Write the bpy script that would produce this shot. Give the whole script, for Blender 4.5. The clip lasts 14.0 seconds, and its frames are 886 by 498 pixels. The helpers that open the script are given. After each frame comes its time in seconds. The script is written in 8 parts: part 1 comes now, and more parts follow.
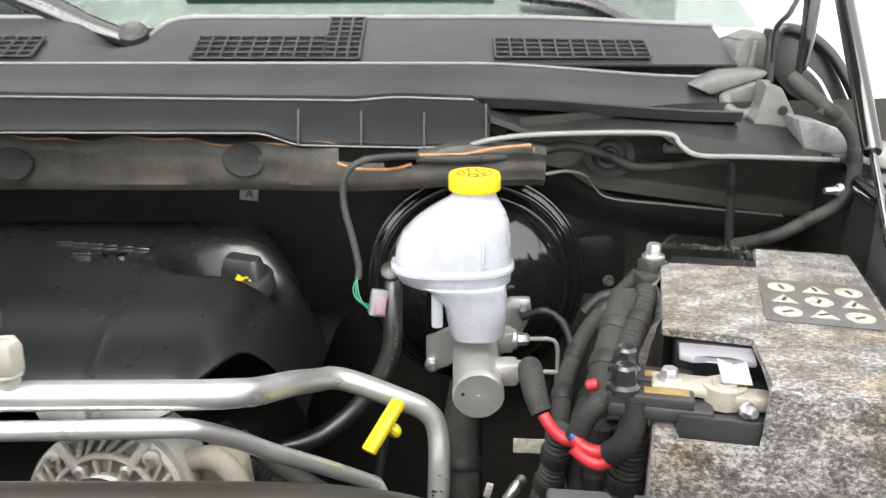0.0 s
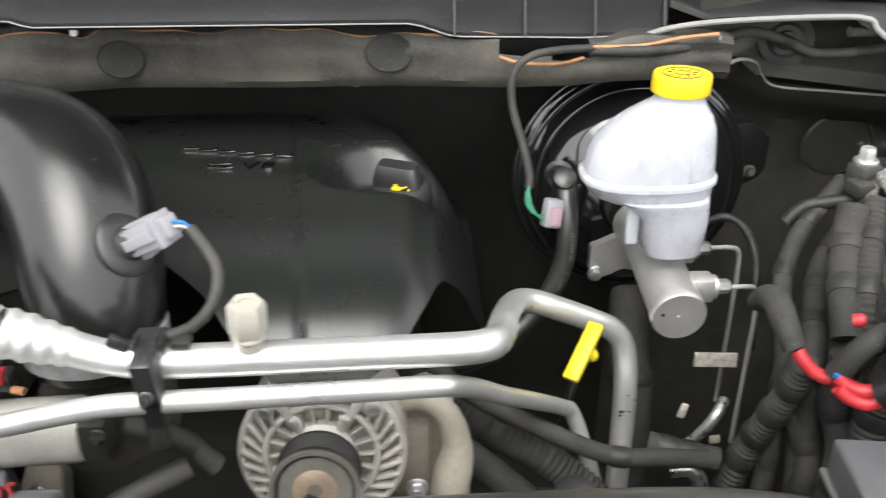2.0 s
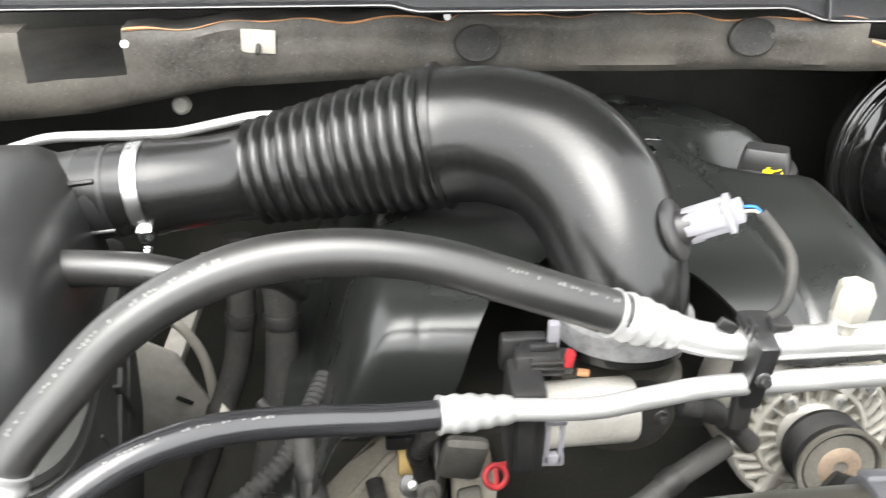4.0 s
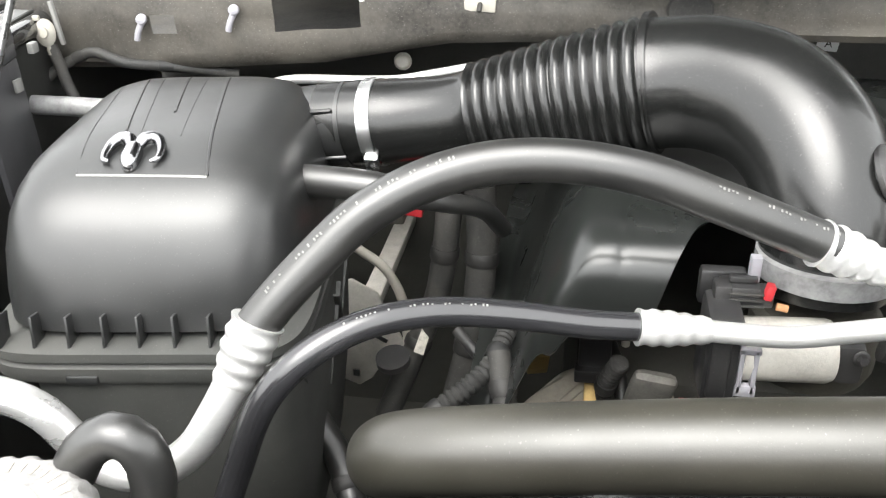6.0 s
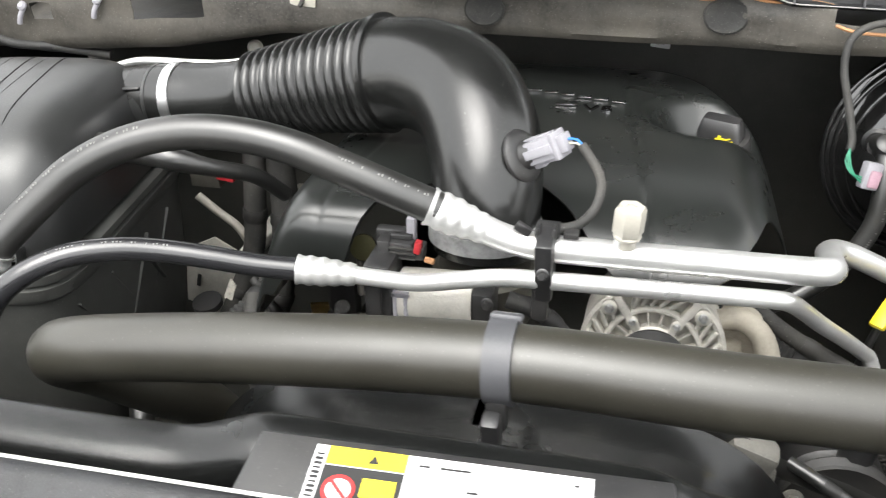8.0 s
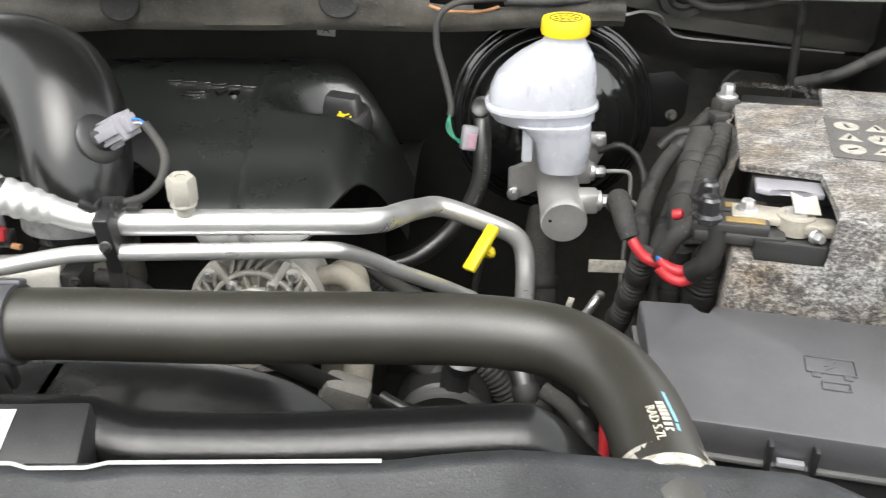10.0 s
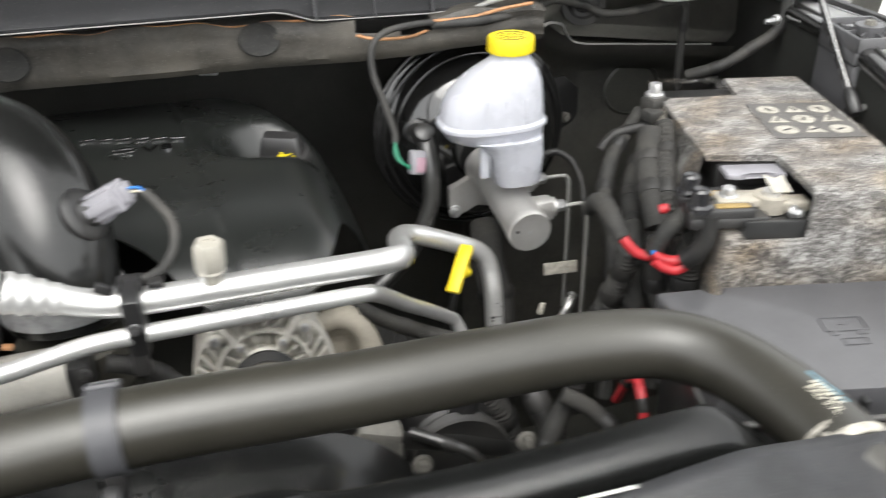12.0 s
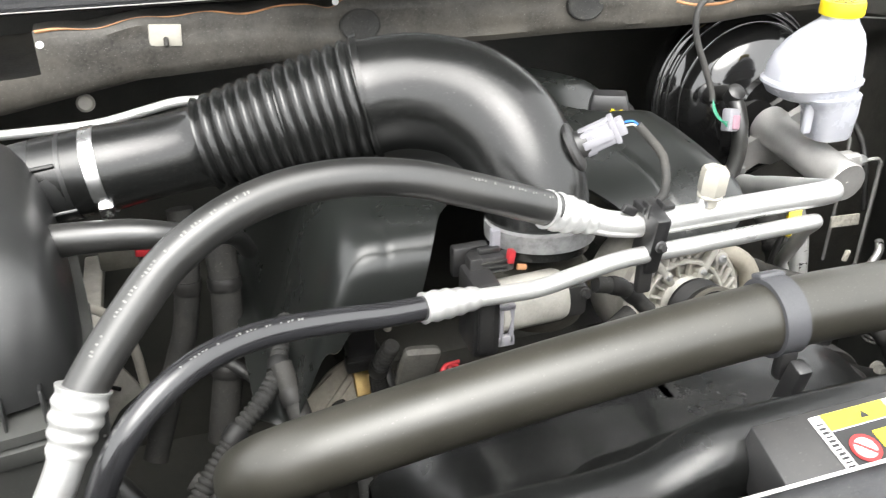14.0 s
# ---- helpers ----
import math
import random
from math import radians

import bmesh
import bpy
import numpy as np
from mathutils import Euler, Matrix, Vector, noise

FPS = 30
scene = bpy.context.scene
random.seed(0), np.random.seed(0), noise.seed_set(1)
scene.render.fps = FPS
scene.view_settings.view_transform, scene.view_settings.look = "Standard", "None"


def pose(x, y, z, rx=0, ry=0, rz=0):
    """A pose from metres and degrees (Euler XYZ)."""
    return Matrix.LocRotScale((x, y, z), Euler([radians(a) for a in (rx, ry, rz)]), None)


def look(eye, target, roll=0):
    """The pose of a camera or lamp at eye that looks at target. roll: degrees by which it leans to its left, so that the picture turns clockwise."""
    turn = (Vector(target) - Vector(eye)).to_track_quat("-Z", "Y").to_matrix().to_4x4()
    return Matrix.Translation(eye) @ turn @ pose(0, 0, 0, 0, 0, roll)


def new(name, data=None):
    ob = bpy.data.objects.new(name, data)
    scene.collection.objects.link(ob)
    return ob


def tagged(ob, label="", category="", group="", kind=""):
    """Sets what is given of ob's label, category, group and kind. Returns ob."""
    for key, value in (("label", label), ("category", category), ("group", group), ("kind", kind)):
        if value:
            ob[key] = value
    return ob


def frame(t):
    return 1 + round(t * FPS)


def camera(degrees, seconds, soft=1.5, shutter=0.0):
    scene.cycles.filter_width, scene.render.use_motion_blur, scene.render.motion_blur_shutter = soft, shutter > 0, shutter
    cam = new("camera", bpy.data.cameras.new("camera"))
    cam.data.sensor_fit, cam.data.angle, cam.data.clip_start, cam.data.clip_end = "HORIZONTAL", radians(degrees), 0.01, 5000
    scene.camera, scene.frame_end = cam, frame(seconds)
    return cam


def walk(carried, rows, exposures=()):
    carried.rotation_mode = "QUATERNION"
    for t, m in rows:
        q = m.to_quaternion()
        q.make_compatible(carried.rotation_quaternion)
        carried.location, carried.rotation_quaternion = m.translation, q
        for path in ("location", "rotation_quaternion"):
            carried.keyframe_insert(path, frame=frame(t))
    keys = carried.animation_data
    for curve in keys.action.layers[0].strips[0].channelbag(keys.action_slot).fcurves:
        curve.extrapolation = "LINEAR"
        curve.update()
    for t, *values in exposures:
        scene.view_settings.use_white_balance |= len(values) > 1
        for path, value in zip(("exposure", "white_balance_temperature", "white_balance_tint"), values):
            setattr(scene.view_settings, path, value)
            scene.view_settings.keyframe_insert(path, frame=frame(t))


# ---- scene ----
cam = camera(53.8, 14.0, soft=1.15, shutter=0.3)
METRES, EYE, TILT, LEAN, TURN = 2.2, 1.5, -18.0, 0.0, 0.0
ROWS = [
    (0.0, 0.0, 0.0, 0.0, 0.0, 0.0, -0.0),
    (0.5, 0.0163, 0.0359, 0.0082, -0.76, -4.57, 0.71),
    (1.0, 0.0074, 0.0504, 0.0141, -1.26, -7.1, 0.84),
    (1.5, -0.0247, 0.0516, 0.023, -1.51, -8.71, 0.85),
    (2.0, -0.095, 0.0402, 0.0274, -1.73, -9.94, 0.91),
    (2.5, -0.1567, 0.0366, 0.0314, -2.12, -10.51, 0.99),
    (3.0, -0.2022, 0.0447, 0.0334, -2.5, -10.74, 1.08),
    (3.5, -0.2443, 0.0488, 0.0348, -2.83, -11.13, 1.01),
    (4.0, -0.2808, 0.0423, 0.0332, -2.8, -11.37, 0.89),
    (6.5, -0.2772, 0.0001, 0.0073, 10.42, -11.06, -2.57),
    (7.0, -0.2346, -0.0115, 0.014, 11.46, -11.75, -3.37),
    (7.5, -0.1876, -0.0218, 0.0133, 12.26, -11.91, -3.41),
    (8.0, -0.1441, -0.0266, 0.0158, 13.1, -12.02, -3.16),
    (8.5, -0.1061, -0.0353, 0.0194, 13.52, -12.07, -2.83),
    (9.0, -0.0638, -0.0443, 0.0116, 9.95, -11.83, -3.15),
]
# poses at the ends of the stretches, in world metres and degrees
ENDS = [
    (4.2, -0.6535, 0.0976, 1.5417, 60.38, -0.30, -2.39),
    (6.3, -0.6386, 0.0183, 1.5034, 61.54, 1.04, 10.21),
    (9.2, -0.1146, -0.0889, 1.5472, 60.48, -0.07, 8.95),
]
# the last stretch: eye, target, roll
LATE = [
    (11.3, (-0.0695, -0.0791, 1.5603), (0.2833, 1.6208, 0.5675), -1.31),
    (11.5, (-0.1079, -0.0745, 1.5624), (0.2753, 1.6213, 0.5737), -1.27),
    (11.6, (-0.1182, -0.0740, 1.5682), (0.2523, 1.6237, 0.5780), -1.59),
    (11.9, (-0.2319, -0.0705, 1.5809), (0.1755, 1.6208, 0.5943), -1.23),
    (12, (-0.2963, -0.0566, 1.5675), (0.1505, 1.6353, 0.5990), -1.29),
    (12.5, (-0.5009, -0.0283, 1.5546), (-0.0166, 1.6594, 0.5969), -1.18),
    (13, (-0.6133, -0.0113, 1.5548), (-0.0896, 1.6688, 0.6045), -0.99),
    (13.5, (-0.6982, -0.0084, 1.5531), (-0.1575, 1.6651, 0.6007), -0.33),
    (14, (-0.7633, -0.0168, 1.5462), (-0.2325, 1.6549, 0.5852), -0.08),
]
EXPOSURES = [(t, e + 0.5) for t, e in ((0.0, 1.04), (1.0, 1.12), (1.5, 1.05), (2.0, 1.0), (2.5, 1.31), (3.0, 1.46), (3.5, 1.54), (4.0, 1.74), (6.5, 1.72), (7.0, 1.7), (7.5, 1.6), (8.0, 1.35), (8.5, 1.2), (9.0, 1.1), (11.5, 0.8), (12.5, 0.98), (13.5, 1.35), (14.0, 1.57))]
path = [(t, pose(0, 0, EYE, TILT, LEAN, TURN) @ pose(METRES * x, METRES * y, METRES * z, 90 + pitch, roll, yaw)) for t, x, y, z, yaw, pitch, roll in ROWS]
path += [(r[0], pose(*r[1:])) for r in ENDS]
path += [(t, look(eye, target, roll)) for t, eye, target, roll in LATE]
path.sort(key=lambda r: r[0])
walk(cam, path, EXPOSURES)

# ---- light: a bright overcast day, the hood open over the bay ----
world = bpy.data.worlds.new("overcast_sky")
scene.world = world
world.use_nodes = True
wn, wl = world.node_tree.nodes, world.node_tree.links
sky = wn.new("ShaderNodeTexSky")
sky.sky_type = "NISHITA"
sky.sun_disc = False
sky.sun_elevation, sky.sun_rotation = radians(60), radians(198)
sky.dust_density, sky.air_density = 4.0, 1.0
pale = wn.new("ShaderNodeHueSaturation")
pale.inputs["Saturation"].default_value = 0.18
wl.new(sky.outputs[0], pale.inputs["Color"])
veil = wn.new("ShaderNodeMix")
veil.data_type = "RGBA"
veil.inputs["Factor"].default_value = 0.5
veil.inputs["B"].default_value = (6.4, 6.4, 6.2, 1)
wl.new(pale.outputs[0], veil.inputs["A"])
wl.new(veil.outputs["Result"], wn["Background"].inputs[0])
wn["Background"].inputs[1].default_value = 0.15

sun_data = bpy.data.lights.new("sun", "SUN")
sun_data.energy, sun_data.angle, sun_data.color = 0.7, radians(50), (1.0, 0.985, 0.93)
sun = new("sun", sun_data)
sun.matrix_world = look((-1.0, -1.1, 4.3), (-0.35, 0.6, 1.1))

# ---- tools for building ----
from mathutils.bvhtree import BVHTree

BASE = {}


def V(*a):
    return Vector(a)


def finish(name, bm, material, angle=38):
    bmesh.ops.recalc_face_normals(bm, faces=bm.faces[:])
    for f in bm.faces:
        f.smooth = True
    me = bpy.data.meshes.new(name)
    bm.to_mesh(me)
    bm.free()
    me.set_sharp_from_angle(angle=radians(angle))
    me.materials.append(material)
    return me


def thing(name, at, label="", category="", group="", kind=""):
    """An empty at the base of a thing that has parts."""
    ob = new(name)
    ob.empty_display_size = 0.05
    ob.location = at
    BASE[ob.name] = Vector(at)
    return tagged(ob, label, category, group, kind)


def part(name, bm, material, parent, label=""):
    """One mesh object under a thing or a part; bm is in world metres."""
    at = BASE[parent.name]
    bmesh.ops.translate(bm, verts=bm.verts[:], vec=-at)
    ob = new(name, finish(name, bm, material))
    ob.parent = parent
    BASE[ob.name] = at
    return tagged(ob, label)


def solo(name, bm, material, label="", category="", group="", kind="", at=None):
    """A thing that is a single mesh, with its origin at its base."""
    co = [v.co for v in bm.verts]
    if at is None:
        at = V(sum(c.x for c in co) / len(co), sum(c.y for c in co) / len(co), min(c.z for c in co))
    bmesh.ops.translate(bm, verts=bm.verts[:], vec=-Vector(at))
    ob = new(name, finish(name, bm, material))
    ob.location = at
    BASE[ob.name] = Vector(at)
    return tagged(ob, label, category, group, kind)


def join(*bms):
    """All of several bmeshes in the first."""
    first = bms[0]
    for b in bms[1:]:
        me = bpy.data.meshes.new("tmp")
        b.to_mesh(me)
        b.free()
        first.from_mesh(me)
        bpy.data.meshes.remove(me)
    return first


def box(centre, size, bevel=0.0, turn=(0, 0, 0), segs=2):
    bm = bmesh.new()
    bmesh.ops.create_cube(bm, size=1.0)
    bmesh.ops.scale(bm, vec=size, verts=bm.verts[:])
    if bevel:
        bmesh.ops.bevel(bm, geom=bm.edges[:], offset=bevel, segments=segs, profile=0.5, affect="EDGES")
    bmesh.ops.transform(bm, matrix=pose(*centre, *turn), verts=bm.verts[:])
    return bm


def prism(outline, z0, z1, bevel=0.0, m=None, segs=2):
    """An outline of (x, y) points, from z0 to z1, then placed by m."""
    bm = bmesh.new()
    low = [bm.verts.new((x, y, z0)) for x, y in outline]
    top = [bm.verts.new((x, y, z1)) for x, y in outline]
    n = len(outline)
    bm.faces.new(low[::-1])
    bm.faces.new(top)
    for i in range(n):
        bm.faces.new((low[i], low[(i + 1) % n], top[(i + 1) % n], top[i]))
    if bevel:
        bmesh.ops.bevel(bm, geom=[e for e in bm.edges], offset=bevel, segments=segs, profile=0.5, affect="EDGES")
    if m is not None:
        bmesh.ops.transform(bm, matrix=m, verts=bm.verts[:])
    return bm


def wrapped(name, pts, r, mat, text, category, group, ribbed=False, bands=(0.3, 0.72)):
    """A hose or loom with tape bands round it."""
    t = thing(name, pts[-1], text, category, group)
    part("conduit" if ribbed else "hose", corrugated(pts, r) if ribbed else tube(pts, r, 14), mat, t)
    dense = smooth_path([(*p[:3], r) for p in pts], 0.003)
    for f in bands:
        k = int(f * (len(dense) - 8))
        part("tape_band", sweep([(*q[:3], r * (1.06 if i in (0, 5) else 1.14)) for i, q in enumerate(dense[k:k + 6])], 16), DARK_LOOM, t, "black tape band")
    return t


def lathe(profile, m, segs=32, squash=None):
    """A profile of (radius, height) turned about z, then placed by m."""
    bm = bmesh.new()
    rings = []
    for r, h in profile:
        if r < 1e-6:
            rings.append([bm.verts.new((0, 0, h))])
        else:
            rings.append([bm.verts.new((r * math.cos(2 * math.pi * i / segs), r * math.sin(2 * math.pi * i / segs), h)) for i in range(segs)])
    for a, b in zip(rings, rings[1:]):
        for i in range(segs):
            j = (i + 1) % segs
            if len(a) == 1 and len(b) == 1:
                continue
            if len(a) == 1:
                bm.faces.new((a[0], b[i], b[j]))
            elif len(b) == 1:
                bm.faces.new((a[i], a[j], b[0]))
            else:
                bm.faces.new((a[i], a[j], b[j], b[i]))
    for ring in (rings[0], rings[-1]):
        if len(ring) > 1:
            bm.faces.new(ring)
    if squash:
        bmesh.ops.scale(bm, vec=squash, verts=bm.verts[:])
    bmesh.ops.transform(bm, matrix=m, verts=bm.verts[:])
    return bm


def aim(at, way):
    """A pose at a place whose z axis points along way."""
    return Matrix.Translation(at) @ Vector(way).to_track_quat("Z", "Y").to_matrix().to_4x4()


def smooth_path(points, step=0.008):
    """Catmull-Rom through points of (x, y, z, radius)."""
    p = [np.array(q, float) for q in points]
    p = [2 * p[0] - p[1]] + p + [2 * p[-1] - p[-2]]
    out = []
    for i in range(1, len(p) - 2):
        a, b, c, d = p[i - 1:i + 3]
        n = max(2, int(np.linalg.norm((c - b)[:3]) / step))
        for k in range(n):
            t = k / n
            out.append(0.5 * (2 * b + (c - a) * t + (2 * a - 5 * b + 4 * c - d) * t * t + (3 * b - a - 3 * c + d) * t ** 3))
    out.append(p[-2])
    return out


def sweep(points, segs=16, flat=1.0, caps=True, up=(0, 0, 1)):
    """A tube along dense points of (x, y, z, radius)."""
    bm = bmesh.new()
    co = [Vector(q[:3]) for q in points]
    rings = []
    side = None
    for i, c in enumerate(co):
        way = (co[min(i + 1, len(co) - 1)] - co[max(i - 1, 0)]).normalized()
        if side is None:
            side = way.cross(Vector(up))
            if side.length < 0.1:
                side = way.cross(Vector((1, 0, 0)))
        side = (side - way * side.dot(way)).normalized()
        other = way.cross(side)
        r = float(points[i][3])
        rings.append([bm.verts.new(c + r * (math.cos(2 * math.pi * k / segs) * side + flat * math.sin(2 * math.pi * k / segs) * other)) for k in range(segs)])
    for a, b in zip(rings, rings[1:]):
        for k in range(segs):
            bm.faces.new((a[k], a[(k + 1) % segs], b[(k + 1) % segs], b[k]))
    if caps:
        bm.faces.new(rings[0][::-1])
        bm.faces.new(rings[-1])
    return bm


def tube(points, r=None, segs=16, step=0.008, flat=1.0):
    if r is not None:
        points = [(*p[:3], r) for p in points]
    return sweep(smooth_path(points, step), segs, flat)


def corrugated(points, r, pitch=0.006, depth=0.0018, segs=14):
    """A split-loom conduit: rings along a path."""
    dense = smooth_path([(*p[:3], r) for p in points], 0.0012)
    out, run = [], 0.0
    for i, q in enumerate(dense):
        if i:
            run += np.linalg.norm((q - dense[i - 1])[:3])
        q = q.copy()
        q[3] = r - depth * (0.5 + 0.5 * math.cos(2 * math.pi * run / pitch)) ** 2
        out.append(q)
    return sweep(out, segs)


def loft(sections):
    """Closed loops of equal length, bridged and capped."""
    bm = bmesh.new()
    rings = [[bm.verts.new(p) for p in s] for s in sections]
    n = len(rings[0])
    for a, b in zip(rings, rings[1:]):
        for k in range(n):
            bm.faces.new((a[k], a[(k + 1) % n], b[(k + 1) % n], b[k]))
    bm.faces.new(rings[0][::-1])
    bm.faces.new(rings[-1])
    return bm


def oval(cx, cy, z, hx, hy, power=4.0, n=48, turn=0.0, slope=(0, 0)):
    """A rounded rectangle as a loop at height z."""
    out = []
    for k in range(n):
        a = 2 * math.pi * k / n
        c, s = math.cos(a), math.sin(a)
        x = hx * math.copysign(abs(c) ** (2 / power), c)
        y = hy * math.copysign(abs(s) ** (2 / power), s)
        xr = x * math.cos(turn) - y * math.sin(turn)
        yr = x * math.sin(turn) + y * math.cos(turn)
        out.append((cx + xr, cy + yr, z + slope[0] * x + slope[1] * y))
    return out


def strip(profile, xs, shift=None, thick=0.003):
    """A sheet whose profile of (y, z) runs along x; shift(x) moves it in (y, z)."""
    bm = bmesh.new()
    rows = []
    for x in xs:
        dy, dz = shift(x) if shift else (0, 0)
        rows.append([bm.verts.new((x, y + dy, z + dz)) for y, z in profile])
    for a, b in zip(rows, rows[1:]):
        for k in range(len(profile) - 1):
            bm.faces.new((a[k], b[k], b[k + 1], a[k + 1]))
    bmesh.ops.recalc_face_normals(bm, faces=bm.faces[:])
    thicken(bm, thick)
    return bm


def thicken(bm, thick):
    bmesh.ops.solidify(bm, geom=bm.faces[:] + bm.edges[:] + bm.verts[:], thickness=thick)


def field(x0, x1, y0, y1, nx, ny, height, keep=None, thick=0.003):
    """A sheet z = height(x, y) over a rectangle, with holes where keep is false."""
    bm = bmesh.new()
    vs = {}
    for i in range(nx + 1):
        for j in range(ny + 1):
            x, y = x0 + (x1 - x0) * i / nx, y0 + (y1 - y0) * j / ny
            vs[i, j] = bm.verts.new((x, y, height(x, y)))
    for i in range(nx):
        for j in range(ny):
            x, y = x0 + (x1 - x0) * (i + 0.5) / nx, y0 + (y1 - y0) * (j + 0.5) / ny
            if keep is None or keep(x, y):
                bm.faces.new((vs[i, j], vs[i + 1, j], vs[i + 1, j + 1], vs[i, j + 1]))
    bmesh.ops.delete(bm, geom=[v for v in bm.verts if not v.link_faces], context="VERTS")
    bmesh.ops.recalc_face_normals(bm, faces=bm.faces[:])
    if bm.faces[:] and sum(f.normal.z for f in bm.faces) < 0:
        bmesh.ops.reverse_faces(bm, faces=bm.faces[:])
    thicken(bm, thick)
    return bm


def letters(text, size, m, depth=0.0006, spread=1.0):
    """Raised letters of the built-in font, lying in the plane of m."""
    cu = bpy.data.curves.new("letters", "FONT")
    cu.body, cu.size, cu.extrude, cu.resolution_u = text, size, depth, 2
    cu.align_x, cu.align_y, cu.space_character = "CENTER", "CENTER", spread
    ob = bpy.data.objects.new("letters", cu)
    me = bpy.data.meshes.new_from_object(ob)
    bpy.data.objects.remove(ob)
    bm = bmesh.new()
    bm.from_mesh(me)
    bpy.data.meshes.remove(me)
    bmesh.ops.transform(bm, matrix=m, verts=bm.verts[:])
    return bm


def bolt(at, way=(0, 0, 1), r=0.007, h=0.006, flange=1.5):
    """A hexagon head on a round flange."""
    m = aim(at, way)
    f = lathe([(r * flange, 0), (r * flange, h * 0.25), (r * flange * 0.85, h * 0.4), (r * 0.9, h * 0.4)], m, 18)
    x = lathe([(r, h * 0.35), (r, h * 1.3), (r * 0.82, h * 1.55), (0, h * 1.55)], m, 6)
    return join(f, x)


def ring(at, way, r, width, thick, segs=36):
    """A band round a pipe."""
    return lathe([(r, -width / 2), (r + thick, -width / 2), (r + thick, width / 2), (r, width / 2)], aim(at, way), segs)


def step01(a, b, x):
    t = min(1.0, max(0.0, (x - a) / (b - a)))
    return t * t * (3 - 2 * t)

# ---- materials ----
def material(name, base, rough=0.5, metal=0.0, var=0.25, scale=30.0, grain=400.0, bump=0.08, dust=0.0, dust_colour=(0.22, 0.2, 0.17), rough_var=0.12, coat=0.0, streak=1.0, spec=0.5, specks=0.0):
    """A surface with two scales of variation, fine relief and a film of dust."""
    m = bpy.data.materials.new(name)
    m.use_nodes = True
    nt = m.node_tree
    b = nt.nodes["Principled BSDF"]
    co = nt.nodes.new("ShaderNodeTexCoord")
    mp = nt.nodes.new("ShaderNodeMapping")
    mp.inputs["Scale"].default_value = (streak, 1, 1)
    nt.links.new(co.outputs["Object"], mp.inputs["Vector"])

    def noise_tex(s, detail, rough_n=0.6):
        n = nt.nodes.new("ShaderNodeTexNoise")
        n.inputs["Scale"].default_value, n.inputs["Detail"].default_value, n.inputs["Roughness"].default_value = s, detail, rough_n
        nt.links.new(mp.outputs[0], n.inputs["Vector"])
        return n

    def mix(fac, a, c, kind="MIX"):
        x = nt.nodes.new("ShaderNodeMix")
        x.data_type, x.blend_type = "RGBA", kind
        for sock, val in ((x.inputs["Factor"], fac), (x.inputs["A"], a), (x.inputs["B"], c)):
            if isinstance(val, (int, float)):
                sock.default_value = val
            elif isinstance(val, tuple):
                sock.default_value = (*val[:3], 1)
            else:
                nt.links.new(val, sock)
        return x.outputs["Result"]

    def ramp(src, lo, hi, out0=0.0, out1=1.0):
        r = nt.nodes.new("ShaderNodeMapRange")
        r.inputs["From Min"].default_value, r.inputs["From Max"].default_value = lo, hi
        r.inputs["To Min"].default_value, r.inputs["To Max"].default_value = out0, out1
        nt.links.new(src, r.inputs["Value"])
        return r.outputs[0]

    big, fine = noise_tex(scale, 5), noise_tex(grain, 3)
    dark = tuple(c * (1 - var) for c in base)
    light = tuple(min(1, c * (1 + var)) for c in base)
    colour = mix(ramp(big.outputs["Fac"], 0.3, 0.7), dark, light)
    colour = mix(ramp(fine.outputs["Fac"], 0.35, 0.65, 0, 0.35), colour, tuple(min(1, c * (1 + 1.5 * var)) for c in base))
    if dust:
        film = noise_tex(scale * 0.35, 8, 0.7)
        amount = ramp(film.outputs["Fac"], 0.42, 0.72, 0.0, dust)
        colour = mix(amount, colour, dust_colour)
        nt.links.new(ramp(film.outputs["Fac"], 0.4, 0.7, rough, min(1, rough + 0.16)), b.inputs["Roughness"])
    else:
        nt.links.new(ramp(big.outputs["Fac"], 0.3, 0.7, max(0.02, rough - rough_var), min(1, rough + rough_var)), b.inputs["Roughness"])
    if specks:
        spot = noise_tex(650, 2, 0.5)
        colour = mix(ramp(spot.outputs["Fac"], 0.66, 0.74, 0.0, specks), colour, (0.3, 0.29, 0.27))
    nt.links.new(colour, b.inputs["Base Color"])
    b.inputs["Metallic"].default_value = metal
    b.inputs["Specular IOR Level"].default_value = spec
    b.inputs["Coat Weight"].default_value = coat
    b.inputs["Coat Roughness"].default_value = 0.08
    if bump:
        bp = nt.nodes.new("ShaderNodeBump")
        bp.inputs["Strength"].default_value, bp.inputs["Distance"].default_value = bump, 0.001
        nt.links.new(fine.outputs["Fac"], bp.inputs["Height"])
        nt.links.new(bp.outputs[0], b.inputs["Normal"])
    return m


BLACK_PLASTIC = material("black_plastic", (0.016, 0.016, 0.017), 0.36, grain=900, bump=0.12, dust=0.1, spec=0.9, specks=0.15)
COVER_PLASTIC = material("moulded_cover_plastic", (0.0145, 0.016, 0.015), 0.28, grain=1200, bump=0.02, scale=12, rough_var=0.012, var=0.1, spec=0.8, specks=0.06)
SHROUD_PLASTIC = material("glossy_shroud_plastic", (0.014, 0.0148, 0.0145), 0.26, grain=1300, bump=0.04, scale=12, rough_var=0.02, var=0.12, spec=1.0, coat=0.3, specks=0.05)
BOX_PLASTIC = material("grained_box_plastic", (0.021, 0.0215, 0.0215), 0.34, grain=1500, bump=0.1, scale=14, rough_var=0.06, spec=0.85, specks=0.12)
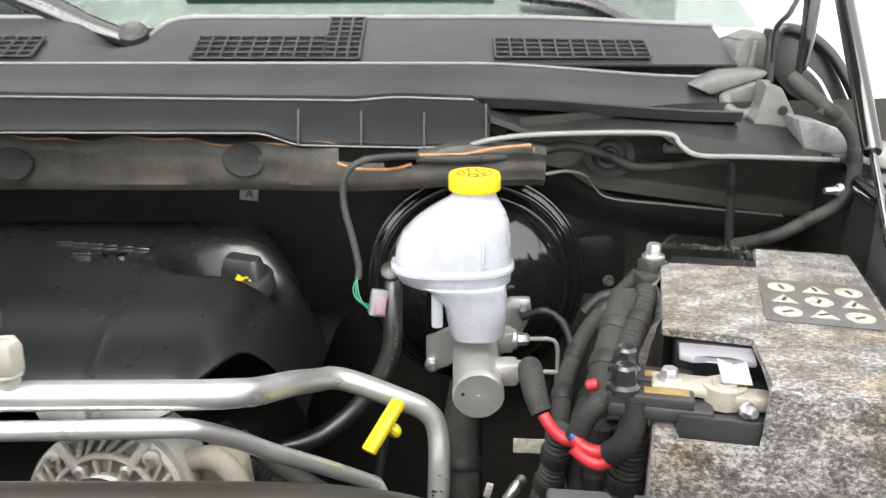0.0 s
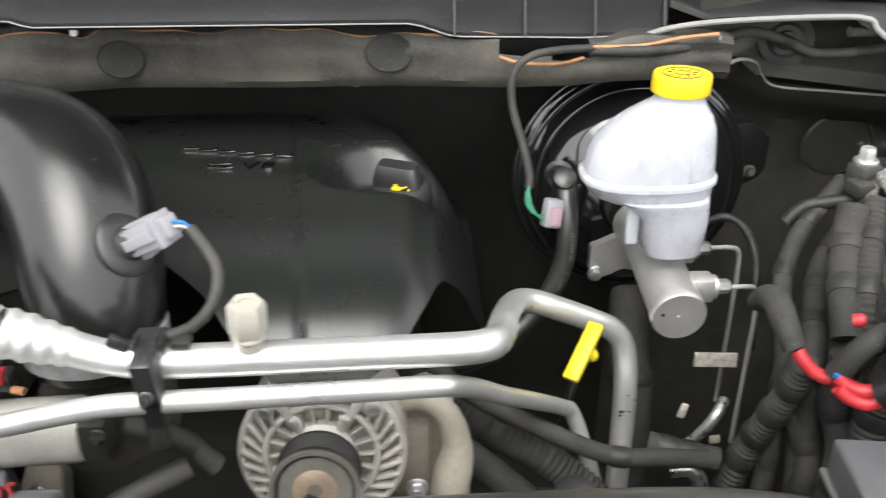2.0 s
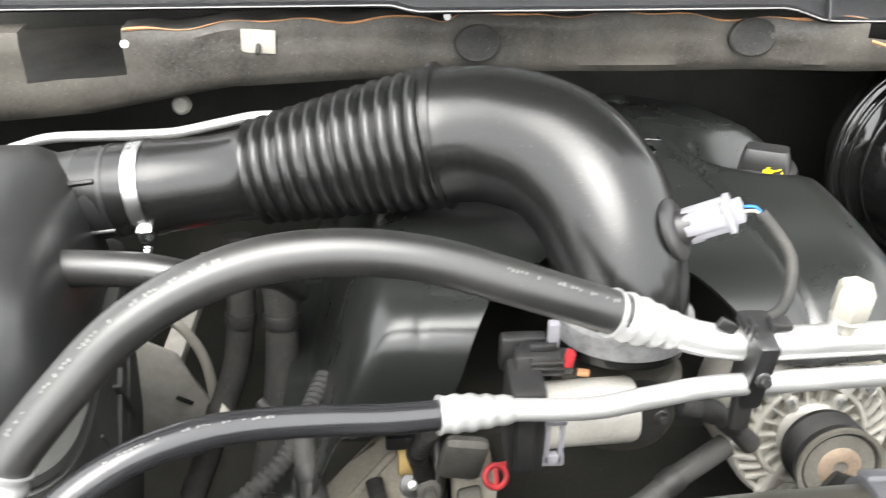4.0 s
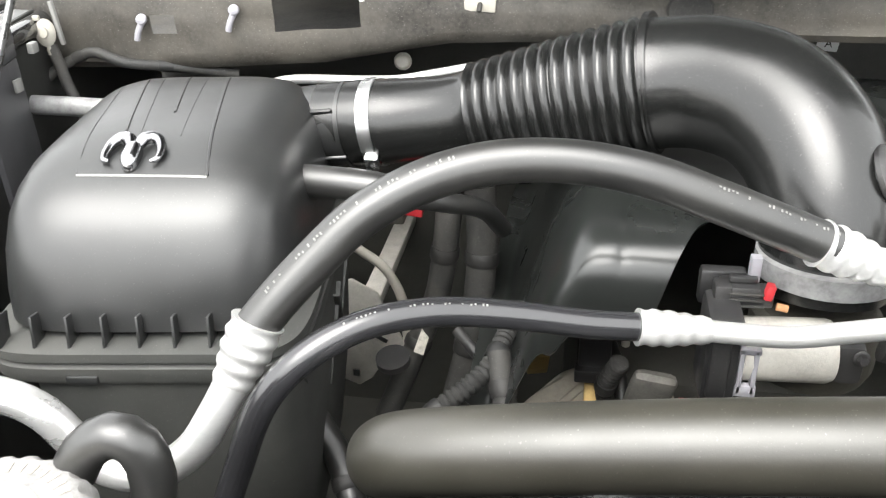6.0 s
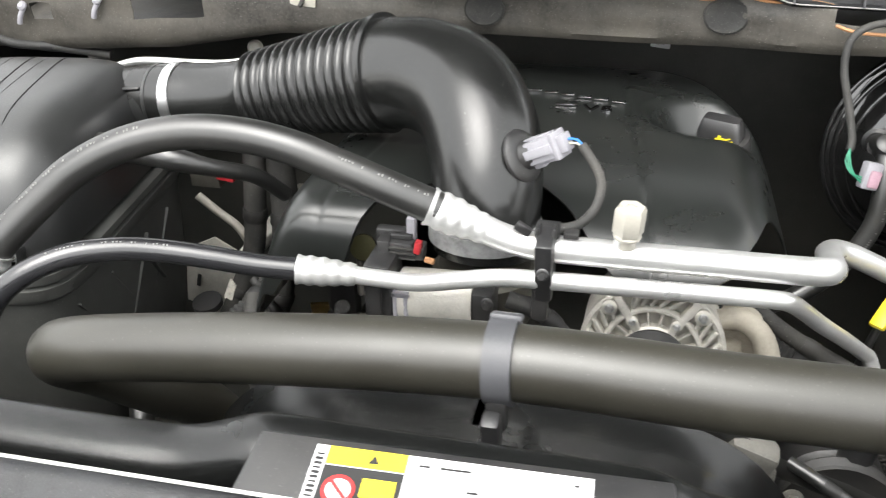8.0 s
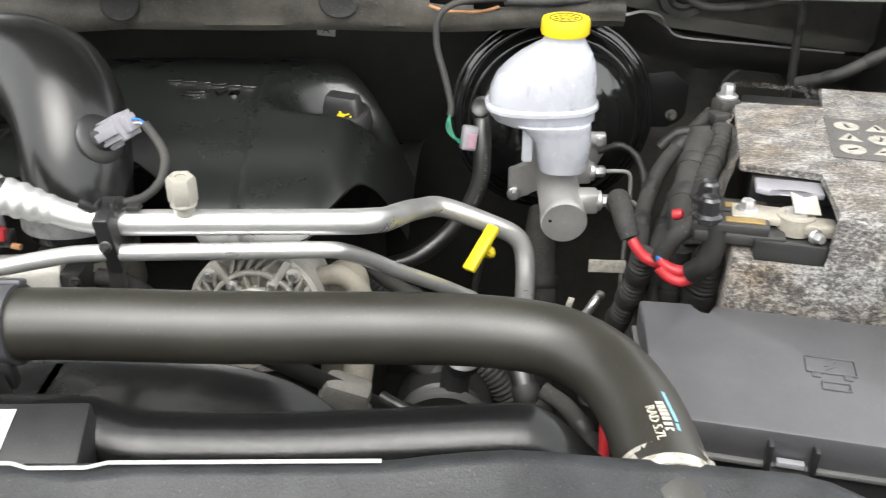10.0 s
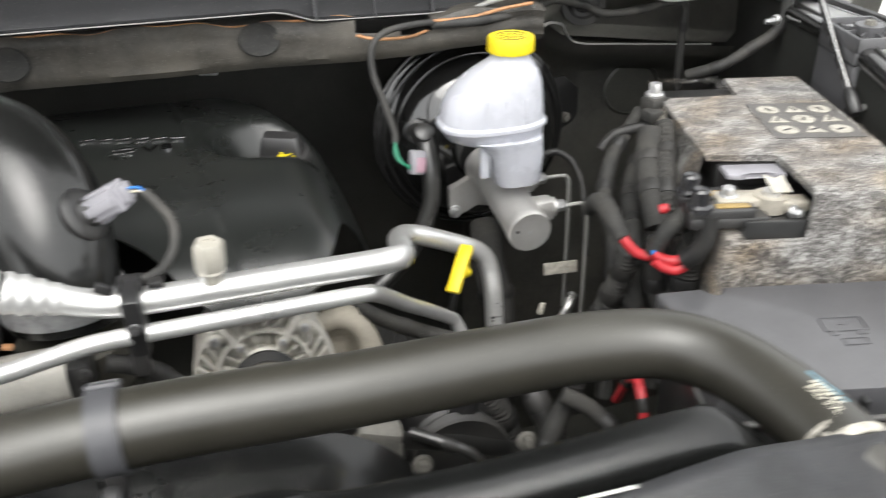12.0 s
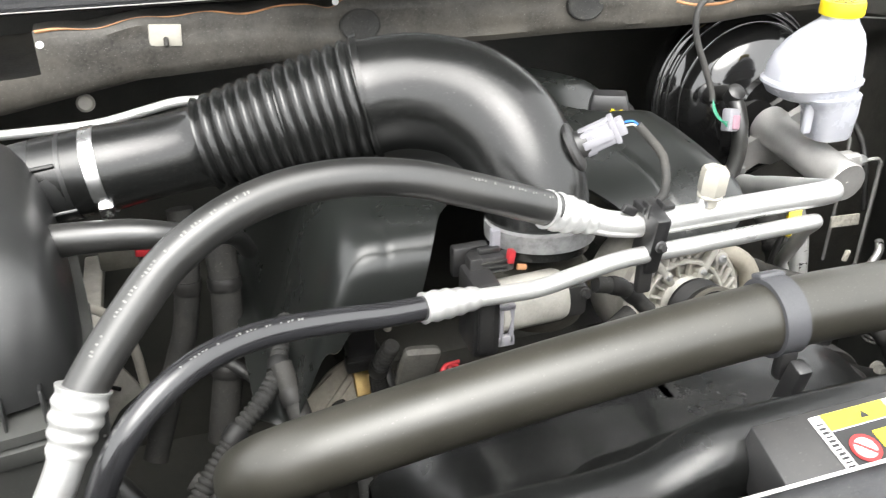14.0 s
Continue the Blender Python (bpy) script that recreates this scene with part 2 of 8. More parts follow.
LID_PLASTIC = material("weathered_grained_plastic", (0.076, 0.076, 0.081), 0.38, grain=1300, bump=0.16, scale=18, dust=0.12, dust_colour=(0.13, 0.13, 0.128), spec=1.0, specks=0.25)
DUCT_RUBBER = material("duct_rubber", (0.009, 0.0093, 0.009), 0.24, grain=700, bump=0.02, scale=14, rough_var=0.03, spec=0.75, specks=0.15)
HOSE_RUBBER = material("radiator_hose_rubber", (0.027, 0.0252, 0.0195), 0.36, grain=700, bump=0.06, scale=16, dust=0.12, dust_colour=(0.07, 0.064, 0.048), spec=0.85, coat=0.06, specks=0.15)
LINE_RUBBER = material("refrigerant_hose_rubber", (0.017, 0.017, 0.0165), 0.3, grain=900, bump=0.06, dust=0.05, spec=1.0, specks=0.1)
PANEL_GRAIN = material("scuffed_grained_panel", (0.05, 0.051, 0.055), 0.4, grain=700, bump=0.3, scale=35, var=0.5, dust=0.3, dust_colour=(0.1, 0.1, 0.1), spec=0.9, specks=0.35)
DUSTY_PLASTIC = material("dusty_box_plastic", (0.05, 0.051, 0.048), 0.55, grain=1200, bump=0.12, scale=20, dust=0.3, dust_colour=(0.1, 0.098, 0.088), spec=0.6, specks=0.2)
DASH_GREY = material("dark_dashboard_plastic", (0.035, 0.035, 0.034), 0.6, grain=700, bump=0.2)
DUSTY_DARK = material("dusty_dark_conduit", (0.03, 0.03, 0.029), 0.72, grain=260, bump=0.5, scale=40, dust=0.5, dust_colour=(0.1, 0.094, 0.083), spec=0.3, specks=0.4)
SLIM_RUBBER = material("glossy_slim_hose", (0.022, 0.022, 0.024), 0.2, grain=700, bump=0.02, scale=20, rough_var=0.03, spec=1.0)
CAP_GREY = material("printed_grey_cap", (0.21, 0.206, 0.2), 0.42, var=0.3, scale=90, grain=400, bump=0.12)
LOOM = material("dusty_loom_plastic", (0.028, 0.028, 0.027), 0.62, grain=500, bump=0.25, dust=0.45, dust_colour=(0.13, 0.12, 0.105), specks=0.3)
DARK_LOOM = material("black_loom_tape", (0.015, 0.015, 0.015), 0.5, grain=400, bump=0.2, dust=0.15)
GLOSS_BLACK = material("glossy_black_enamel", (0.01, 0.01, 0.01), 0.1, grain=500, bump=0.01, rough_var=0.04, coat=0.6, spec=1.0)
# ledge paint, made paler than the fender to carry the sky's sheen
SHEEN_PAINT = material("paint_with_sky_sheen", (0.6, 0.6, 0.605), 0.34, 0.3, grain=900, bump=0.03, coat=0.5, dust=0.25, dust_colour=(0.42, 0.415, 0.41), specks=0.2)
PALE_BLUE = material("pale_blue_marker", (0.2, 0.4, 0.5), 0.5, var=0.3, scale=150)
FENDER_PAINT = material("charcoal_paint", (0.2, 0.2, 0.205), 0.25, 0.7, grain=900, bump=0.03, coat=0.8, dust=0.1, dust_colour=(0.14, 0.135, 0.13), specks=0.2)
BAY_BLACK = material("dull_black_bay_paint", (0.036, 0.037, 0.033), 0.45, grain=200, bump=0.25, dust=0.5, dust_colour=(0.095, 0.09, 0.076), scale=14, spec=0.6, specks=0.3)
FLANGE_METAL = material("dusty_brown_flange", (0.045, 0.042, 0.037), 0.5, grain=240, bump=0.3, scale=18, dust=0.65, dust_colour=(0.115, 0.103, 0.084), var=0.8, specks=0.55)
COWL_PLASTIC = material("weathered_cowl_plastic", (0.037, 0.0376, 0.041), 0.38, grain=1100, bump=0.15, scale=10, dust=0.14, dust_colour=(0.06, 0.06, 0.062), specks=0.3, spec=0.5)
ALUMINIUM = material("drawn_aluminium", (0.75, 0.75, 0.74), 0.36, 0.72, var=0.1, grain=350, bump=0.05, scale=26, streak=0.3, specks=0.15)
CRIMP = material("crimped_aluminium", (0.64, 0.64, 0.63), 0.38, 0.55, var=0.16, grain=300, bump=0.12)
CAST_ALU = material("cast_aluminium", (0.6, 0.58, 0.53), 0.5, 0.3, var=0.2, grain=380, bump=0.3, dust=0.4, dust_colour=(0.42, 0.395, 0.34), specks=0.3)
CLEAN_CAST = material("machined_cast_aluminium", (0.62, 0.61, 0.59), 0.42, 0.7, var=0.12, grain=420, bump=0.18)
CAST_DULL = material("dusty_dull_casting", (0.16, 0.155, 0.14), 0.6, 0.3, var=0.3, grain=300, bump=0.3, dust=0.45, dust_colour=(0.15, 0.14, 0.115), specks=0.3)
CAST_DARK = material("oily_dark_casting", (0.1, 0.095, 0.08), 0.5, 0.4, var=0.3, grain=300, bump=0.3, dust=0.4, dust_colour=(0.12, 0.11, 0.09))
FOIL = material("crumpled_foil", (0.45, 0.45, 0.44), 0.32, 0.9, var=0.4, scale=90, grain=160, bump=0.9)
CAST_MID = material("dusty_brown_casting", (0.2, 0.19, 0.165), 0.55, 0.35, var=0.3, grain=300, bump=0.3, dust=0.45, dust_colour=(0.2, 0.185, 0.15), specks=0.3)
PANEL_GREY = material("dull_grey_panel", (0.03, 0.032, 0.032), 0.5, grain=600, bump=0.1, dust=0.3, dust_colour=(0.08, 0.08, 0.075))
OLIVE = material("olive_plating", (0.16, 0.15, 0.07), 0.45, 0.4, var=0.2)
ZINC = material("zinc_plated_steel", (0.6, 0.6, 0.6), 0.38, 0.85, var=0.2, grain=260, bump=0.1)
STEEL = material("bright_clamp_steel", (0.75, 0.75, 0.75), 0.28, 1.0, var=0.12, grain=300, bump=0.04)
DARK_STEEL = material("dark_polished_steel", (0.22, 0.22, 0.22), 0.25, 1.0, var=0.15, grain=300, bump=0.02)
BRASS = material("tarnished_copper_strip", (0.42, 0.3, 0.12), 0.45, 0.6, var=0.3, grain=300, bump=0.1)
YELLOW = material("yellow_plastic", (0.85, 0.66, 0.02), 0.4, var=0.06, grain=500, bump=0.04)
WHITE_CAP = material("yellowed_white_plastic", (0.42, 0.4, 0.35), 0.38, var=0.12, grain=400, bump=0.06)
GREY_PLUG = material("grey_plug_plastic", (0.29, 0.285, 0.31), 0.38, var=0.15, grain=500, bump=0.05)
RED = material("red_sleeve", (0.42, 0.028, 0.035), 0.42, var=0.25, grain=300, bump=0.1)
GREEN = material("green_wire", (0.03, 0.24, 0.14), 0.4, var=0.15)
BLUE = material("blue_marker", (0.03, 0.18, 0.55), 0.5, var=0.2)
ORANGE = material("orange_sealer", (0.4, 0.2, 0.09), 0.6, var=0.35, scale=60, grain=200, bump=0.3)
LABEL_WHITE = material("label_paper", (0.82, 0.82, 0.82), 0.35, var=0.03, bump=0.0)
LABEL_YELLOW = material("label_yellow", (0.86, 0.72, 0.03), 0.35, var=0.03, bump=0.0)
# black for print, also painted in for the shade of openings and gaps
PRINT_SHADE_BLACK = material("print_and_shade_black", (0.02, 0.02, 0.02), 0.4, var=0.1, bump=0.0)
LABEL_RED = material("label_red", (0.65, 0.03, 0.03), 0.4, var=0.05, bump=0.0)
STICKER = material("faded_dark_sticker", (0.11, 0.105, 0.1), 0.55, var=0.35, scale=60, grain=300, bump=0.3)
FADED_WHITE = material("faded_white_print", (0.42, 0.4, 0.35), 0.6, var=0.4, scale=160, grain=500, bump=0.2, dust=0.5, dust_colour=(0.14, 0.13, 0.11))
PRINT_PALE = material("pale_hose_print", (0.5, 0.48, 0.4), 0.5, var=0.2, bump=0.0)
PRINT_GREY = material("hose_print", (0.2, 0.2, 0.19), 0.5, var=0.3, bump=0.0)
CONCRETE = material("pale_concrete", (0.55, 0.54, 0.52), 0.85, var=0.12, scale=1.5, grain=40, bump=0.2)
HOOD_PAD = material("hood_insulation_pad", (0.03, 0.03, 0.03), 0.95, var=0.2, grain=200, bump=0.4)
CHROME = material("chrome_emblem", (0.36, 0.36, 0.37), 0.17, 1.0, var=0.12, bump=0.0, rough_var=0.05)
SATIN_BLACK = material("satin_black_arm", (0.03, 0.03, 0.031), 0.26, grain=600, bump=0.04, spec=1.0)
SCUFFED = material("scuffed_grey_steel", (0.3, 0.3, 0.3), 0.42, 0.3, var=0.4, scale=70, grain=200, bump=0.2, dust=0.4, dust_colour=(0.1, 0.1, 0.1))
GREY_TRIM = material("grey_end_trim", (0.26, 0.26, 0.25), 0.42, var=0.15, grain=500, bump=0.1, dust=0.2)
LID_RIM = material("dark_lid_rim", (0.12, 0.12, 0.118), 0.45, var=0.2, grain=500, bump=0.1, dust=0.2)
PALE_EDGE = material("pale_worn_edge", (0.5, 0.5, 0.48), 0.45, var=0.3, scale=120, grain=400, bump=0.1)
TAN_CAST = material("dusty_tan_casting", (0.38, 0.35, 0.29), 0.65, 0.1, var=0.25, scale=22, grain=260, bump=0.25, dust=0.35, dust_colour=(0.3, 0.27, 0.21), specks=0.25)
FIREWALL_GREY = material("dusty_firewall_paint", (0.085, 0.084, 0.076), 0.5, grain=180, bump=0.3, scale=16, dust=0.55, dust_colour=(0.2, 0.188, 0.16), spec=0.5, specks=0.35)
CORNER_GREY = material("weathered_corner_grey", (0.17, 0.17, 0.165), 0.48, var=0.25, scale=40, grain=500, bump=0.12, dust=0.3, dust_colour=(0.12, 0.12, 0.115))
LEAD = material("cast_lead_clamp", (0.43, 0.4, 0.34), 0.5, 0.35, var=0.25, scale=60, grain=300, bump=0.3)
STRAP_GREY = material("grey_strap_plastic", (0.07, 0.071, 0.077), 0.42, var=0.15, grain=600, bump=0.06)
RUST_COIL = material("lacquered_copper_winding", (0.4, 0.13, 0.06), 0.5, 0.4, var=0.3)


def felt_material():
    """Matted grey fibre: pale and dark flecks, brown stains."""
    m = bpy.data.materials.new("matted_grey_felt")
    m.use_nodes = True
    nt = m.node_tree
    b = nt.nodes["Principled BSDF"]
    co = nt.nodes.new("ShaderNodeTexCoord")
    mp = nt.nodes.new("ShaderNodeMapping")
    mp.inputs["Scale"].default_value = (0.8, 1.2, 1.2)
    nt.links.new(co.outputs["Object"], mp.inputs["Vector"])
    big = nt.nodes.new("ShaderNodeTexNoise")
    big.inputs["Scale"].default_value, big.inputs["Detail"].default_value = 250, 9
    big.inputs["Roughness"].default_value, big.inputs["Distortion"].default_value = 0.8, 0.4
    tint = nt.nodes.new("ShaderNodeTexNoise")
    tint.inputs["Scale"].default_value, tint.inputs["Detail"].default_value = 13, 4
    nt.links.new(mp.outputs[0], big.inputs["Vector"])
    nt.links.new(mp.outputs[0], tint.inputs["Vector"])
    r = nt.nodes.new("ShaderNodeValToRGB")
    stops = r.color_ramp.elements
    stops[0].position, stops[0].color = 0.425, (0.045, 0.042, 0.04, 1)
    stops[1].position, stops[1].color = 0.585, (0.55, 0.54, 0.52, 1)
    e = stops.new(0.5)
    e.color = (0.165, 0.157, 0.148, 1)
    blot = nt.nodes.new("ShaderNodeTexNoise")
    blot.inputs["Scale"].default_value, blot.inputs["Detail"].default_value = 42, 5
    nt.links.new(mp.outputs[0], blot.inputs["Vector"])
    both = nt.nodes.new("ShaderNodeMix")
    both.inputs["Factor"].default_value = 0.27
    nt.links.new(big.outputs["Fac"], both.inputs["A"])
    nt.links.new(blot.outputs["Fac"], both.inputs["B"])
    nt.links.new(both.outputs["Result"], r.inputs[0])
    r2 = nt.nodes.new("ShaderNodeValToRGB")
    r2.color_ramp.elements[0].position, r2.color_ramp.elements[0].color = 0.4, (1, 1, 1, 1)
    r2.color_ramp.elements[1].position, r2.color_ramp.elements[1].color = 0.66, (0.72, 0.58, 0.42, 1)
    nt.links.new(tint.outputs["Fac"], r2.inputs[0])
    x = nt.nodes.new("ShaderNodeMix")
    x.data_type, x.blend_type = "RGBA", "MULTIPLY"
    x.inputs["Factor"].default_value = 1.0
    nt.links.new(r.outputs[0], x.inputs["A"])
    nt.links.new(r2.outputs[0], x.inputs["B"])
    nt.links.new(x.outputs["Result"], b.inputs["Base Color"])
    b.inputs["Roughness"].default_value = 0.95
    b.inputs["Sheen Weight"].default_value = 0.3
    bp = nt.nodes.new("ShaderNodeBump")
    bp.inputs["Strength"].default_value, bp.inputs["Distance"].default_value = 0.8, 0.002
    nt.links.new(big.outputs["Fac"], bp.inputs["Height"])
    nt.links.new(bp.outputs[0], b.inputs["Normal"])
    return m


def milky_material():
    """Milky translucent plastic of a fluid tank."""
    m = material("milky_tank_plastic", (0.5, 0.51, 0.555), 0.26, var=0.05, scale=25, grain=500, bump=0.03)
    b = m.node_tree.nodes["Principled BSDF"]
    b.inputs["Subsurface Weight"].default_value = 0.6
    b.inputs["Subsurface Radius"].default_value = (0.02, 0.02, 0.02)
    b.inputs["Subsurface Scale"].default_value = 0.5
    return m


def glass_material():
    m = bpy.data.materials.new("tinted_windscreen_glass")
    m.use_nodes = True
    b = m.node_tree.nodes["Principled BSDF"]
    b.inputs["Base Color"].default_value = (0.75, 0.85, 0.8, 1)
    b.inputs["Roughness"].default_value = 0.02
    b.inputs["Transmission Weight"].default_value = 1.0
    b.inputs["IOR"].default_value = 1.5
    return m


FELT, MILKY, GLASS = felt_material(), milky_material(), glass_material()

# ---- the setting: ground, firewall, cowl, fenders, hood, shroud ----
bm = bmesh.new()
bmesh.ops.create_grid(bm, x_segments=40, y_segments=40, size=300)
solo("ground", bm, CONCRETE, "pale concrete yard under the truck", "ground", kind="structure", at=(0, 0, 0))


def curve_of(xs, ys):
    return lambda x: float(np.interp(x, xs, ys))


# the dusty flange over the recessed firewall
flange_y = curve_of([-1.42, -1.1, -0.765, -0.53, -0.24, -0.05, 0.13], [0.985, 0.995, 1.03, 1.063, 1.03, 0.985, 0.985])
flange_bottom = curve_of([-1.3, -1.1, -0.95, -0.8, -0.6, -0.35, -0.12, 0.0, 0.11, 0.13], [1.21, 1.212, 1.218, 1.24, 1.24, 1.245, 1.254, 1.264, 1.266, 1.262])


def flange_top(x):
    return 1.298 + 0.003 * math.sin(x * 31) + 0.002 * math.sin(x * 77) - 0.012 * math.exp(-((x + 0.567) / 0.018) ** 2)


def flange_sheet():
    bm = bmesh.new()
    xs = np.linspace(-1.42, 0.118, 200)
    rows = []
    for x in xs:
        y, zb = flange_y(x), flange_bottom(x)
        zt = flange_top(x)
        prof = [(y + 0.03, zt + 0.002), (y + 0.004, zt)]
        prof += [(y + 0.004 * noise.noise((x * 9, k * 0.35, 0.3)), zt + (zb - zt) * k / 8) for k in range(1, 8)]
        prof += [(y + 0.001, zb), (y + 0.008, zb - 0.008), (y + 0.03, zb - 0.012), (y + 0.12, zb - 0.004), (1.35, zb)]
        rows.append([bm.verts.new((x, a, b)) for a, b in prof])
    for x, a, b in zip(xs, rows, rows[1:]):
        for k in range(len(a) - 1):
            z = (a[k].co.z + a[k + 1].co.z) / 2
            if -0.122 < x < -0.035 and z > 1.28 and k < 9:
                continue
            if -1.005 < x < -0.905 and z > 1.25 and k < 9:
                continue
            if -1.15 < x < -1.125 and 1.245 < z < 1.27 and k < 9:
                continue
            bm.faces.new((a[k], b[k], b[k + 1], a[k + 1]))
    bmesh.ops.delete(bm, geom=[v for v in bm.verts if not v.link_faces], context="VERTS")
    bmesh.ops.recalc_face_normals(bm, faces=bm.faces[:])
    thicken(bm, 0.002)
    return bm


flange = solo("trim_firewall_flange", flange_sheet(), FLANGE_METAL, "dusty brown-grey pressed steel firewall flange", "firewall", kind="structure", at=(-0.6, 1.05, 1.2))


def flange_plug(x, z, r):
    y = flange_y(x) - 0.0065
    return lathe([(r, -0.006), (r, 0.0015), (r * 0.9, 0.003), (r * 0.8, 0.002), (0, 0.002)], aim((x, y, z), (0.0, -1, 0.12)), 28, (1, 0.8, 1))


for x, z in ((-0.237, 1.279), (-0.531, 1.267)):
    ob = part("plug", flange_plug(x, z, 0.026), DUSTY_DARK, flange, "round black rubber plug")

# sealer along the torn edge of the flange
seal = [(x, flange_y(x) + 0.001, flange_top(x) + 0.0015, max(0.0003, 0.0006 + 0.0022 * noise.noise((x * 23, 0.4, 1.7)))) for x in np.linspace(-0.90, -0.126, 160)]
part("sealer_bead", sweep(seal, 6), ORANGE, flange, "orange seam sealer bead")
part("sealer_bead", tube([(-0.122, 0.992, 1.282), (-0.1, 0.985, 1.277), (-0.06, 0.982, 1.277), (-0.036, 0.982, 1.283)], 0.002, 6), ORANGE, flange, "orange seam sealer bead")
part("sealer_bead", tube([(-0.033, 0.981, 1.294), (0.02, 0.979, 1.295), (0.06, 0.979, 1.302), (0.1, 0.979, 1.306)], 0.0022, 6), ORANGE, flange, "orange seam sealer bead")

bm = prism([(-1.6, 0.3), (0.75, 0.3), (0.75, 1.16), (0.2, 1.2), (0.08, 1.29), (-1.6, 1.29)], 0, 0.01, 0, Matrix(((1, 0, 0, 0), (0, 0, -1, 1.36), (0, 1, 0, 0), (0, 0, 0, 1))))
solo("wall_firewall", bm, BAY_BLACK, "dull black recessed firewall", "firewall", kind="structure", at=(-0.3, 1.35, 0.3))


def right_firewall():
    """The driver side of the firewall: a flat lower wall with pressed ovals, and a set-back panel above a folded edge."""
    def wall_y(x):
        return 1.17 + 0.06 * (x - 0.1)
    bm = bmesh.new()
    nx, nz = 60, 50
    vs = {}
    for i in range(nx + 1):
        for j in range(nz + 1):
            x = 0.06 + 0.7 * i / nx
            top = float(np.interp(x, [0.06, 0.1, 0.193, 0.22, 0.456, 0.76], [1.30, 1.27, 1.229, 1.214, 1.179, 1.15]))
            z = 0.4 + (top - 0.4) * j / nz
            y = wall_y(x) - 0.07 * step01(top - 0.07, top, z)
            d = math.hypot((x - 0.357) / 0.056, (z - 1.1) / 0.05)
            y += 0.012 * (1 - step01(0.8, 1.1, d))
            d = math.hypot((x - 0.214) / 0.05, (z - 1.092) / 0.05)
            y += 0.012 * (1 - step01(0.75, 1.1, d))
            vs[i, j] = bm.verts.new((x, y, z))
    for i in range(nx):
        for j in range(nz):
            bm.faces.new((vs[i, j], vs[i + 1, j], vs[i + 1, j + 1], vs[i, j + 1]))
    thicken(bm, 0.003)
    return bm


fw_right = solo("wall_firewall_driver", right_firewall(), FIREWALL_GREY, "black firewall panel with pressed ovals behind the battery", "firewall", kind="structure", at=(0.4, 1.15, 0.4))
edge = [(0.104, 0.985, 1.302, 0.0022), (0.104, 0.987, 1.287, 0.0022), (0.115, 1.0, 1.268, 0.0022), (0.15, 1.04, 1.262, 0.0022), (0.178, 1.065, 1.25, 0.0022), (0.193, 1.08, 1.231, 0.0022), (0.215, 1.085, 1.216, 0.0022), (0.3, 1.1, 1.203, 0.0022), (0.456, 1.13, 1.18, 0.0022)]
part("folded_edge", sweep(smooth_path(edge, 0.004), 8, 0.6), GREY_TRIM, fw_right, "bare folded panel edge")
bm = bmesh.new()
quad = [(0.09, 1.02, 1.33), (0.09, 1.0, 1.285), (0.15, 1.06, 1.26), (0.193, 1.1, 1.226), (0.456, 1.15, 1.177), (0.8, 1.19, 1.14), (0.8, 1.15, 1.34), (0.3, 1.1, 1.335)]
bm.faces.new([bm.verts.new(q) for q in quad])
thicken(bm, 0.004)
part("upper_panel", bm, FIREWALL_GREY, fw_right, "black painted upper panel")
part("grommet", lathe([(0.031, 0), (0.031, 0.004), (0.022, 0.006), (0.018, 0.003), (0.012, 0.003), (0.01, 0.008), (0, 0.008)], aim((0.205, 1.062, 1.277), (-0.1, -1, 0.2)), 28, (1, 0.9, 1)), DARK_LOOM, fw_right, "round rubber grommet")
# darker disc puts the shade of the round recess into colour
part("recess_shade", lathe([(0.05, 0), (0.05, 0.004), (0.046, 0.006), (0.044, 0.002), (0, 0.002)], aim((0.357, 1.194, 1.1), (0, -1, 0)), 32, (1, 0.9, 1)), BAY_BLACK, fw_right, "darker disc painting the shade in a round recess")
# no hole is cut here: a black plate paints the opening's shade
part("opening_shade", prism([(-0.044, -0.02), (-0.03, -0.046), (0.022, -0.046), (0.044, -0.02), (0.04, 0.03), (0.02, 0.046), (-0.036, 0.044), (-0.044, 0.02)], 0, 0.004, 0.001, aim((0.214, 1.186, 1.092), (0, -1, 0)) @ pose(0, 0, 0, 0, 0, 90)), PRINT_SHADE_BLACK, fw_right, "black plate painting the shade of a firewall opening")
part("bolt", bolt((0.238, 1.18, 1.068), (0, -1, 0.1), 0.006, 0.006), CAST_DULL, fw_right, "dull bolt")

# plastic cowl below the windscreen
lip_bottom = curve_of([-1.2, -0.62, -0.6, -0.21, -0.17, -0.03, 0.055], [1.316, 1.316, 1.312, 1.311, 1.297, 1.294, 1.297])
lip_top = curve_of([-1.2, -0.62, -0.55, -0.53, -0.1, -0.07, -0.05, 0.035, 0.055], [1.352, 1.352, 1.352, 1.356, 1.351, 1.354, 1.355, 1.352, 1.338])


def cowl_lip():
    bm = bmesh.new()
    rows = []
    for x in np.linspace(-1.2, 0.055, 120):
        b, t = lip_bottom(x), lip_top(x)
        dy = 0.012 * step01(-0.6, -0.63, x)
        prof = [(1.04, b), (1.008, b), (1.003, b + 0.002), (1.003, b + 0.005), (1.009, b + 0.007), (1.011, b + 0.012), (1.013, (b + t) / 2), (1.014, t - 0.004), (1.018, t), (1.045, t + 0.001), (1.05, t - 0.003)]
        rows.append([bm.verts.new((x, y + dy, z)) for y, z in prof])
    for a, c in zip(rows, rows[1:]):
        for k in range(len(a) - 1):
            bm.faces.new((a[k], c[k], c[k + 1], a[k + 1]))
    thicken(bm, 0.003)
    return bm


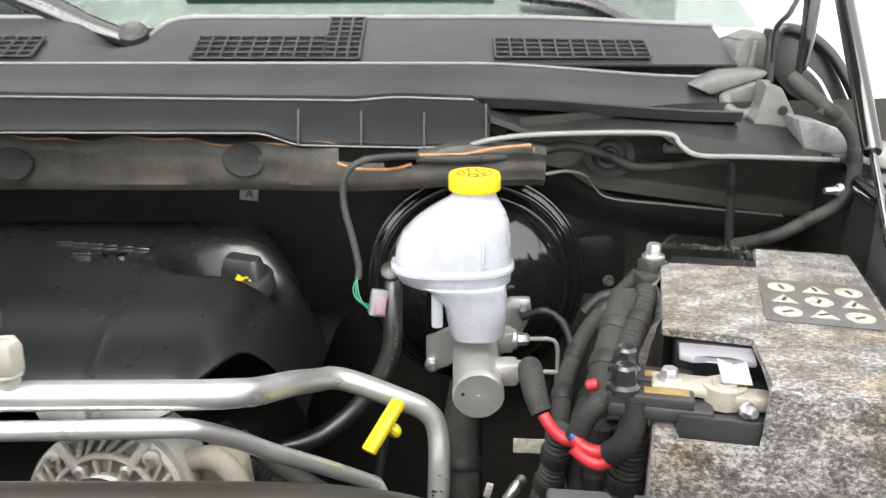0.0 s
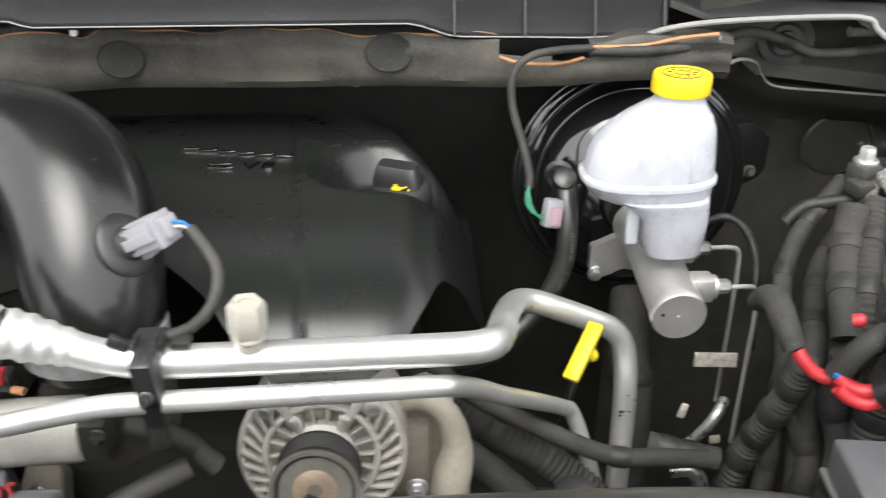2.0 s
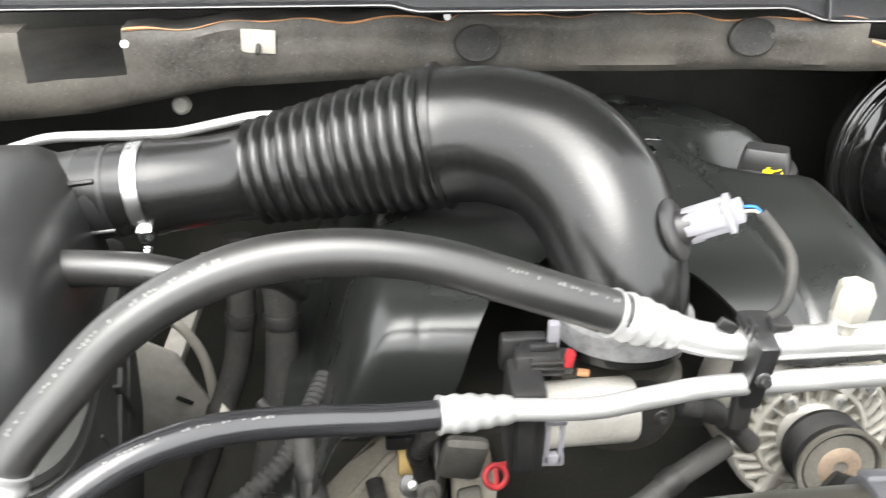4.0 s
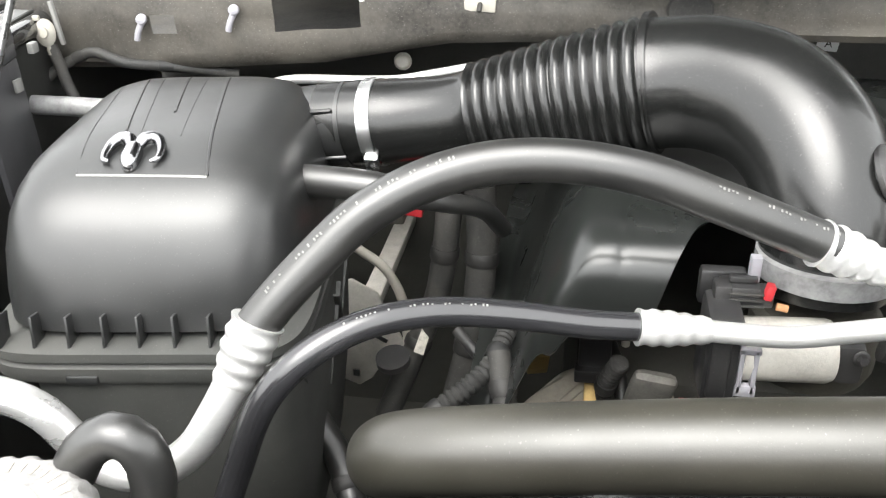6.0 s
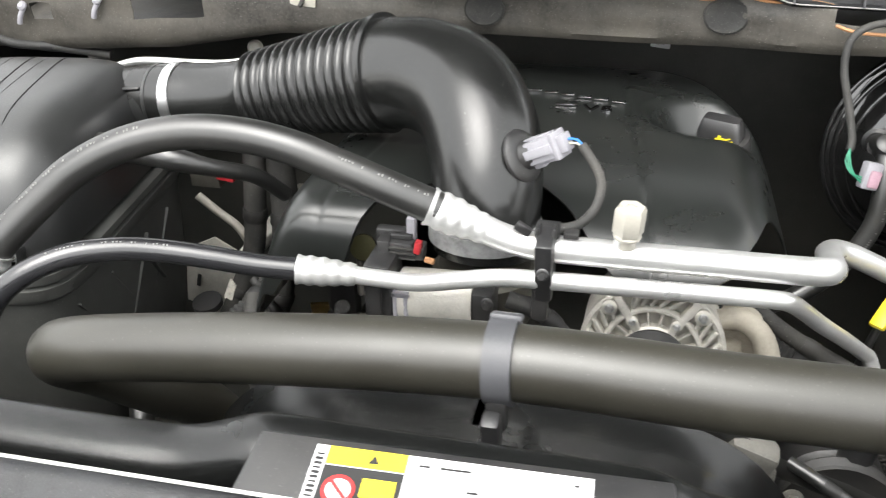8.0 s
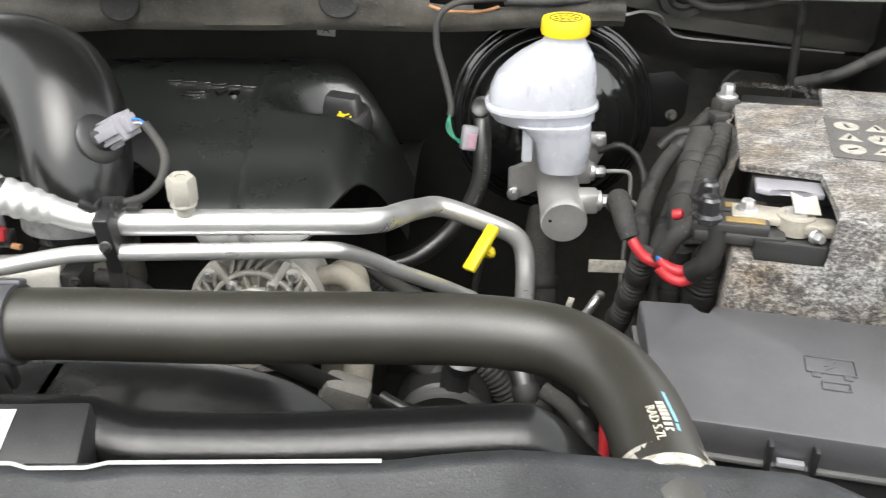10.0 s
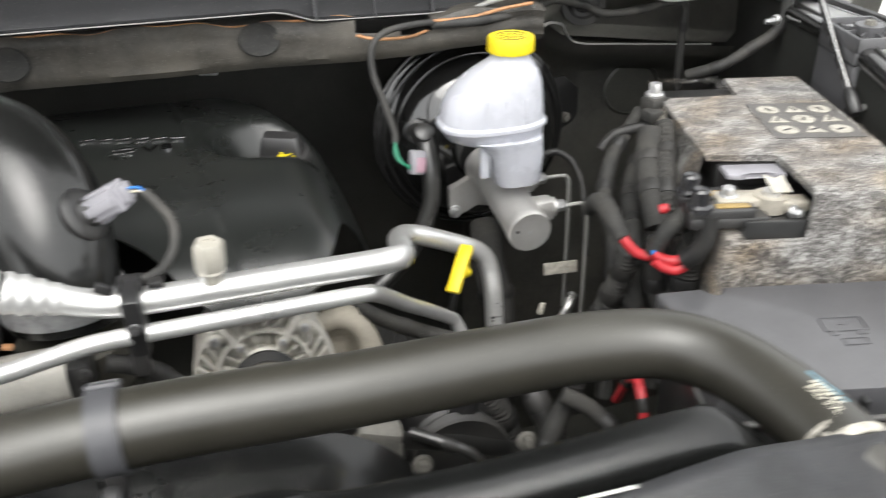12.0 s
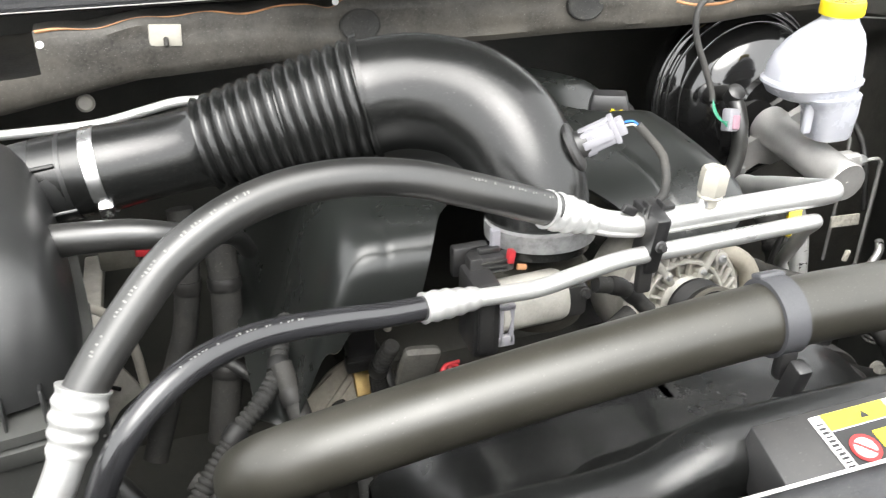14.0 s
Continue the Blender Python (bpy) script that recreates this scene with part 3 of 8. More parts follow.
cowl = solo("trim_cowl", cowl_lip(), COWL_PLASTIC, "weathered dark grey plastic cowl with ribs and vents", "cowl", kind="structure", at=(-0.5, 1.03, 1.3))
for x in (-0.168, -0.095, -0.022, 0.05):
    tri = [(0.0, 0.0), (0.016, 0.001), (0.0, 0.047)]
    part("rib", prism([(-b, c) for b, c in tri], -0.0012, 0.0012, 0, Matrix(((0, 0, 1, x), (1, 0, 0, 1.016), (0, 1, 0, lip_bottom(x) + 0.004), (0, 0, 0, 1)))), COWL_PLASTIC, cowl)

part("lip_edge", sweep([(x, 1.0135 + 0.012 * step01(-0.6, -0.63, x), lip_top(x) + 0.0004, 0.001) for x in np.linspace(-1.2, 0.035, 90)], 6), GREY_TRIM, cowl, "pale worn lip edge")
part("lip_foot", sweep([(x, 1.0028 + 0.012 * step01(-0.6, -0.63, x), lip_bottom(x) + 0.004, 0.0009) for x in np.linspace(-1.2, 0.05, 90)], 6), GREY_TRIM, cowl, "pale worn lip edge")
part("trough_edge", sweep([(x, 1.2045, 1.3735 - 0.018 * step01(0.03, 0.36, x), 0.0022) for x in np.linspace(-1.2, 0.36, 60)], 6), GREY_TRIM, cowl, "pale worn trough edge")
trough = [(1.046, 1.352), (1.055, 1.34), (1.09, 1.333), (1.12, 1.337), (1.15, 1.35), (1.185, 1.36), (1.196, 1.37), (1.206, 1.372)]
part("trough", strip(trough, np.linspace(-1.2, 0.36, 30), lambda x: (0, -0.018 * step01(0.03, 0.36, x))), COWL_PLASTIC, cowl)


def lower_wing():
    """The flat end of the cowl on the driver side."""
    pts = [(0.055, 1.008, 1.333), (0.1, 1.0, 1.318), (0.255, 1.012, 1.316), (0.29, 1.0, 1.294), (0.45, 1.02, 1.285), (0.44, 1.09, 1.312), (0.34, 1.12, 1.326), (0.06, 1.1, 1.335)]
    bm = bmesh.new()
    top = [bm.verts.new(p) for p in pts]
    bm.faces.new(top)
    r = bmesh.ops.extrude_face_region(bm, geom=bm.faces[:])
    bmesh.ops.translate(bm, vec=(0, 0, -0.006), verts=[v for v in r["geom"] if isinstance(v, bmesh.types.BMVert)])
    return bm


part("end_wing", lower_wing(), BLACK_PLASTIC, cowl, "black flat cowl end")
# added wall: blocks the bright yard that showed past the cowl's end
part("gap_wall", box((0.305, 1.225, 1.24), (0.43, 0.008, 0.22), 0.002), BAY_BLACK, cowl, "dark wall added to close the gap below the cowl")
part("edge_strip", sweep(smooth_path([(0.02, 0.998, 1.298, 0.003), (0.06, 0.994, 1.31, 0.003), (0.13, 0.996, 1.3155, 0.003), (0.255, 1.005, 1.3145, 0.003), (0.275, 1.0, 1.302, 0.003), (0.295, 0.994, 1.291, 0.003), (0.36, 1.004, 1.287, 0.003), (0.47, 1.02, 1.28, 0.003)], 0.006), 8), GREY_TRIM, cowl, "grey sealing edge")


def grille_height(x, y):
    t = (y - 1.206) / 0.135
    z = 1.372 + 0.053 * t
    notch = math.exp(-((x + 0.47) / 0.045) ** 2) * step01(0.25, 1.0, t)
    return z - 0.045 * notch - 0.012 * step01(0.1, 0.45, x) * t


part("vent_panel", field(-1.2, 0.4, 1.206, 1.341, 120, 12, grille_height), COWL_PLASTIC, cowl)
part("rim", sweep([(x, 1.343, grille_height(x, 1.341) + 0.001, 0.004) for x in np.linspace(-1.2, 0.4, 90)], 8), GREY_TRIM, cowl, "pale worn upper rim")


def vent(x0, x1, t0, t1, cols, rows):
    """One vent: a black sheet painted for the dark openings and a lattice of bars."""
    def at(x, t, up=0.0):
        y = 1.206 + 0.135 * t
        return (x, y - 0.3 * up, grille_height(x, y) + up)
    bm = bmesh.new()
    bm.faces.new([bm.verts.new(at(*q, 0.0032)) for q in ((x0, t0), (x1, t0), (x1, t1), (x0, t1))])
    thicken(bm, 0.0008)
    back = part("vent_shade", bm, PRINT_SHADE_BLACK, cowl, "black sheet painting the dark of the vent openings")
    bars = []
    for i in range(cols + 1):
        x = x0 + (x1 - x0) * i / cols
        bars.append(sweep([(*at(x, t0, 0.0045), 0.0022), (*at(x, t1, 0.0045), 0.0022)], 6))
    for j in range(rows + 1):
        t = t0 + (t1 - t0) * j / rows
        bars.append(sweep([(*at(x0, t, 0.0045), 0.0012), (*at(x1, t, 0.0045), 0.0012)], 6))
    part("lattice", join(*bars), COWL_PLASTIC, back, "vent lattice bars")


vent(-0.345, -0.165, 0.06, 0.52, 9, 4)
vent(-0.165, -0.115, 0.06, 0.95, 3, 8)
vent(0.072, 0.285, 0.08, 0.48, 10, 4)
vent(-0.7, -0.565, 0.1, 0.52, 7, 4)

bm = bmesh.new()
bm.faces.new([bm.verts.new(q) for q in ((-1.25, 1.36, 1.41), (0.55, 1.36, 1.41), (0.42, 2.1, 1.86), (-1.1, 2.1, 1.86))])
thicken(bm, 0.005)
shield = solo("window_windscreen", bm, GLASS, "greenish windscreen glass above the cowl", "windscreen", kind="structure", at=(-0.35, 1.36, 1.41))
shield.visible_shadow = False
solo("floor_dashboard", box((-0.35, 1.75, 1.33), (1.7, 0.8, 0.08), 0.02), DASH_GREY, "grey dashboard top behind the windscreen", "dashboard", kind="structure")

# plain dark wall, added so the windscreen does not look out on bright sky
solo("wall_cabin", box((-0.35, 2.2, 1.55), (1.9, 0.05, 1.0), 0.02), HOOD_PAD, "plain dark wall added behind the windscreen", "cabin", kind="structure")

# fenders, one side built and the other mirrored about the truck's middle
MIDDLE = -0.40


def rail_x(y):
    return 0.476 + (y - 0.824) * 0.147


def rail_drop(y):
    return 0.2 * max(0.0, 0.824 - y)


def flip(bm, mirrored):
    if mirrored:
        bmesh.ops.transform(bm, matrix=Matrix(((-1, 0, 0, 2 * MIDDLE), (0, 1, 0, 0), (0, 0, 1, 0), (0, 0, 0, 1))), verts=bm.verts[:])
    return bm


def along(profile, ys, thick=0.003):
    """A sheet whose profile of (offset from the rail, z) runs along the rail."""
    bm = bmesh.new()
    rows = []
    for y in ys:
        rows.append([bm.verts.new((rail_x(y) + o if o < 0.03 else 0.485 + o, y, z - rail_drop(y))) for o, z in profile])
    for a, b in zip(rows, rows[1:]):
        for k in range(len(profile) - 1):
            bm.faces.new((a[k], b[k], b[k + 1], a[k + 1]))
    thicken(bm, thick)
    return bm


def bracket(y, mirrored, fender):
    """A ribbed plastic mount with a bolt in its middle."""
    c = V(rail_x(y) + 0.005, y, 1.276 - rail_drop(y))
    m = Matrix.Translation(c) @ pose(0, 0, 0, 10 if y < 0.7 else 2, 0, -9)
    bms = [prism([(-0.038, -0.045), (0.028, -0.045), (0.028, 0.045), (-0.038, 0.045)], -0.03, -0.014, 0.003, m)]
    for a in range(0, 360, 45):
        bms.append(box((0.018 * math.cos(radians(a)), 0.018 * math.sin(radians(a)), -0.007), (0.03, 0.0022, 0.014), 0, (0, 0, a)))
        bmesh.ops.transform(bms[-1], matrix=m, verts=bms[-1].verts[:])
    bms.append(ring(c, m.to_3x3() @ V(0, 0, 1), 0.015, 0.012, 0.0018))
    bms[-1].verts.ensure_lookup_table()
    for q, s in (((-0.005, 0.043, -0.006), (0.066, 0.004, 0.018)), ((-0.005, -0.043, -0.006), (0.066, 0.004, 0.018)), ((0.026, 0, -0.006), (0.004, 0.09, 0.018)), ((-0.036, 0, -0.006), (0.004, 0.09, 0.018))):
        bms.append(box(q, s, 0.001))
        bmesh.ops.transform(bms[-1], matrix=m, verts=bms[-1].verts[:])
    bms.append(prism([(-0.037, -0.045), (0.0, -0.045), (0.0, 0.045), (-0.037, 0.045)], -0.22, -0.03, 0.004, m))
    ob = part("bracket", flip(join(*bms), mirrored), LID_PLASTIC, fender, "ribbed black plastic mounting bracket")
    part("bolt", flip(bolt(c + V(0, 0, -0.012), (0, 0, 1), 0.0075, 0.015, 1.3), mirrored), CAST_DULL, ob, "dull flange bolt")


def fender_side(mirrored):
    name = "wall_fender_passenger" if mirrored else "wall_fender_driver"
    ys = np.linspace(-0.3, 1.33, 44)
    inner = along([(-0.026, 0.4), (-0.026, 1.15), (-0.025, 1.245), (-0.02, 1.262), (-0.008, 1.268)], ys)
    f = solo(name, flip(inner, mirrored), DUSTY_PLASTIC, "black inner fender wall beside the engine bay", "fender", kind="structure", at=(2 * MIDDLE - 0.45 if mirrored else 0.45, 0.5, 0.4))
    part("ledge", flip(along([(-0.014, 1.266), (-0.008, 1.271), (0.0299, 1.2735), (0.031, 1.267), (0.038, 1.267), (0.039, 1.272)], ys), mirrored), SHEEN_PAINT, f, "painted steel ledge, sky sheen put into its pale grey")
    part("outer_panel", flip(along([(0.039, 1.27), (0.043, 1.274), (0.047, 1.272), (0.052, 1.262), (0.057, 1.22), (0.062, 1.1), (0.056, 0.7)], ys), mirrored), FENDER_PAINT, f, "dark charcoal painted fender")
    part("edge_seal", flip(sweep([(0.5285, y, 1.2755 - rail_drop(y), 0.0065) for y in ys], 8), mirrored), BLACK_PLASTIC, f, "black rubber edge seal")
    part("rail", flip(sweep([(rail_x(y) - 0.0185, y, 1.2605 - rail_drop(y), 0.0125) for y in np.linspace(-0.1, 0.98, 50)], 18), mirrored), GLOSS_BLACK, f, "glossy black rolled rail")
    part("gap_seal", flip(sweep([(rail_x(y) - 0.0095, y, 1.272 - rail_drop(y), 0.0026) for y in np.linspace(-0.1, 0.98, 40)], 8), mirrored), LINE_RUBBER, f, "thin black seam")
    # black disc laid on the ledge for the dark of a hole
    part("plate_hole_shade", flip(lathe([(0.006, 0), (0.006, 0.0008), (0, 0.001)], Matrix.Translation((rail_x(0.675) + 0.006, 0.675, 1.2735 - rail_drop(0.675))), 14, (1, 1.6, 1)), mirrored), PRINT_SHADE_BLACK, f, "black disc painting the dark of an oval hole")
    part("outer_step", flip(sweep([(0.5195, y, 1.272 - rail_drop(y), 0.003) for y in ys], 8), mirrored), FENDER_PAINT, f, "folded steel step")
    part("rail_plate", flip(join(box((rail_x(0.75) + 0.008, 0.75, 1.2745 - rail_drop(0.75)), (0.034, 0.02, 0.003), 0.001, (8, 0, -9))), mirrored), PALE_EDGE, f, "pale scuffed plate")
    for y in (0.83, 0.575):
        bracket(y, mirrored, f)
    for y, z in ((0.64, 1.15), (0.5, 1.11)):
        part("bolt", flip(bolt((rail_x(y) - 0.033, y, z), (-1, -0.15, 0.1), 0.008, 0.008, 1.7), mirrored), CAST_DULL, f, "dull bolt in the fender wall")
    return f


fender_side(False)
fender_side(True)

# gas struts of the raised hood
def hood_strut(mirrored):
    foot, top = V(0.428, 0.765, 1.203), V(0.47, 1.072, 1.475)
    way = (top - foot).normalized()
    tip = foot + way * 0.62
    t = thing("gas_strut", (2 * MIDDLE - foot.x if mirrored else foot.x, foot.y, foot.z), "black gas strut with a bright rod holding the hood", "gas strut", "hood struts")
    rod = part("rod", flip(sweep([(*(foot + way * 0.02), 0.0042), (*(foot + way * 0.2), 0.0042)], 14), mirrored), DARK_STEEL, t, "dark polished rod")
    part("cylinder", flip(sweep([(*(foot + way * 0.17), 0.009), (*(foot + way * 0.175), 0.0105), (*(tip - way * 0.01), 0.0105), (*tip, 0.007)], 18), mirrored), GLOSS_BLACK, t)
    part("socket", flip(lathe([(0.006, -0.004), (0.009, 0), (0.009, 0.02), (0.006, 0.03), (0.004, 0.03)], aim(foot - way * 0.004, way), 16), mirrored), BLACK_PLASTIC, t, "black ball socket")
    part("stud", flip(join(bolt(foot + V(0.018, 0, 0.0), (1, 0.1, 0), 0.006, 0.006), sweep([(*(foot + V(-0.005, 0, 0)), 0.004), (*(foot + V(0.035, 0, 0)), 0.004)], 10)), mirrored), ZINC, t, "zinc ball stud")


hood_strut(False)
hood_strut(True)


# the raised hood, standing almost upright behind the bay
def hood_panel(lift, inset, thick):
    """A bowed sheet in the hood's own frame: u across, v from the hinge to the nose."""
    bm = bmesh.new()
    rows = []
    for i in range(25):
        u = -1 + 2 * i / 24
        rows.append([bm.verts.new((MIDDLE + u * (0.8 - inset), inset + (1.2 - 2 * inset) * j / 20, lift + 0.035 * (1 - u * u) - 0.04 * (j / 20) ** 4)) for j in range(21)])
    for a, b in zip(rows, rows[1:]):
        for j in range(20):
            bm.faces.new((a[j], b[j], b[j + 1], a[j + 1]))
    thicken(bm, thick)
    bmesh.ops.transform(bm, matrix=Matrix.Translation((0, 1.25, 1.53)) @ pose(0, 0, 0, 0, 0, 0) @ Matrix.Rotation(radians(180 - 66), 4, "X") @ Matrix.Scale(-1, 4, (0, 0, 1)), verts=bm.verts[:])
    return bm


hood = thing("hood", (MIDDLE, 1.25, 1.53), "raised charcoal hood with a dark insulation pad inside", "hood")
part("skin", hood_panel(0.0, 0.0, 0.004), FENDER_PAINT, hood)
part("insulation_pad", hood_panel(-0.03, 0.16, 0.012), HOOD_PAD, hood, "dark insulation pad")

# fan shroud and the closing panel over the radiator
def shroud_sheet():
    bm = bmesh.new()
    rows = []
    xs = np.concatenate([np.linspace(-0.83, -0.76, 14), np.linspace(-0.74, -0.06, 60), np.linspace(-0.05, 0.03, 18)])
    for x in xs:
        fade = step01(-0.83, -0.75, x) * step01(0.03, -0.045, x)
        drop = -0.05 * (1 - fade) - 0.012 * step01(-0.3, -0.26, x) * (1 - step01(-0.2, -0.03, x)) - 0.003 * step01(-0.2, -0.03, x) - 0.016 * step01(-0.5, -0.56, x)
        back = -0.01 * (1 - fade) - 0.006 * step01(-0.5, -0.6, x)
        prof = [(0.258, 1.1), (0.266, 1.18), (0.27, 1.211), (0.2707, 1.2167), (0.2729, 1.222), (0.2764, 1.2266), (0.281, 1.2301), (0.2863, 1.2323), (0.2912, 1.233), (0.299, 1.2335), (0.304, 1.231), (0.308, 1.226), (0.318, 1.213), (0.332, 1.197), (0.352, 1.175), (0.38, 1.143), (0.42, 1.1), (0.46, 1.05), (0.47, 0.85)]
        rows.append([bm.verts.new((x, y + back, z + drop)) for y, z in prof])
    for a, b in zip(rows, rows[1:]):
        for k in range(len(a) - 1):
            bm.faces.new((a[k], b[k], b[k + 1], a[k + 1]))
    thicken(bm, 0.003)
    return bm


shroud = solo("trim_fan_shroud", shroud_sheet(), SHROUD_PLASTIC, "black plastic fan shroud with a raised label plate", "fan shroud", kind="structure", at=(-0.4, 0.35, 1.05))


def fan_ring():
    """The arched collar of the fan opening, behind the shroud's ridge."""
    bm = bmesh.new()
    rows = []
    for x in np.linspace(-0.66, -0.18, 70):
        d = abs(x + 0.42) / 0.24
        z = 1.104 - 0.022 * d ** 2 - 0.05 * d ** 6
        rows.append([bm.verts.new((x, y, z + dz)) for y, dz in ((0.392, 0.012), (0.42, 0.004), (0.46, 0.0), (0.5, 0.0), (0.506, 0.004), (0.512, 0.0), (0.512, -0.03))])
    for a, b in zip(rows, rows[1:]):
        for k in range(len(a) - 1):
            bm.faces.new((a[k], b[k], b[k + 1], a[k + 1]))
    thicken(bm, 0.003)
    return bm


part("fan_ring", fan_ring(), SHROUD_PLASTIC, shroud, "black fan collar")
plate_m = Matrix.Translation((-0.391, 0.2578, 1.2292)) @ pose(0, 0, 0, 14, 0, 2)
part("plate", prism([(-0.112, -0.026), (0.112, -0.026), (0.107, 0.026), (-0.107, 0.026)], -0.03, 0.006, 0.002, plate_m), BLACK_PLASTIC, shroud, "black plate for the label")


def closing_panel():
    bm = bmesh.new()
    rows = []
    for x in np.linspace(-1.0, 0.19, 64):
        lift = 1 - step01(-0.1, 0.03, x)
        fore, up = -0.0135 * lift, (0.0145 + 0.0216 * (x + 0.4)) * lift
        rise = float(np.interp(x, [-0.12, -0.05, 0.03, 0.06, 0.104, 0.117, 0.179, 0.19], [0.0, 0.0105, 0.0105, 0.006, 0.001, -0.005, -0.038, -0.06]))
        notch = 0.004 if -0.3 < x < -0.26 else 0.0
        prof = [(0.262, 1.205), (0.255, 1.22), (0.248 - notch, 1.2225), (0.243 - notch, 1.2215), (0.238 - notch, 1.216), (0.2, 1.208), (0.1, 1.19), (-0.06, 1.15), (-0.08, 0.7)]
        rows.append([bm.verts.new((x, y + fore * (y > -0.07), z + rise + up * (z > 0.8))) for y, z in prof])
    for a, b in zip(rows, rows[1:]):
        for k in range(len(a) - 1):
            bm.faces.new((a[k], b[k], b[k + 1], a[k + 1]))
    thicken(bm, 0.003)
    return bm


closing = solo("trim_closing_panel", closing_panel(), PANEL_GRAIN, "grained dark grey panel over the radiator", "closing panel", kind="structure", at=(-0.4, 0.1, 1.1))
edge = [(x, (0.234 if -0.3 < x < -0.26 else 0.2375), 1.2385 + 0.0216 * (x + 0.4), 0.0011) for x in np.linspace(-1.0, -0.12, 90)]
part("edge", sweep(edge, 6), PALE_EDGE, closing, "pale worn panel edge")

# the dark depth of the bay
solo("floor_bay", box((MIDDLE, 0.5, 0.42), (2.3, 1.9, 0.04)), BAY_BLACK, "oily black bottom of the engine bay", "engine bay floor", kind="structure")
solo("wall_radiator", box((MIDDLE, 0.2, 0.8), (1.84, 0.05, 0.72), 0.005), BAY_BLACK, "dark radiator behind the closing panel", "radiator", kind="structure")

# ---- engine cover ----
_cy = smooth_path([(0.616, 1.05, 0, 0), (0.62, 1.08, 0, 0), (0.628, 1.11, 0, 0), (0.641, 1.136, 0, 0), (0.66, 1.156, 0, 0), (0.686, 1.171, 0, 0), (0.72, 1.181, 0, 0), (0.77, 1.187, 0, 0), (0.84, 1.19, 0, 0), (0.95, 1.186, 0, 0), (1.1, 1.172, 0, 0), (1.2, 1.15, 0, 0), (1.27, 1.13, 0, 0)], 0.003)
COVER_Y, COVER_Z = [q[0] for q in _cy], [q[1] for q in _cy]


_sh = smooth_path([(0.0, 0.0, 0, 0), (0.015, 0.002, 0, 0), (0.03, 0.008, 0, 0), (0.046, 0.022, 0, 0), (0.06, 0.043, 0, 0), (0.078, 0.082, 0, 0), (0.1, 0.14, 0, 0)], 0.002)
shoulder = curve_of([q[0] for q in _sh], [q[1] for q in _sh])
# the front corner beside the throttle stands steeper
STEEP = smooth_path([(0.621, 1.04, 0, 0), (0.622, 1.09, 0, 0), (0.6235, 1.13, 0, 0), (0.627, 1.158, 0, 0), (0.635, 1.175, 0, 0), (0.65, 1.185, 0, 0), (0.675, 1.19, 0, 0), (0.72, 1.19, 0, 0), (0.8, 1.188, 0, 0)], 0.002)
STEEP_Y, STEEP_Z = [q[0] for q in STEEP], [q[1] for q in STEEP]


def cover_height(x, y):
    z = float(np.interp(y, COVER_Y, COVER_Z))
    if y < 0.8:
        z += (float(np.interp(y, STEEP_Y, STEEP_Z)) - z) * step01(-0.5, -0.555, x)
    s = 0.25 * max(0.0, y - 1.0)
    z -= shoulder(x + 0.245 + s)
    z -= 0.18 * step01(-0.605, -0.715, x) ** 2.2
    # two seams, and the bowl round the filler with its steep rear wall
    z -= 0.003 * math.exp(-((x + 0.335 - 0.12 * (0.95 - y)) / 0.0035) ** 2)
    z -= 0.0015 * math.exp(-((x + 0.607 - 0.1 * (y - 0.64)) / 0.003) ** 2)
    z -= 0.048 * (1 - step01(0.4, 1.0, math.hypot((x + 0.24) / (0.09 if x < -0.24 else 0.075), (y - 0.95) / (0.082 if y > 0.95 else 0.088))))
    return z


cover_front = curve_of([-0.74, -0.7, -0.66, -0.586, -0.578, -0.572, -0.566, -0.56, -0.55, -0.53, -0.49, -0.455, -0.42, -0.38, -0.355, -0.335, -0.32, -0.25, -0.225, -0.205, -0.19, -0.17, -0.145], [0.66, 0.634, 0.623, 0.623, 0.624, 0.627, 0.635, 0.646, 0.668, 0.7, 0.74, 0.75, 0.74, 0.7, 0.665, 0.645, 0.639, 0.64, 0.652, 0.7, 0.76, 0.8, 0.82])


def cover_sheet():
    bm = bmesh.new()
    nx, ny = 170, 120
    rows = []
    for i in range(nx + 1):
        x = -0.735 + 0.59 * i / nx
        y0 = sum(cover_front(x + d) for d in (-0.004, -0.002, 0, 0.002, 0.004)) / 5
        rows.append([bm.verts.new((x, y0 + (1.27 - y0) * (j / ny) ** 2.1, cover_height(x, y0 + (1.27 - y0) * (j / ny) ** 2.1))) for j in range(ny + 1)])
    for p, q in zip(rows, rows[1:]):
        for j in range(ny):
            bm.faces.new((p[j], q[j], q[j + 1], p[j + 1]))
    r = bmesh.ops.extrude_edge_only(bm, edges=[e for e in bm.edges if len(e.link_faces) == 1])
    bmesh.ops.translate(bm, vec=(0, 0.004, -0.004), verts=[v for v in r["geom"] if isinstance(v, bmesh.types.BMVert)])
    return bm


cover = solo("engine_cover", cover_sheet(), COVER_PLASTIC, "large smooth black plastic engine cover with a seam", "engine cover", at=(-0.42, 0.9, 1.05))


def lay(x, y, up=0.001, turn=0.0):
    """A pose on the cover, its z along the slope."""
    e = 0.01
    n = V(cover_height(x - e, y) - cover_height(x + e, y), cover_height(x, y - e) - cover_height(x, y + e), 2 * e).normalized()
    q = n.to_track_quat("Z", "Y").to_matrix().to_4x4()
    return Matrix.Translation((x, y, cover_height(x, y) + up)) @ pose(0, 0, 0, math.degrees(math.atan2(-n.y, n.z)), math.degrees(math.asin(n.x)), 0) @ pose(0, 0, 0, 0, 0, turn)


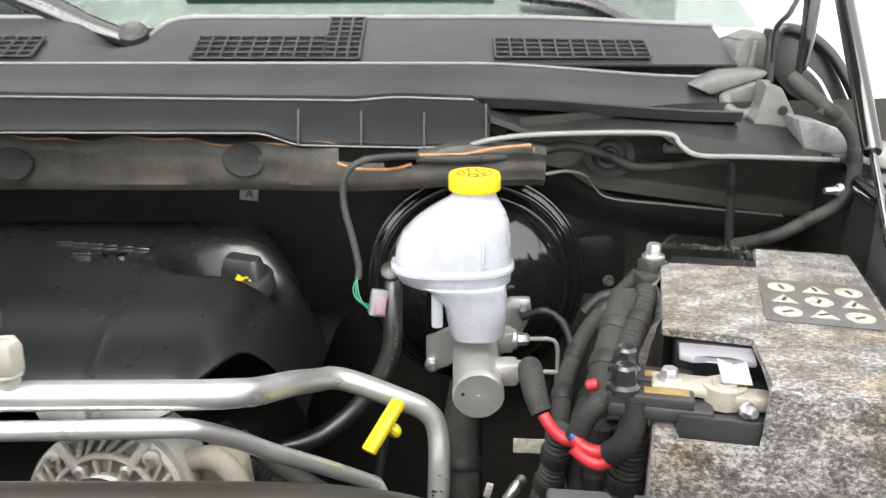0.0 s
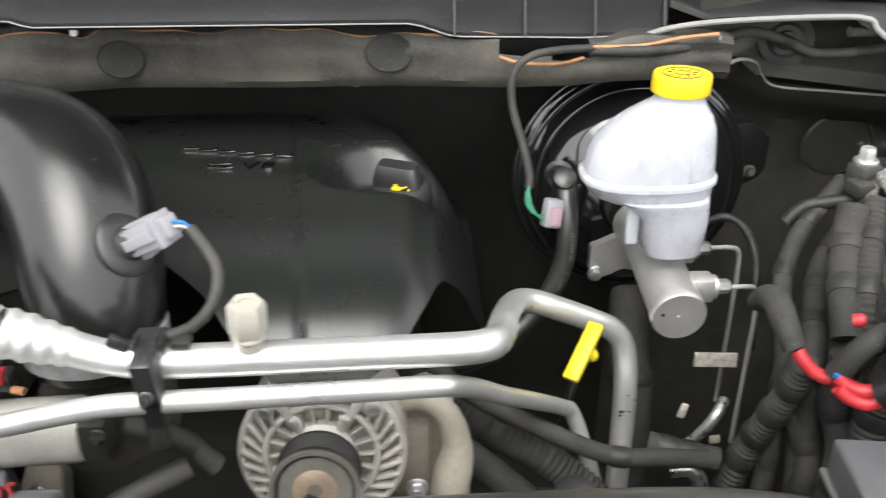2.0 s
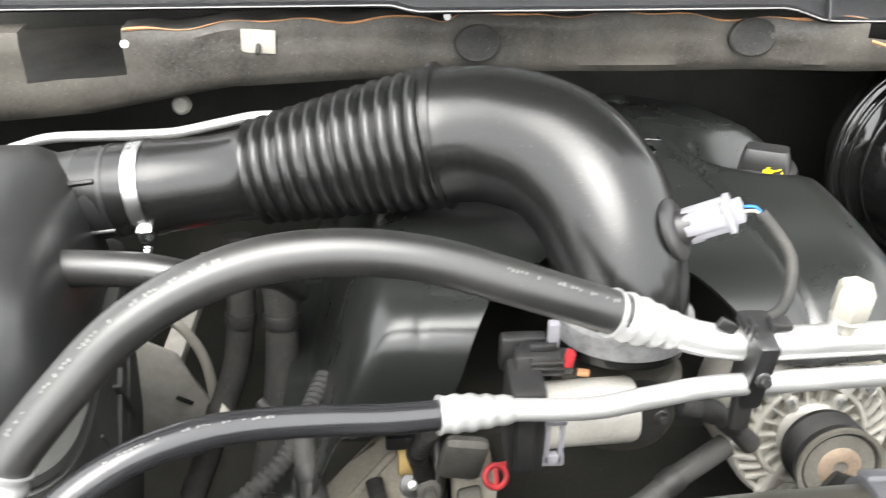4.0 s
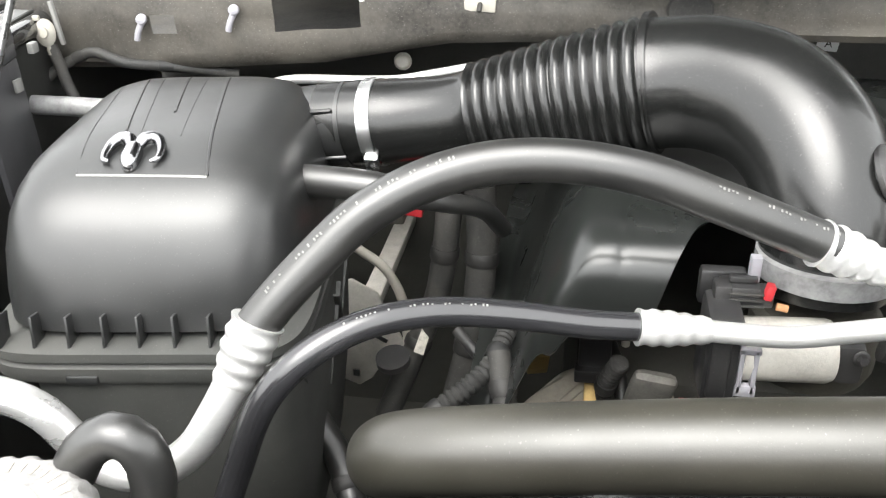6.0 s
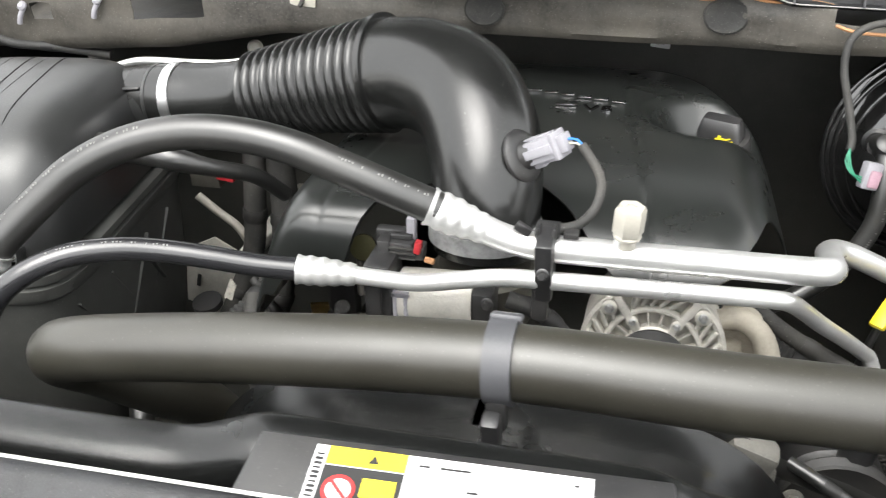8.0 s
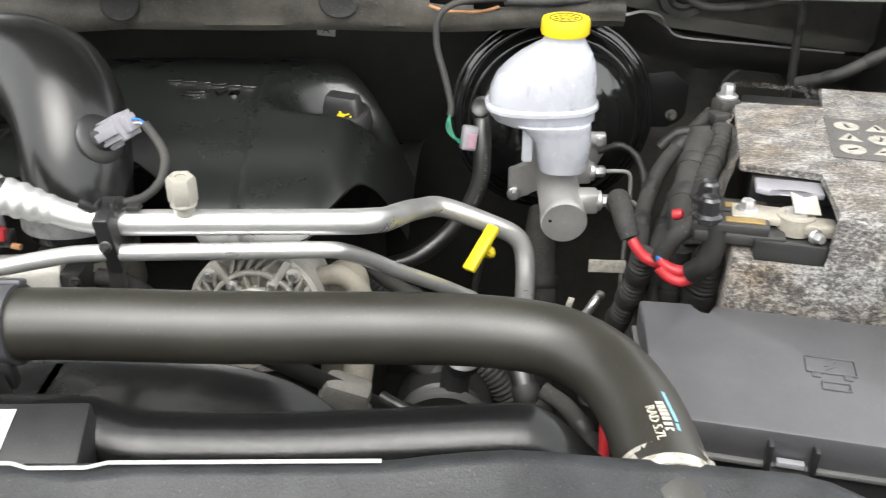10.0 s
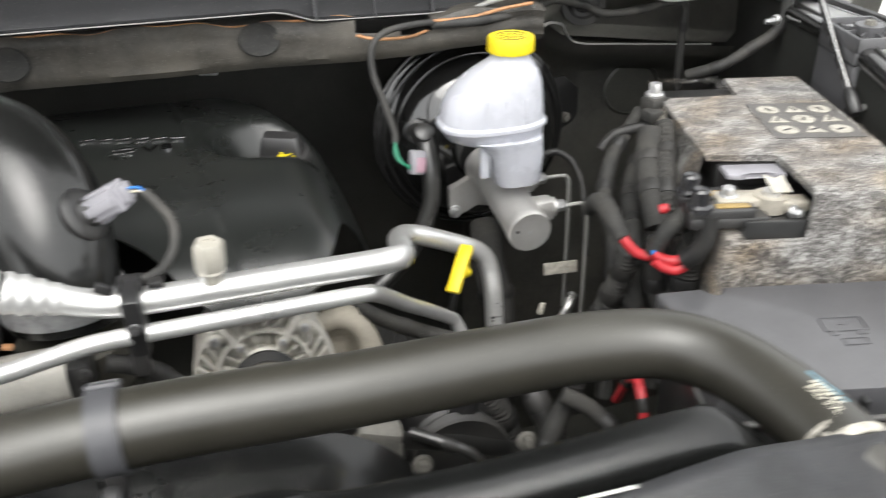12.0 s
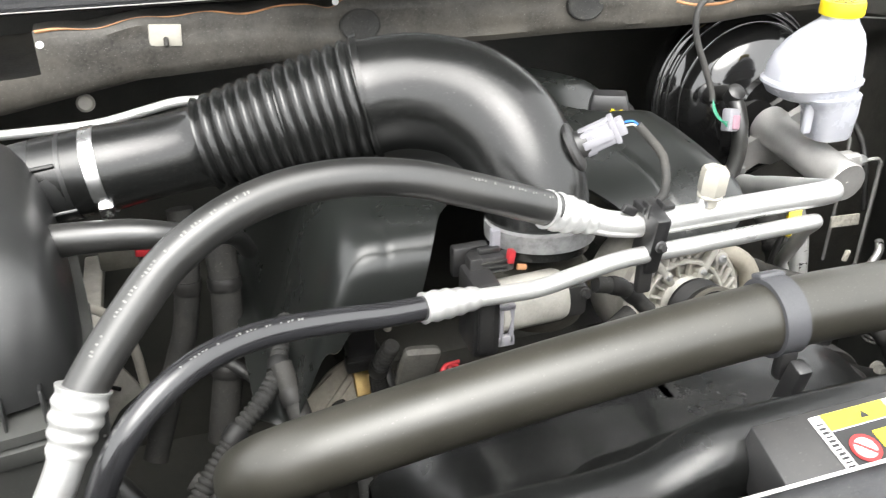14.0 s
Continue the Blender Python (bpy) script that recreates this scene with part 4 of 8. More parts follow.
part("lettering", letters("V8", 0.03, lay(-0.372, 0.936), 0.0012, 1.1), CHROME, cover, "raised bright letters on the cover")
bars = []
for k in range(6):
    x, y = -0.455 + 0.021 * k, 1.0 - 0.0065 * k
    for b in (box((0, 0, 0.0008), (0.0165, 0.004, 0.0014), 0.0004), box((0.0075, 0.004, 0.0008), (0.0025, 0.009, 0.0014), 0.0004)):
        bmesh.ops.transform(b, matrix=lay(x, y), verts=b.verts[:])
        bars.append(b)
for x, y, w in ((-0.412, 0.944, 0.022), (-0.404, 0.932, 0.014)):
    b = box((0, 0, 0.0008), (w, 0.003, 0.0014), 0.0004)
    bmesh.ops.transform(b, matrix=lay(x, y), verts=b.verts[:])
    bars.append(b)
for b in bars:
    part("emblem_bar", b, CHROME, cover, "raised bright emblem bar")

# oil filler cap in the bowl
CAPX, CAPY, cap_z = -0.226, 0.95, 1.152
oil = thing("oil_filler_cap", (CAPX, CAPY, cap_z), "black oil filler cap with a raised grip and yellow mark", "oil cap")
m = Matrix.Translation((CAPX, CAPY, cap_z)) @ pose(0, 0, 0, 14, 0, -24)
part("body", lathe([(0.031, -0.012), (0.031, 0.004), (0.029, 0.008), (0.02, 0.009), (0, 0.01)], m, 32), BLACK_PLASTIC, oil)
grip = loft([[m @ V(x, y + dy, z) for x, y, _ in oval(-0.004, 0, 0, hx, hy, 6, 24)] for z, hx, hy, dy in ((0.006, 0.0265, 0.0125, 0.0), (0.016, 0.0255, 0.0115, 0.002), (0.026, 0.0225, 0.009, 0.005), (0.029, 0.021, 0.0075, 0.006))])
part("grip", grip, BLACK_PLASTIC, oil, "broad finger grip")
mark = m @ Matrix.Translation((0.006, -0.0128, 0.0115)) @ pose(0, 0, 0, 78, 0, 0)
part("mark", join(prism([(-0.011, -0.002), (-0.002, -0.002), (0.0005, 0.0005), (0.007, 0.0035), (0.0065, 0.0048), (0.0005, 0.0028), (-0.002, 0.003), (-0.008, 0.003), (-0.011, 0.001)], 0, 0.0006, 0, mark), prism([(-0.008, 0.0036), (-0.004, 0.0036), (-0.004, 0.0052), (-0.008, 0.0052)], 0, 0.0006, 0, mark), lathe([(0.0013, 0), (0.0013, 0.0006), (0, 0.0006)], mark @ Matrix.Translation((0.0085, 0.0005, 0)), 10), prism([(-0.012, -0.0042), (0.009, -0.0042), (0.009, -0.0032), (-0.012, -0.0032)], 0, 0.0006, 0, mark)), LABEL_YELLOW, oil, "yellow oil can mark")

# ---- air intake ----
duct = thing("intake_duct", (-0.45, 0.66, 1.12), "black rubber intake duct with bellows and elbow", "intake duct")
part("neck", tube([(-0.9, 0.838, 1.198, 0.041), (-0.845, 0.835, 1.204, 0.0425), (-0.81, 0.832, 1.209, 0.0405), (-0.775, 0.827, 1.215, 0.0395), (-0.748, 0.823, 1.221, 0.041), (-0.74, 0.822, 1.223, 0.046)], segs=40), DUCT_RUBBER, duct)
bellow_path = smooth_path([(-0.742, 0.822, 1.223, 0.045), (-0.69, 0.815, 1.236, 0.05), (-0.635, 0.807, 1.25, 0.055), (-0.583, 0.798, 1.262, 0.0595)], 0.0012)
ridges, run, total = [], 0.0, sum(np.linalg.norm((b - a)[:3]) for a, b in zip(bellow_path, bellow_path[1:]))
for i, q in enumerate(bellow_path):
    run += np.linalg.norm((q - bellow_path[i - 1])[:3]) if i else 0
    q = q.copy()
    q[3] += 0.005 * (abs(math.cos(math.pi * run / total * 13)) ** 0.8 - 0.6)
    ridges.append(q)
part("bellows", sweep(ridges, 44), DUCT_RUBBER, duct, "ribbed bellows")
part("elbow", tube([(-0.588, 0.799, 1.261, 0.058), (-0.57, 0.795, 1.265, 0.0565), (-0.535, 0.781, 1.269, 0.0565), (-0.495, 0.752, 1.264, 0.056), (-0.468, 0.716, 1.244, 0.0545), (-0.455, 0.685, 1.212, 0.052), (-0.452, 0.668, 1.178, 0.05), (-0.452, 0.662, 1.145, 0.049)], segs=48), DUCT_RUBBER, duct)
part("bead", ring((-0.583, 0.799, 1.2635), (0.95, -0.2, 0.2), 0.0555, 0.006, 0.006), DUCT_RUBBER, duct)
part("clamp", ring((-0.845, 0.835, 1.204), (0.98, -0.07, 0.14), 0.0425, 0.013, 0.0015), STEEL, duct, "bright worm-drive clamp")
part("clamp_screw", join(box((-0.842, 0.797, 1.178), (0.014, 0.012, 0.02), 0.002, (30, 0, 0)), bolt((-0.841, 0.79, 1.168), (0, -0.6, -0.8), 0.004, 0.006, 1.2)), STEEL, duct, "clamp screw housing")

airbox = thing("air_filter_box", (-0.99, 0.7, 0.85), "black plastic air filter box with ribbed rim and emblem", "air filter box")
lid = []
for z, hx, hy, sx, sy in ((1.128, 0.118, 0.176, 0, 0), (1.15, 0.117, 0.174, 0, 0), (1.18, 0.115, 0.167, 0, 0.002), (1.205, 0.111, 0.157, 0, 0.005), (1.22, 0.106, 0.147, 0, 0.009), (1.232, 0.099, 0.135, 0, 0.014), (1.241, 0.089, 0.119, 0, 0.019), (1.247, 0.075, 0.099, 0, 0.023), (1.25, 0.058, 0.077, 0, 0.026), (1.2515, 0.038, 0.05, 0, 0.028), (1.252, 0.015, 0.02, 0, 0.029)):
    lid.append(oval(-1.001 + sx, 0.722 + sy, z - 0.002, hx * 1.05, hy * 0.93, 5.0, 72, 0.13))
lid_bm = loft(lid)
lid_tree = BVHTree.FromBMesh(lid_bm)


def on_lid(x, y, up=0.0):
    """The place on the lid under (x, y)."""
    return lid_tree.ray_cast(V(x, y, 1.4), V(0, 0, -1))[0] + V(0, 0, up)


lid_ob = part("lid", lid_bm, BOX_PLASTIC, airbox)
outlet = part("outlet", tube([(-0.95, 0.845, 1.186, 0.04), (-0.915, 0.84, 1.194, 0.0415), (-0.885, 0.837, 1.199, 0.0415), (-0.853, 0.8355, 1.203, 0.0415)], segs=40), BOX_PLASTIC, airbox, "black outlet neck of the filter box")
part("outlet_rib", ring((-0.872, 0.8365, 1.2005), (0.98, -0.07, 0.14), 0.041, 0.004, 0.002), BOX_PLASTIC, outlet)
# black bar on the neck paints the shade inside a slot
part("outlet_slot_shade", box((-0.893, 0.803, 1.2245), (0.024, 0.004, 0.0045), 0.001, (42, -6, 0)), PRINT_SHADE_BLACK, outlet)
part("outlet_ledge", box((-0.893, 0.798, 1.178), (0.05, 0.004, 0.0035), 0.001, (-30, -6, 0)), BOX_PLASTIC, outlet)
CREASES = [(-1.098, 0.832, -1.036, 0.614, 0.0011), (-1.076, 0.836, -1.022, 0.676, 0.0016), (-1.058, 0.832, -1.006, 0.668, 0.001), (-1.036, 0.845, -0.998, 0.72, 0.0016), (-1.012, 0.83, -0.972, 0.672, 0.001), (-0.996, 0.85, -0.932, 0.626, 0.0016)]
for xa, ya, xb, yb, r in CREASES:
    part("crease", tube([tuple(on_lid(xa + (xb - xa) * s, ya + (yb - ya) * s, -0.0004)) for s in np.linspace(0, 1, 9)], r, 6), BLACK_PLASTIC if r > 0.0012 else BOX_PLASTIC, lid_ob, "raised crease")
part("panel_edge", tube([tuple(on_lid(-1.036 + 0.104 * s, 0.614 + 0.011 * s, -0.0002)) for s in np.linspace(0, 1, 9)], 0.0013, 6), GREY_TRIM, lid_ob, "pale panel edge")
part("rim", loft([oval(-1.0, 0.718, z + 0.004, hx * 1.03, hy * 0.93, 7.0, 72, 0.13) for z, hx, hy in ((1.085, 0.126, 0.19), (1.088, 0.128, 0.192), (1.1, 0.128, 0.192), (1.102, 0.124, 0.188), (1.106, 0.124, 0.188), (1.106, 0.128, 0.192), (1.114, 0.128, 0.192), (1.116, 0.12, 0.18))]), DUSTY_PLASTIC, airbox)
for k in range(8):
    part("fin", box((-1.085 + 0.0275 * k, 0.545 + 0.0036 * k, 1.13), (0.0024, 0.018, 0.026), 0.0006, (-12, 0, 7)), BOX_PLASTIC, airbox)
part("clip", box((-1.02, 0.537, 1.094), (0.026, 0.008, 0.008), 0.002, (0, 0, 7)), BOX_PLASTIC, airbox)
part("body", loft([oval(-0.99, 0.718, z, hx, hy * 0.93, 6.0, 72, 0.13) for z, hx, hy in ((0.85, 0.1, 0.15), (0.95, 0.113, 0.172), (1.084, 0.12, 0.183), (1.09, 0.12, 0.183))]), DUSTY_PLASTIC, airbox)
for k in range(1, 8):
    y = 0.59 + 0.032 * k
    x = -0.876 + 0.12 * (0.72 - y) * 0.4 - 0.02 * max(0.0, y - 0.76) / 0.07
    part("side_rib", box((x + 0.002, y, 1.03), (0.01, 0.003, 0.1), 0.001, (36 if k % 2 else -36, 5, 7)), DUSTY_PLASTIC, airbox)
# the maker's emblem as plain curled shapes
ec = on_lid(-0.998, 0.64)
en = (on_lid(-0.988, 0.64) - on_lid(-1.008, 0.64)).cross(on_lid(-0.998, 0.652) - on_lid(-0.998, 0.628)).normalized()
eu = V(0.99, 0.12, 0)
eu = (eu - en * eu.dot(en)).normalized()
emat = Matrix((eu, en.cross(eu), en)).transposed().to_4x4()
emat = emat @ Matrix.Scale(0.88, 4)
emat.translation = ec
HORN = [(-0.003, 0.006, 0.006, 0.005), (-0.007, 0.016, 0.007, 0.006), (-0.0155, 0.019, 0.006, 0.0058), (-0.0225, 0.012, 0.005, 0.005), (-0.0255, -0.001, 0.004, 0.004), (-0.024, -0.011, 0.004, 0.003), (-0.019, -0.013, 0.004, 0.002)]
emblem = [sweep(smooth_path([(s * x, y, z, r) for x, y, z, r in HORN], 0.002), 12) for s in (-1, 1)]
emblem.append(loft([[(x, y + dy, z) for x, y, _ in oval(0, 0, 0, hx, hy, 2.6, 20)] for z, hx, hy, dy in ((0.0, 0.008, 0.017, -0.006), (0.006, 0.0085, 0.017, -0.005), (0.01, 0.007, 0.014, -0.004), (0.012, 0.004, 0.009, -0.003))]))
for b in emblem:
    bmesh.ops.transform(b, matrix=emat, verts=b.verts[:])
part("emblem", join(*emblem), CHROME, airbox, "chrome emblem")

solo("breather_hose", tube([(-0.9, 0.715, 1.19, 0.0145), (-0.89, 0.714, 1.191, 0.016), (-0.865, 0.712, 1.193, 0.0145), (-0.82, 0.708, 1.192, 0.014), (-0.79, 0.705, 1.188, 0.0125), (-0.76, 0.72, 1.175, 0.0095), (-0.73, 0.76, 1.15, 0.009), (-0.715, 0.8, 1.11, 0.009)], segs=20), LINE_RUBBER, "black rubber breather hose leaving the air filter box", "hose")

# intake sensor in the elbow, and its lead
iat = thing("air_temperature_sensor", (-0.415, 0.665, 1.235), "grey plug of a sensor in the intake elbow", "sensor")
way = V(0.8, -0.33, 0.47).normalized()
at = V(-0.43, 0.67, 1.234)
sensor_m = aim(at, way) @ pose(0, 0, 0, 0, 0, 90)
part("boot", lathe([(0.025, -0.008), (0.0285, -0.002), (0.0285, 0.002), (0.0245, 0.0055), (0.0205, 0.006), (0.0205, 0.009), (0.024, 0.0105), (0.0245, 0.014), (0.0215, 0.017), (0.0135, 0.018), (0.0115, 0.0275)], aim(at, way), 32), BLACK_PLASTIC, iat, "black stepped sensor boot")


def sensor_block(x, y, z, sx, sy, sz, bevel=0.001):
    b = box((x, y, z), (sx, sy, sz), bevel)
    bmesh.ops.transform(b, matrix=sensor_m, verts=b.verts[:])
    return b


shell = part("plug", join(sensor_block(0, 0, 0.037, 0.021, 0.019, 0.03, 0.0025), sensor_block(0, 0, 0.0535, 0.024, 0.021, 0.005, 0.001), sensor_block(0, 0, 0.0595, 0.016, 0.013, 0.008, 0.0015)), GREY_PLUG, iat, "pale grey plug")
for x, y, sx, sy in ((-0.007, -0.01, 0.0025, 0.003), (0.0, -0.01, 0.0025, 0.003), (0.007, -0.01, 0.0025, 0.003), (-0.0112, 0.0, 0.003, 0.008), (0.0112, 0.0, 0.003, 0.008), (0.0, 0.0105, 0.008, 0.004)):
    part("key", sensor_block(x, y, 0.037, sx, sy, 0.029, 0.0006), GREY_PLUG, shell)
part("latch", sensor_block(-0.0125, -0.003, 0.026, 0.006, 0.009, 0.01, 0.001), GREY_PLUG, shell)
tip = at + way * 0.063
for k in (-1, 1):
    part("wire", tube([tuple(tip + V(0, 0, 0.002 * k)), tuple(tip + V(0.008, -0.002, 0.001 + 0.0015 * k)), tuple(tip + V(0.015, -0.004, -0.004))], 0.0012, 8), BLUE if k > 0 else PRINT_PALE, iat, "blue wire" if k > 0 else "pale wire")
part("lead", tube([tuple(tip + V(0.012, -0.003, -0.001)), (-0.354, 0.638, 1.248), (-0.347, 0.628, 1.236), (-0.35, 0.614, 1.22), (-0.362, 0.598, 1.212), (-0.377, 0.588, 1.212)], 0.0042, 12), LOOM, iat, "dusty black sensor lead")

# ---- throttle body ----
throttle = thing("throttle_body", (-0.46, 0.64, 1.08), "cast throttle body with motor and black connector", "throttle body")
part("collar", ring((-0.452, 0.66, 1.168), (0, 0.08, 1), 0.0508, 0.016, 0.002), SCUFFED, throttle, "steel clamp band")
part("bore", lathe([(0.046, 0), (0.05, 0.01), (0.05, 0.05), (0.044, 0.055)], Matrix.Translation((-0.452, 0.66, 1.075)), 36), CAST_DARK, throttle)
part("motor", lathe([(0.019, -0.036), (0.0245, -0.032), (0.0245, 0.03), (0.023, 0.034), (0.016, 0.034)], aim((-0.486, 0.607, 1.121), (1, 0.06, 0)), 28), CAST_ALU, throttle, "grey motor can")
part("motor_foot", join(box((-0.442, 0.607, 1.121), (0.022, 0.036, 0.034), 0.006), bolt((-0.436, 0.588, 1.13), (0, -1, 0.2), 0.004, 0.004)), BLACK_PLASTIC, throttle)
part("end_frame", join(box((-0.519, 0.584, 1.115), (0.004, 0.006, 0.04), 0.001), box((-0.509, 0.584, 1.115), (0.004, 0.006, 0.04), 0.001), box((-0.514, 0.584, 1.133), (0.016, 0.006, 0.005), 0.001), box((-0.514, 0.584, 1.098), (0.016, 0.006, 0.01), 0.001)), GREY_PLUG, throttle, "grey end frame")
part("gear_cover", join(box((-0.534, 0.6, 1.125), (0.026, 0.045, 0.075), 0.005), box((-0.536, 0.576, 1.125), (0.014, 0.006, 0.06), 0.002)), BLACK_PLASTIC, throttle)
plug = part("connector", join(box((-0.522, 0.617, 1.163), (0.028, 0.02, 0.017), 0.002), box((-0.535, 0.613, 1.158), (0.012, 0.016, 0.03), 0.002), box((-0.506, 0.615, 1.162), (0.016, 0.015, 0.014), 0.002), box((-0.52, 0.617, 1.174), (0.02, 0.006, 0.005), 0.001)), BLACK_PLASTIC, throttle, "black plug")
for k in range(3):
    part("ridge", box((-0.521, 0.6065, 1.157 + 0.005 * k), (0.032, 0.003, 0.0018), 0.0005), LOOM, plug)
part("post", box((-0.512, 0.622, 1.18), (0.008, 0.008, 0.022), 0.001), GREY_PLUG, plug, "grey clip post")
part("back_shell", box((-0.532, 0.634, 1.158), (0.034, 0.012, 0.03), 0.003), BLACK_PLASTIC, plug)
part("red_lock", box((-0.5025, 0.607, 1.17), (0.006, 0.008, 0.012), 0.001, (0, 10, 0)), RED, plug, "red locking tab")
part("wire", tube([(-0.496, 0.607, 1.158), (-0.488, 0.606, 1.157)], 0.003, 8), ORANGE, plug, "orange wire end")

# ---- refrigerant lines ----
def crimp(a, b, r, parent):
    """A swaged ferrule with rings pressed into it."""
    a, b = V(*a), V(*b)
    path = []
    for k in range(41):
        t = k / 40
        rr = r * (1.0 + 0.05 * math.cos(2 * math.pi * 4.5 * t)) * (0.76 + 0.24 * step01(1.05, 0.3, t))
        path.append((*(a + (b - a) * t), rr))
    return part("ferrule", sweep(path, 26), CRIMP, parent, "bright crimped ferrule")


def print_bars(path, r, parent, t0, t1, side, size=0.004):
    """Rows of small unreadable print marks along a hose."""
    dense = smooth_path([(*p[:3], 0) for p in path], 0.0028)
    rnd = random.Random(5)
    marks = []
    for i in range(int(t0 * len(dense)), int(t1 * len(dense)) - 1):
        if rnd.random() < 0.35:
            continue
        c, w = Vector(dense[i][:3]), Vector(dense[i + 1][:3]) - Vector(dense[i][:3])
        n = Vector(side)
        n = (n - w.normalized() * n.dot(w.normalized())).normalized()
        up = w.normalized().cross(n)
        m = Matrix((w.normalized(), up, n)).transposed().to_4x4()
        m.translation = c + n * (r + 0.0002)
        marks.append(box((0, size * rnd.uniform(-0.15, 0.15), 0), (0.0013, size * rnd.uniform(0.4, 0.9), 0.0003)))
        bmesh.ops.transform(marks[-1], matrix=m, verts=marks[-1].verts[:])
    part("print", join(*marks), PRINT_GREY, parent, "worn pale print")


suction = thing("suction_line", (-0.38, 0.58, 1.0), "bright aluminium refrigerant line with thick black hose", "refrigerant line")
BIG = [(-0.445, 0.586, 1.209), (-0.42, 0.585, 1.2), (-0.39, 0.583, 1.196), (-0.34, 0.586, 1.194), (-0.26, 0.594, 1.1905), (-0.185, 0.602, 1.187), (-0.163, 0.612, 1.183), (-0.152, 0.64, 1.17), (-0.138, 0.72, 1.137), (-0.125, 0.785, 1.108), (-0.112, 0.808, 1.099), (-0.09, 0.815, 1.09), (-0.045, 0.823, 1.067), (-0.018, 0.828, 1.05), (-0.006, 0.825, 1.03), (-0.004, 0.81, 0.99), (-0.008, 0.79, 0.9), (-0.012, 0.775, 0.8)]
part("pipe", tube(BIG, 0.0118, 24, 0.005), ALUMINIUM, suction)
crimp((-0.484, 0.58, 1.226), (-0.436, 0.586, 1.205), 0.0162, suction)
HOSE = [(-0.47, 0.581, 1.221), (-0.516, 0.576, 1.241), (-0.556, 0.574, 1.257), (-0.6, 0.574, 1.272), (-0.65, 0.573, 1.28), (-0.7, 0.568, 1.279), (-0.745, 0.556, 1.269), (-0.785, 0.54, 1.249), (-0.815, 0.522, 1.223), (-0.84, 0.504, 1.198), (-0.853, 0.494, 1.182)]
hose = part("hose", tube(HOSE, 0.0148, 26), LINE_RUBBER, suction, "thick black rubber hose")
print_bars(HOSE, 0.0148, hose, 0.03, 0.25, (0, -0.5, 0.85), 0.003)
print_bars(HOSE, 0.0148, hose, 0.6, 0.95, (-0.3, -0.6, 0.7), 0.0035)
crimp((-0.85, 0.497, 1.188), (-0.868, 0.478, 1.146), 0.0178, suction)
part("lower_pipe", tube([(-0.866, 0.478, 1.15), (-0.878, 0.468, 1.128), (-0.896, 0.46, 1.102), (-0.928, 0.458, 1.08), (-0.96, 0.458, 1.08), (-0.982, 0.46, 1.1), (-1.0, 0.46, 1.124), (-1.03, 0.46, 1.137), (-1.09, 0.46, 1.14)], 0.0125, 22), ALUMINIUM, suction)
part("port", lathe([(0.009, 0), (0.009, 0.012), (0.007, 0.014)], Matrix.Translation((-0.323, 0.587, 1.204)), 18), ALUMINIUM, suction)
pc = Matrix.Translation((-0.3225, 0.586, 1.2)) @ Matrix.Scale(0.86, 4) @ pose(0, 0, 0, 4, 2, 12)
part("port_cap", join(lathe([(0.0095, 0.004), (0.0095, 0.012), (0.0125, 0.0135), (0.0135, 0.016), (0.0125, 0.0185)], pc, 20), lathe([(0.0135, 0.018), (0.0148, 0.0195), (0.0148, 0.043), (0.0128, 0.0465), (0.006, 0.0465), (0.006, 0.045), (0, 0.045)], pc, 6)), WHITE_CAP, suction, "yellowed white plastic port cap")
part("bar_code", join(*[box((-0.006, 0.7955 - 0.0022 * (7 - k) / 7, 0.942 + 0.0045 * k), (0.011, 0.003, 0.0026)) for k in range(8)]), PRINT_SHADE_BLACK, suction, "small printed bar label")

liquid = thing("liquid_line", (-0.38, 0.57, 1.0), "thin aluminium refrigerant line with slim black hose", "refrigerant line")
THIN = [(-0.555, 0.567, 1.159), (-0.52, 0.566, 1.1585), (-0.49, 0.566, 1.159), (-0.455, 0.566, 1.166), (-0.42, 0.567, 1.172), (-0.38, 0.569, 1.173), (-0.28, 0.578, 1.17), (-0.205, 0.588, 1.166), (-0.187, 0.6, 1.157), (-0.167, 0.633, 1.129), (-0.145, 0.662, 1.1), (-0.11, 0.711, 1.055), (-0.076, 0.758, 1.01), (-0.066, 0.767, 0.997), (-0.054, 0.758, 0.965), (-0.035, 0.74, 0.9)]
part("pipe", tube(THIN, 0.0078, 20, 0.005), ALUMINIUM, liquid)
crimp((-0.598, 0.557, 1.1645), (-0.548, 0.567, 1.159), 0.0128, liquid)
SLIM = [(-0.585, 0.56, 1.163), (-0.63, 0.548, 1.17), (-0.67, 0.538, 1.179), (-0.71, 0.527, 1.187), (-0.745, 0.513, 1.192), (-0.78, 0.494, 1.191), (-0.812, 0.474, 1.178), (-0.838, 0.461, 1.15), (-0.861, 0.46, 1.097), (-0.877, 0.45, 1.043), (-0.887, 0.445, 0.95)]
hose = part("hose", tube(SLIM, 0.0102, 22), SLIM_RUBBER, liquid, "slim glossy black hose")
print_bars(SLIM, 0.0102, hose, 0.25, 0.45, (-0.2, -0.5, 0.8), 0.002)

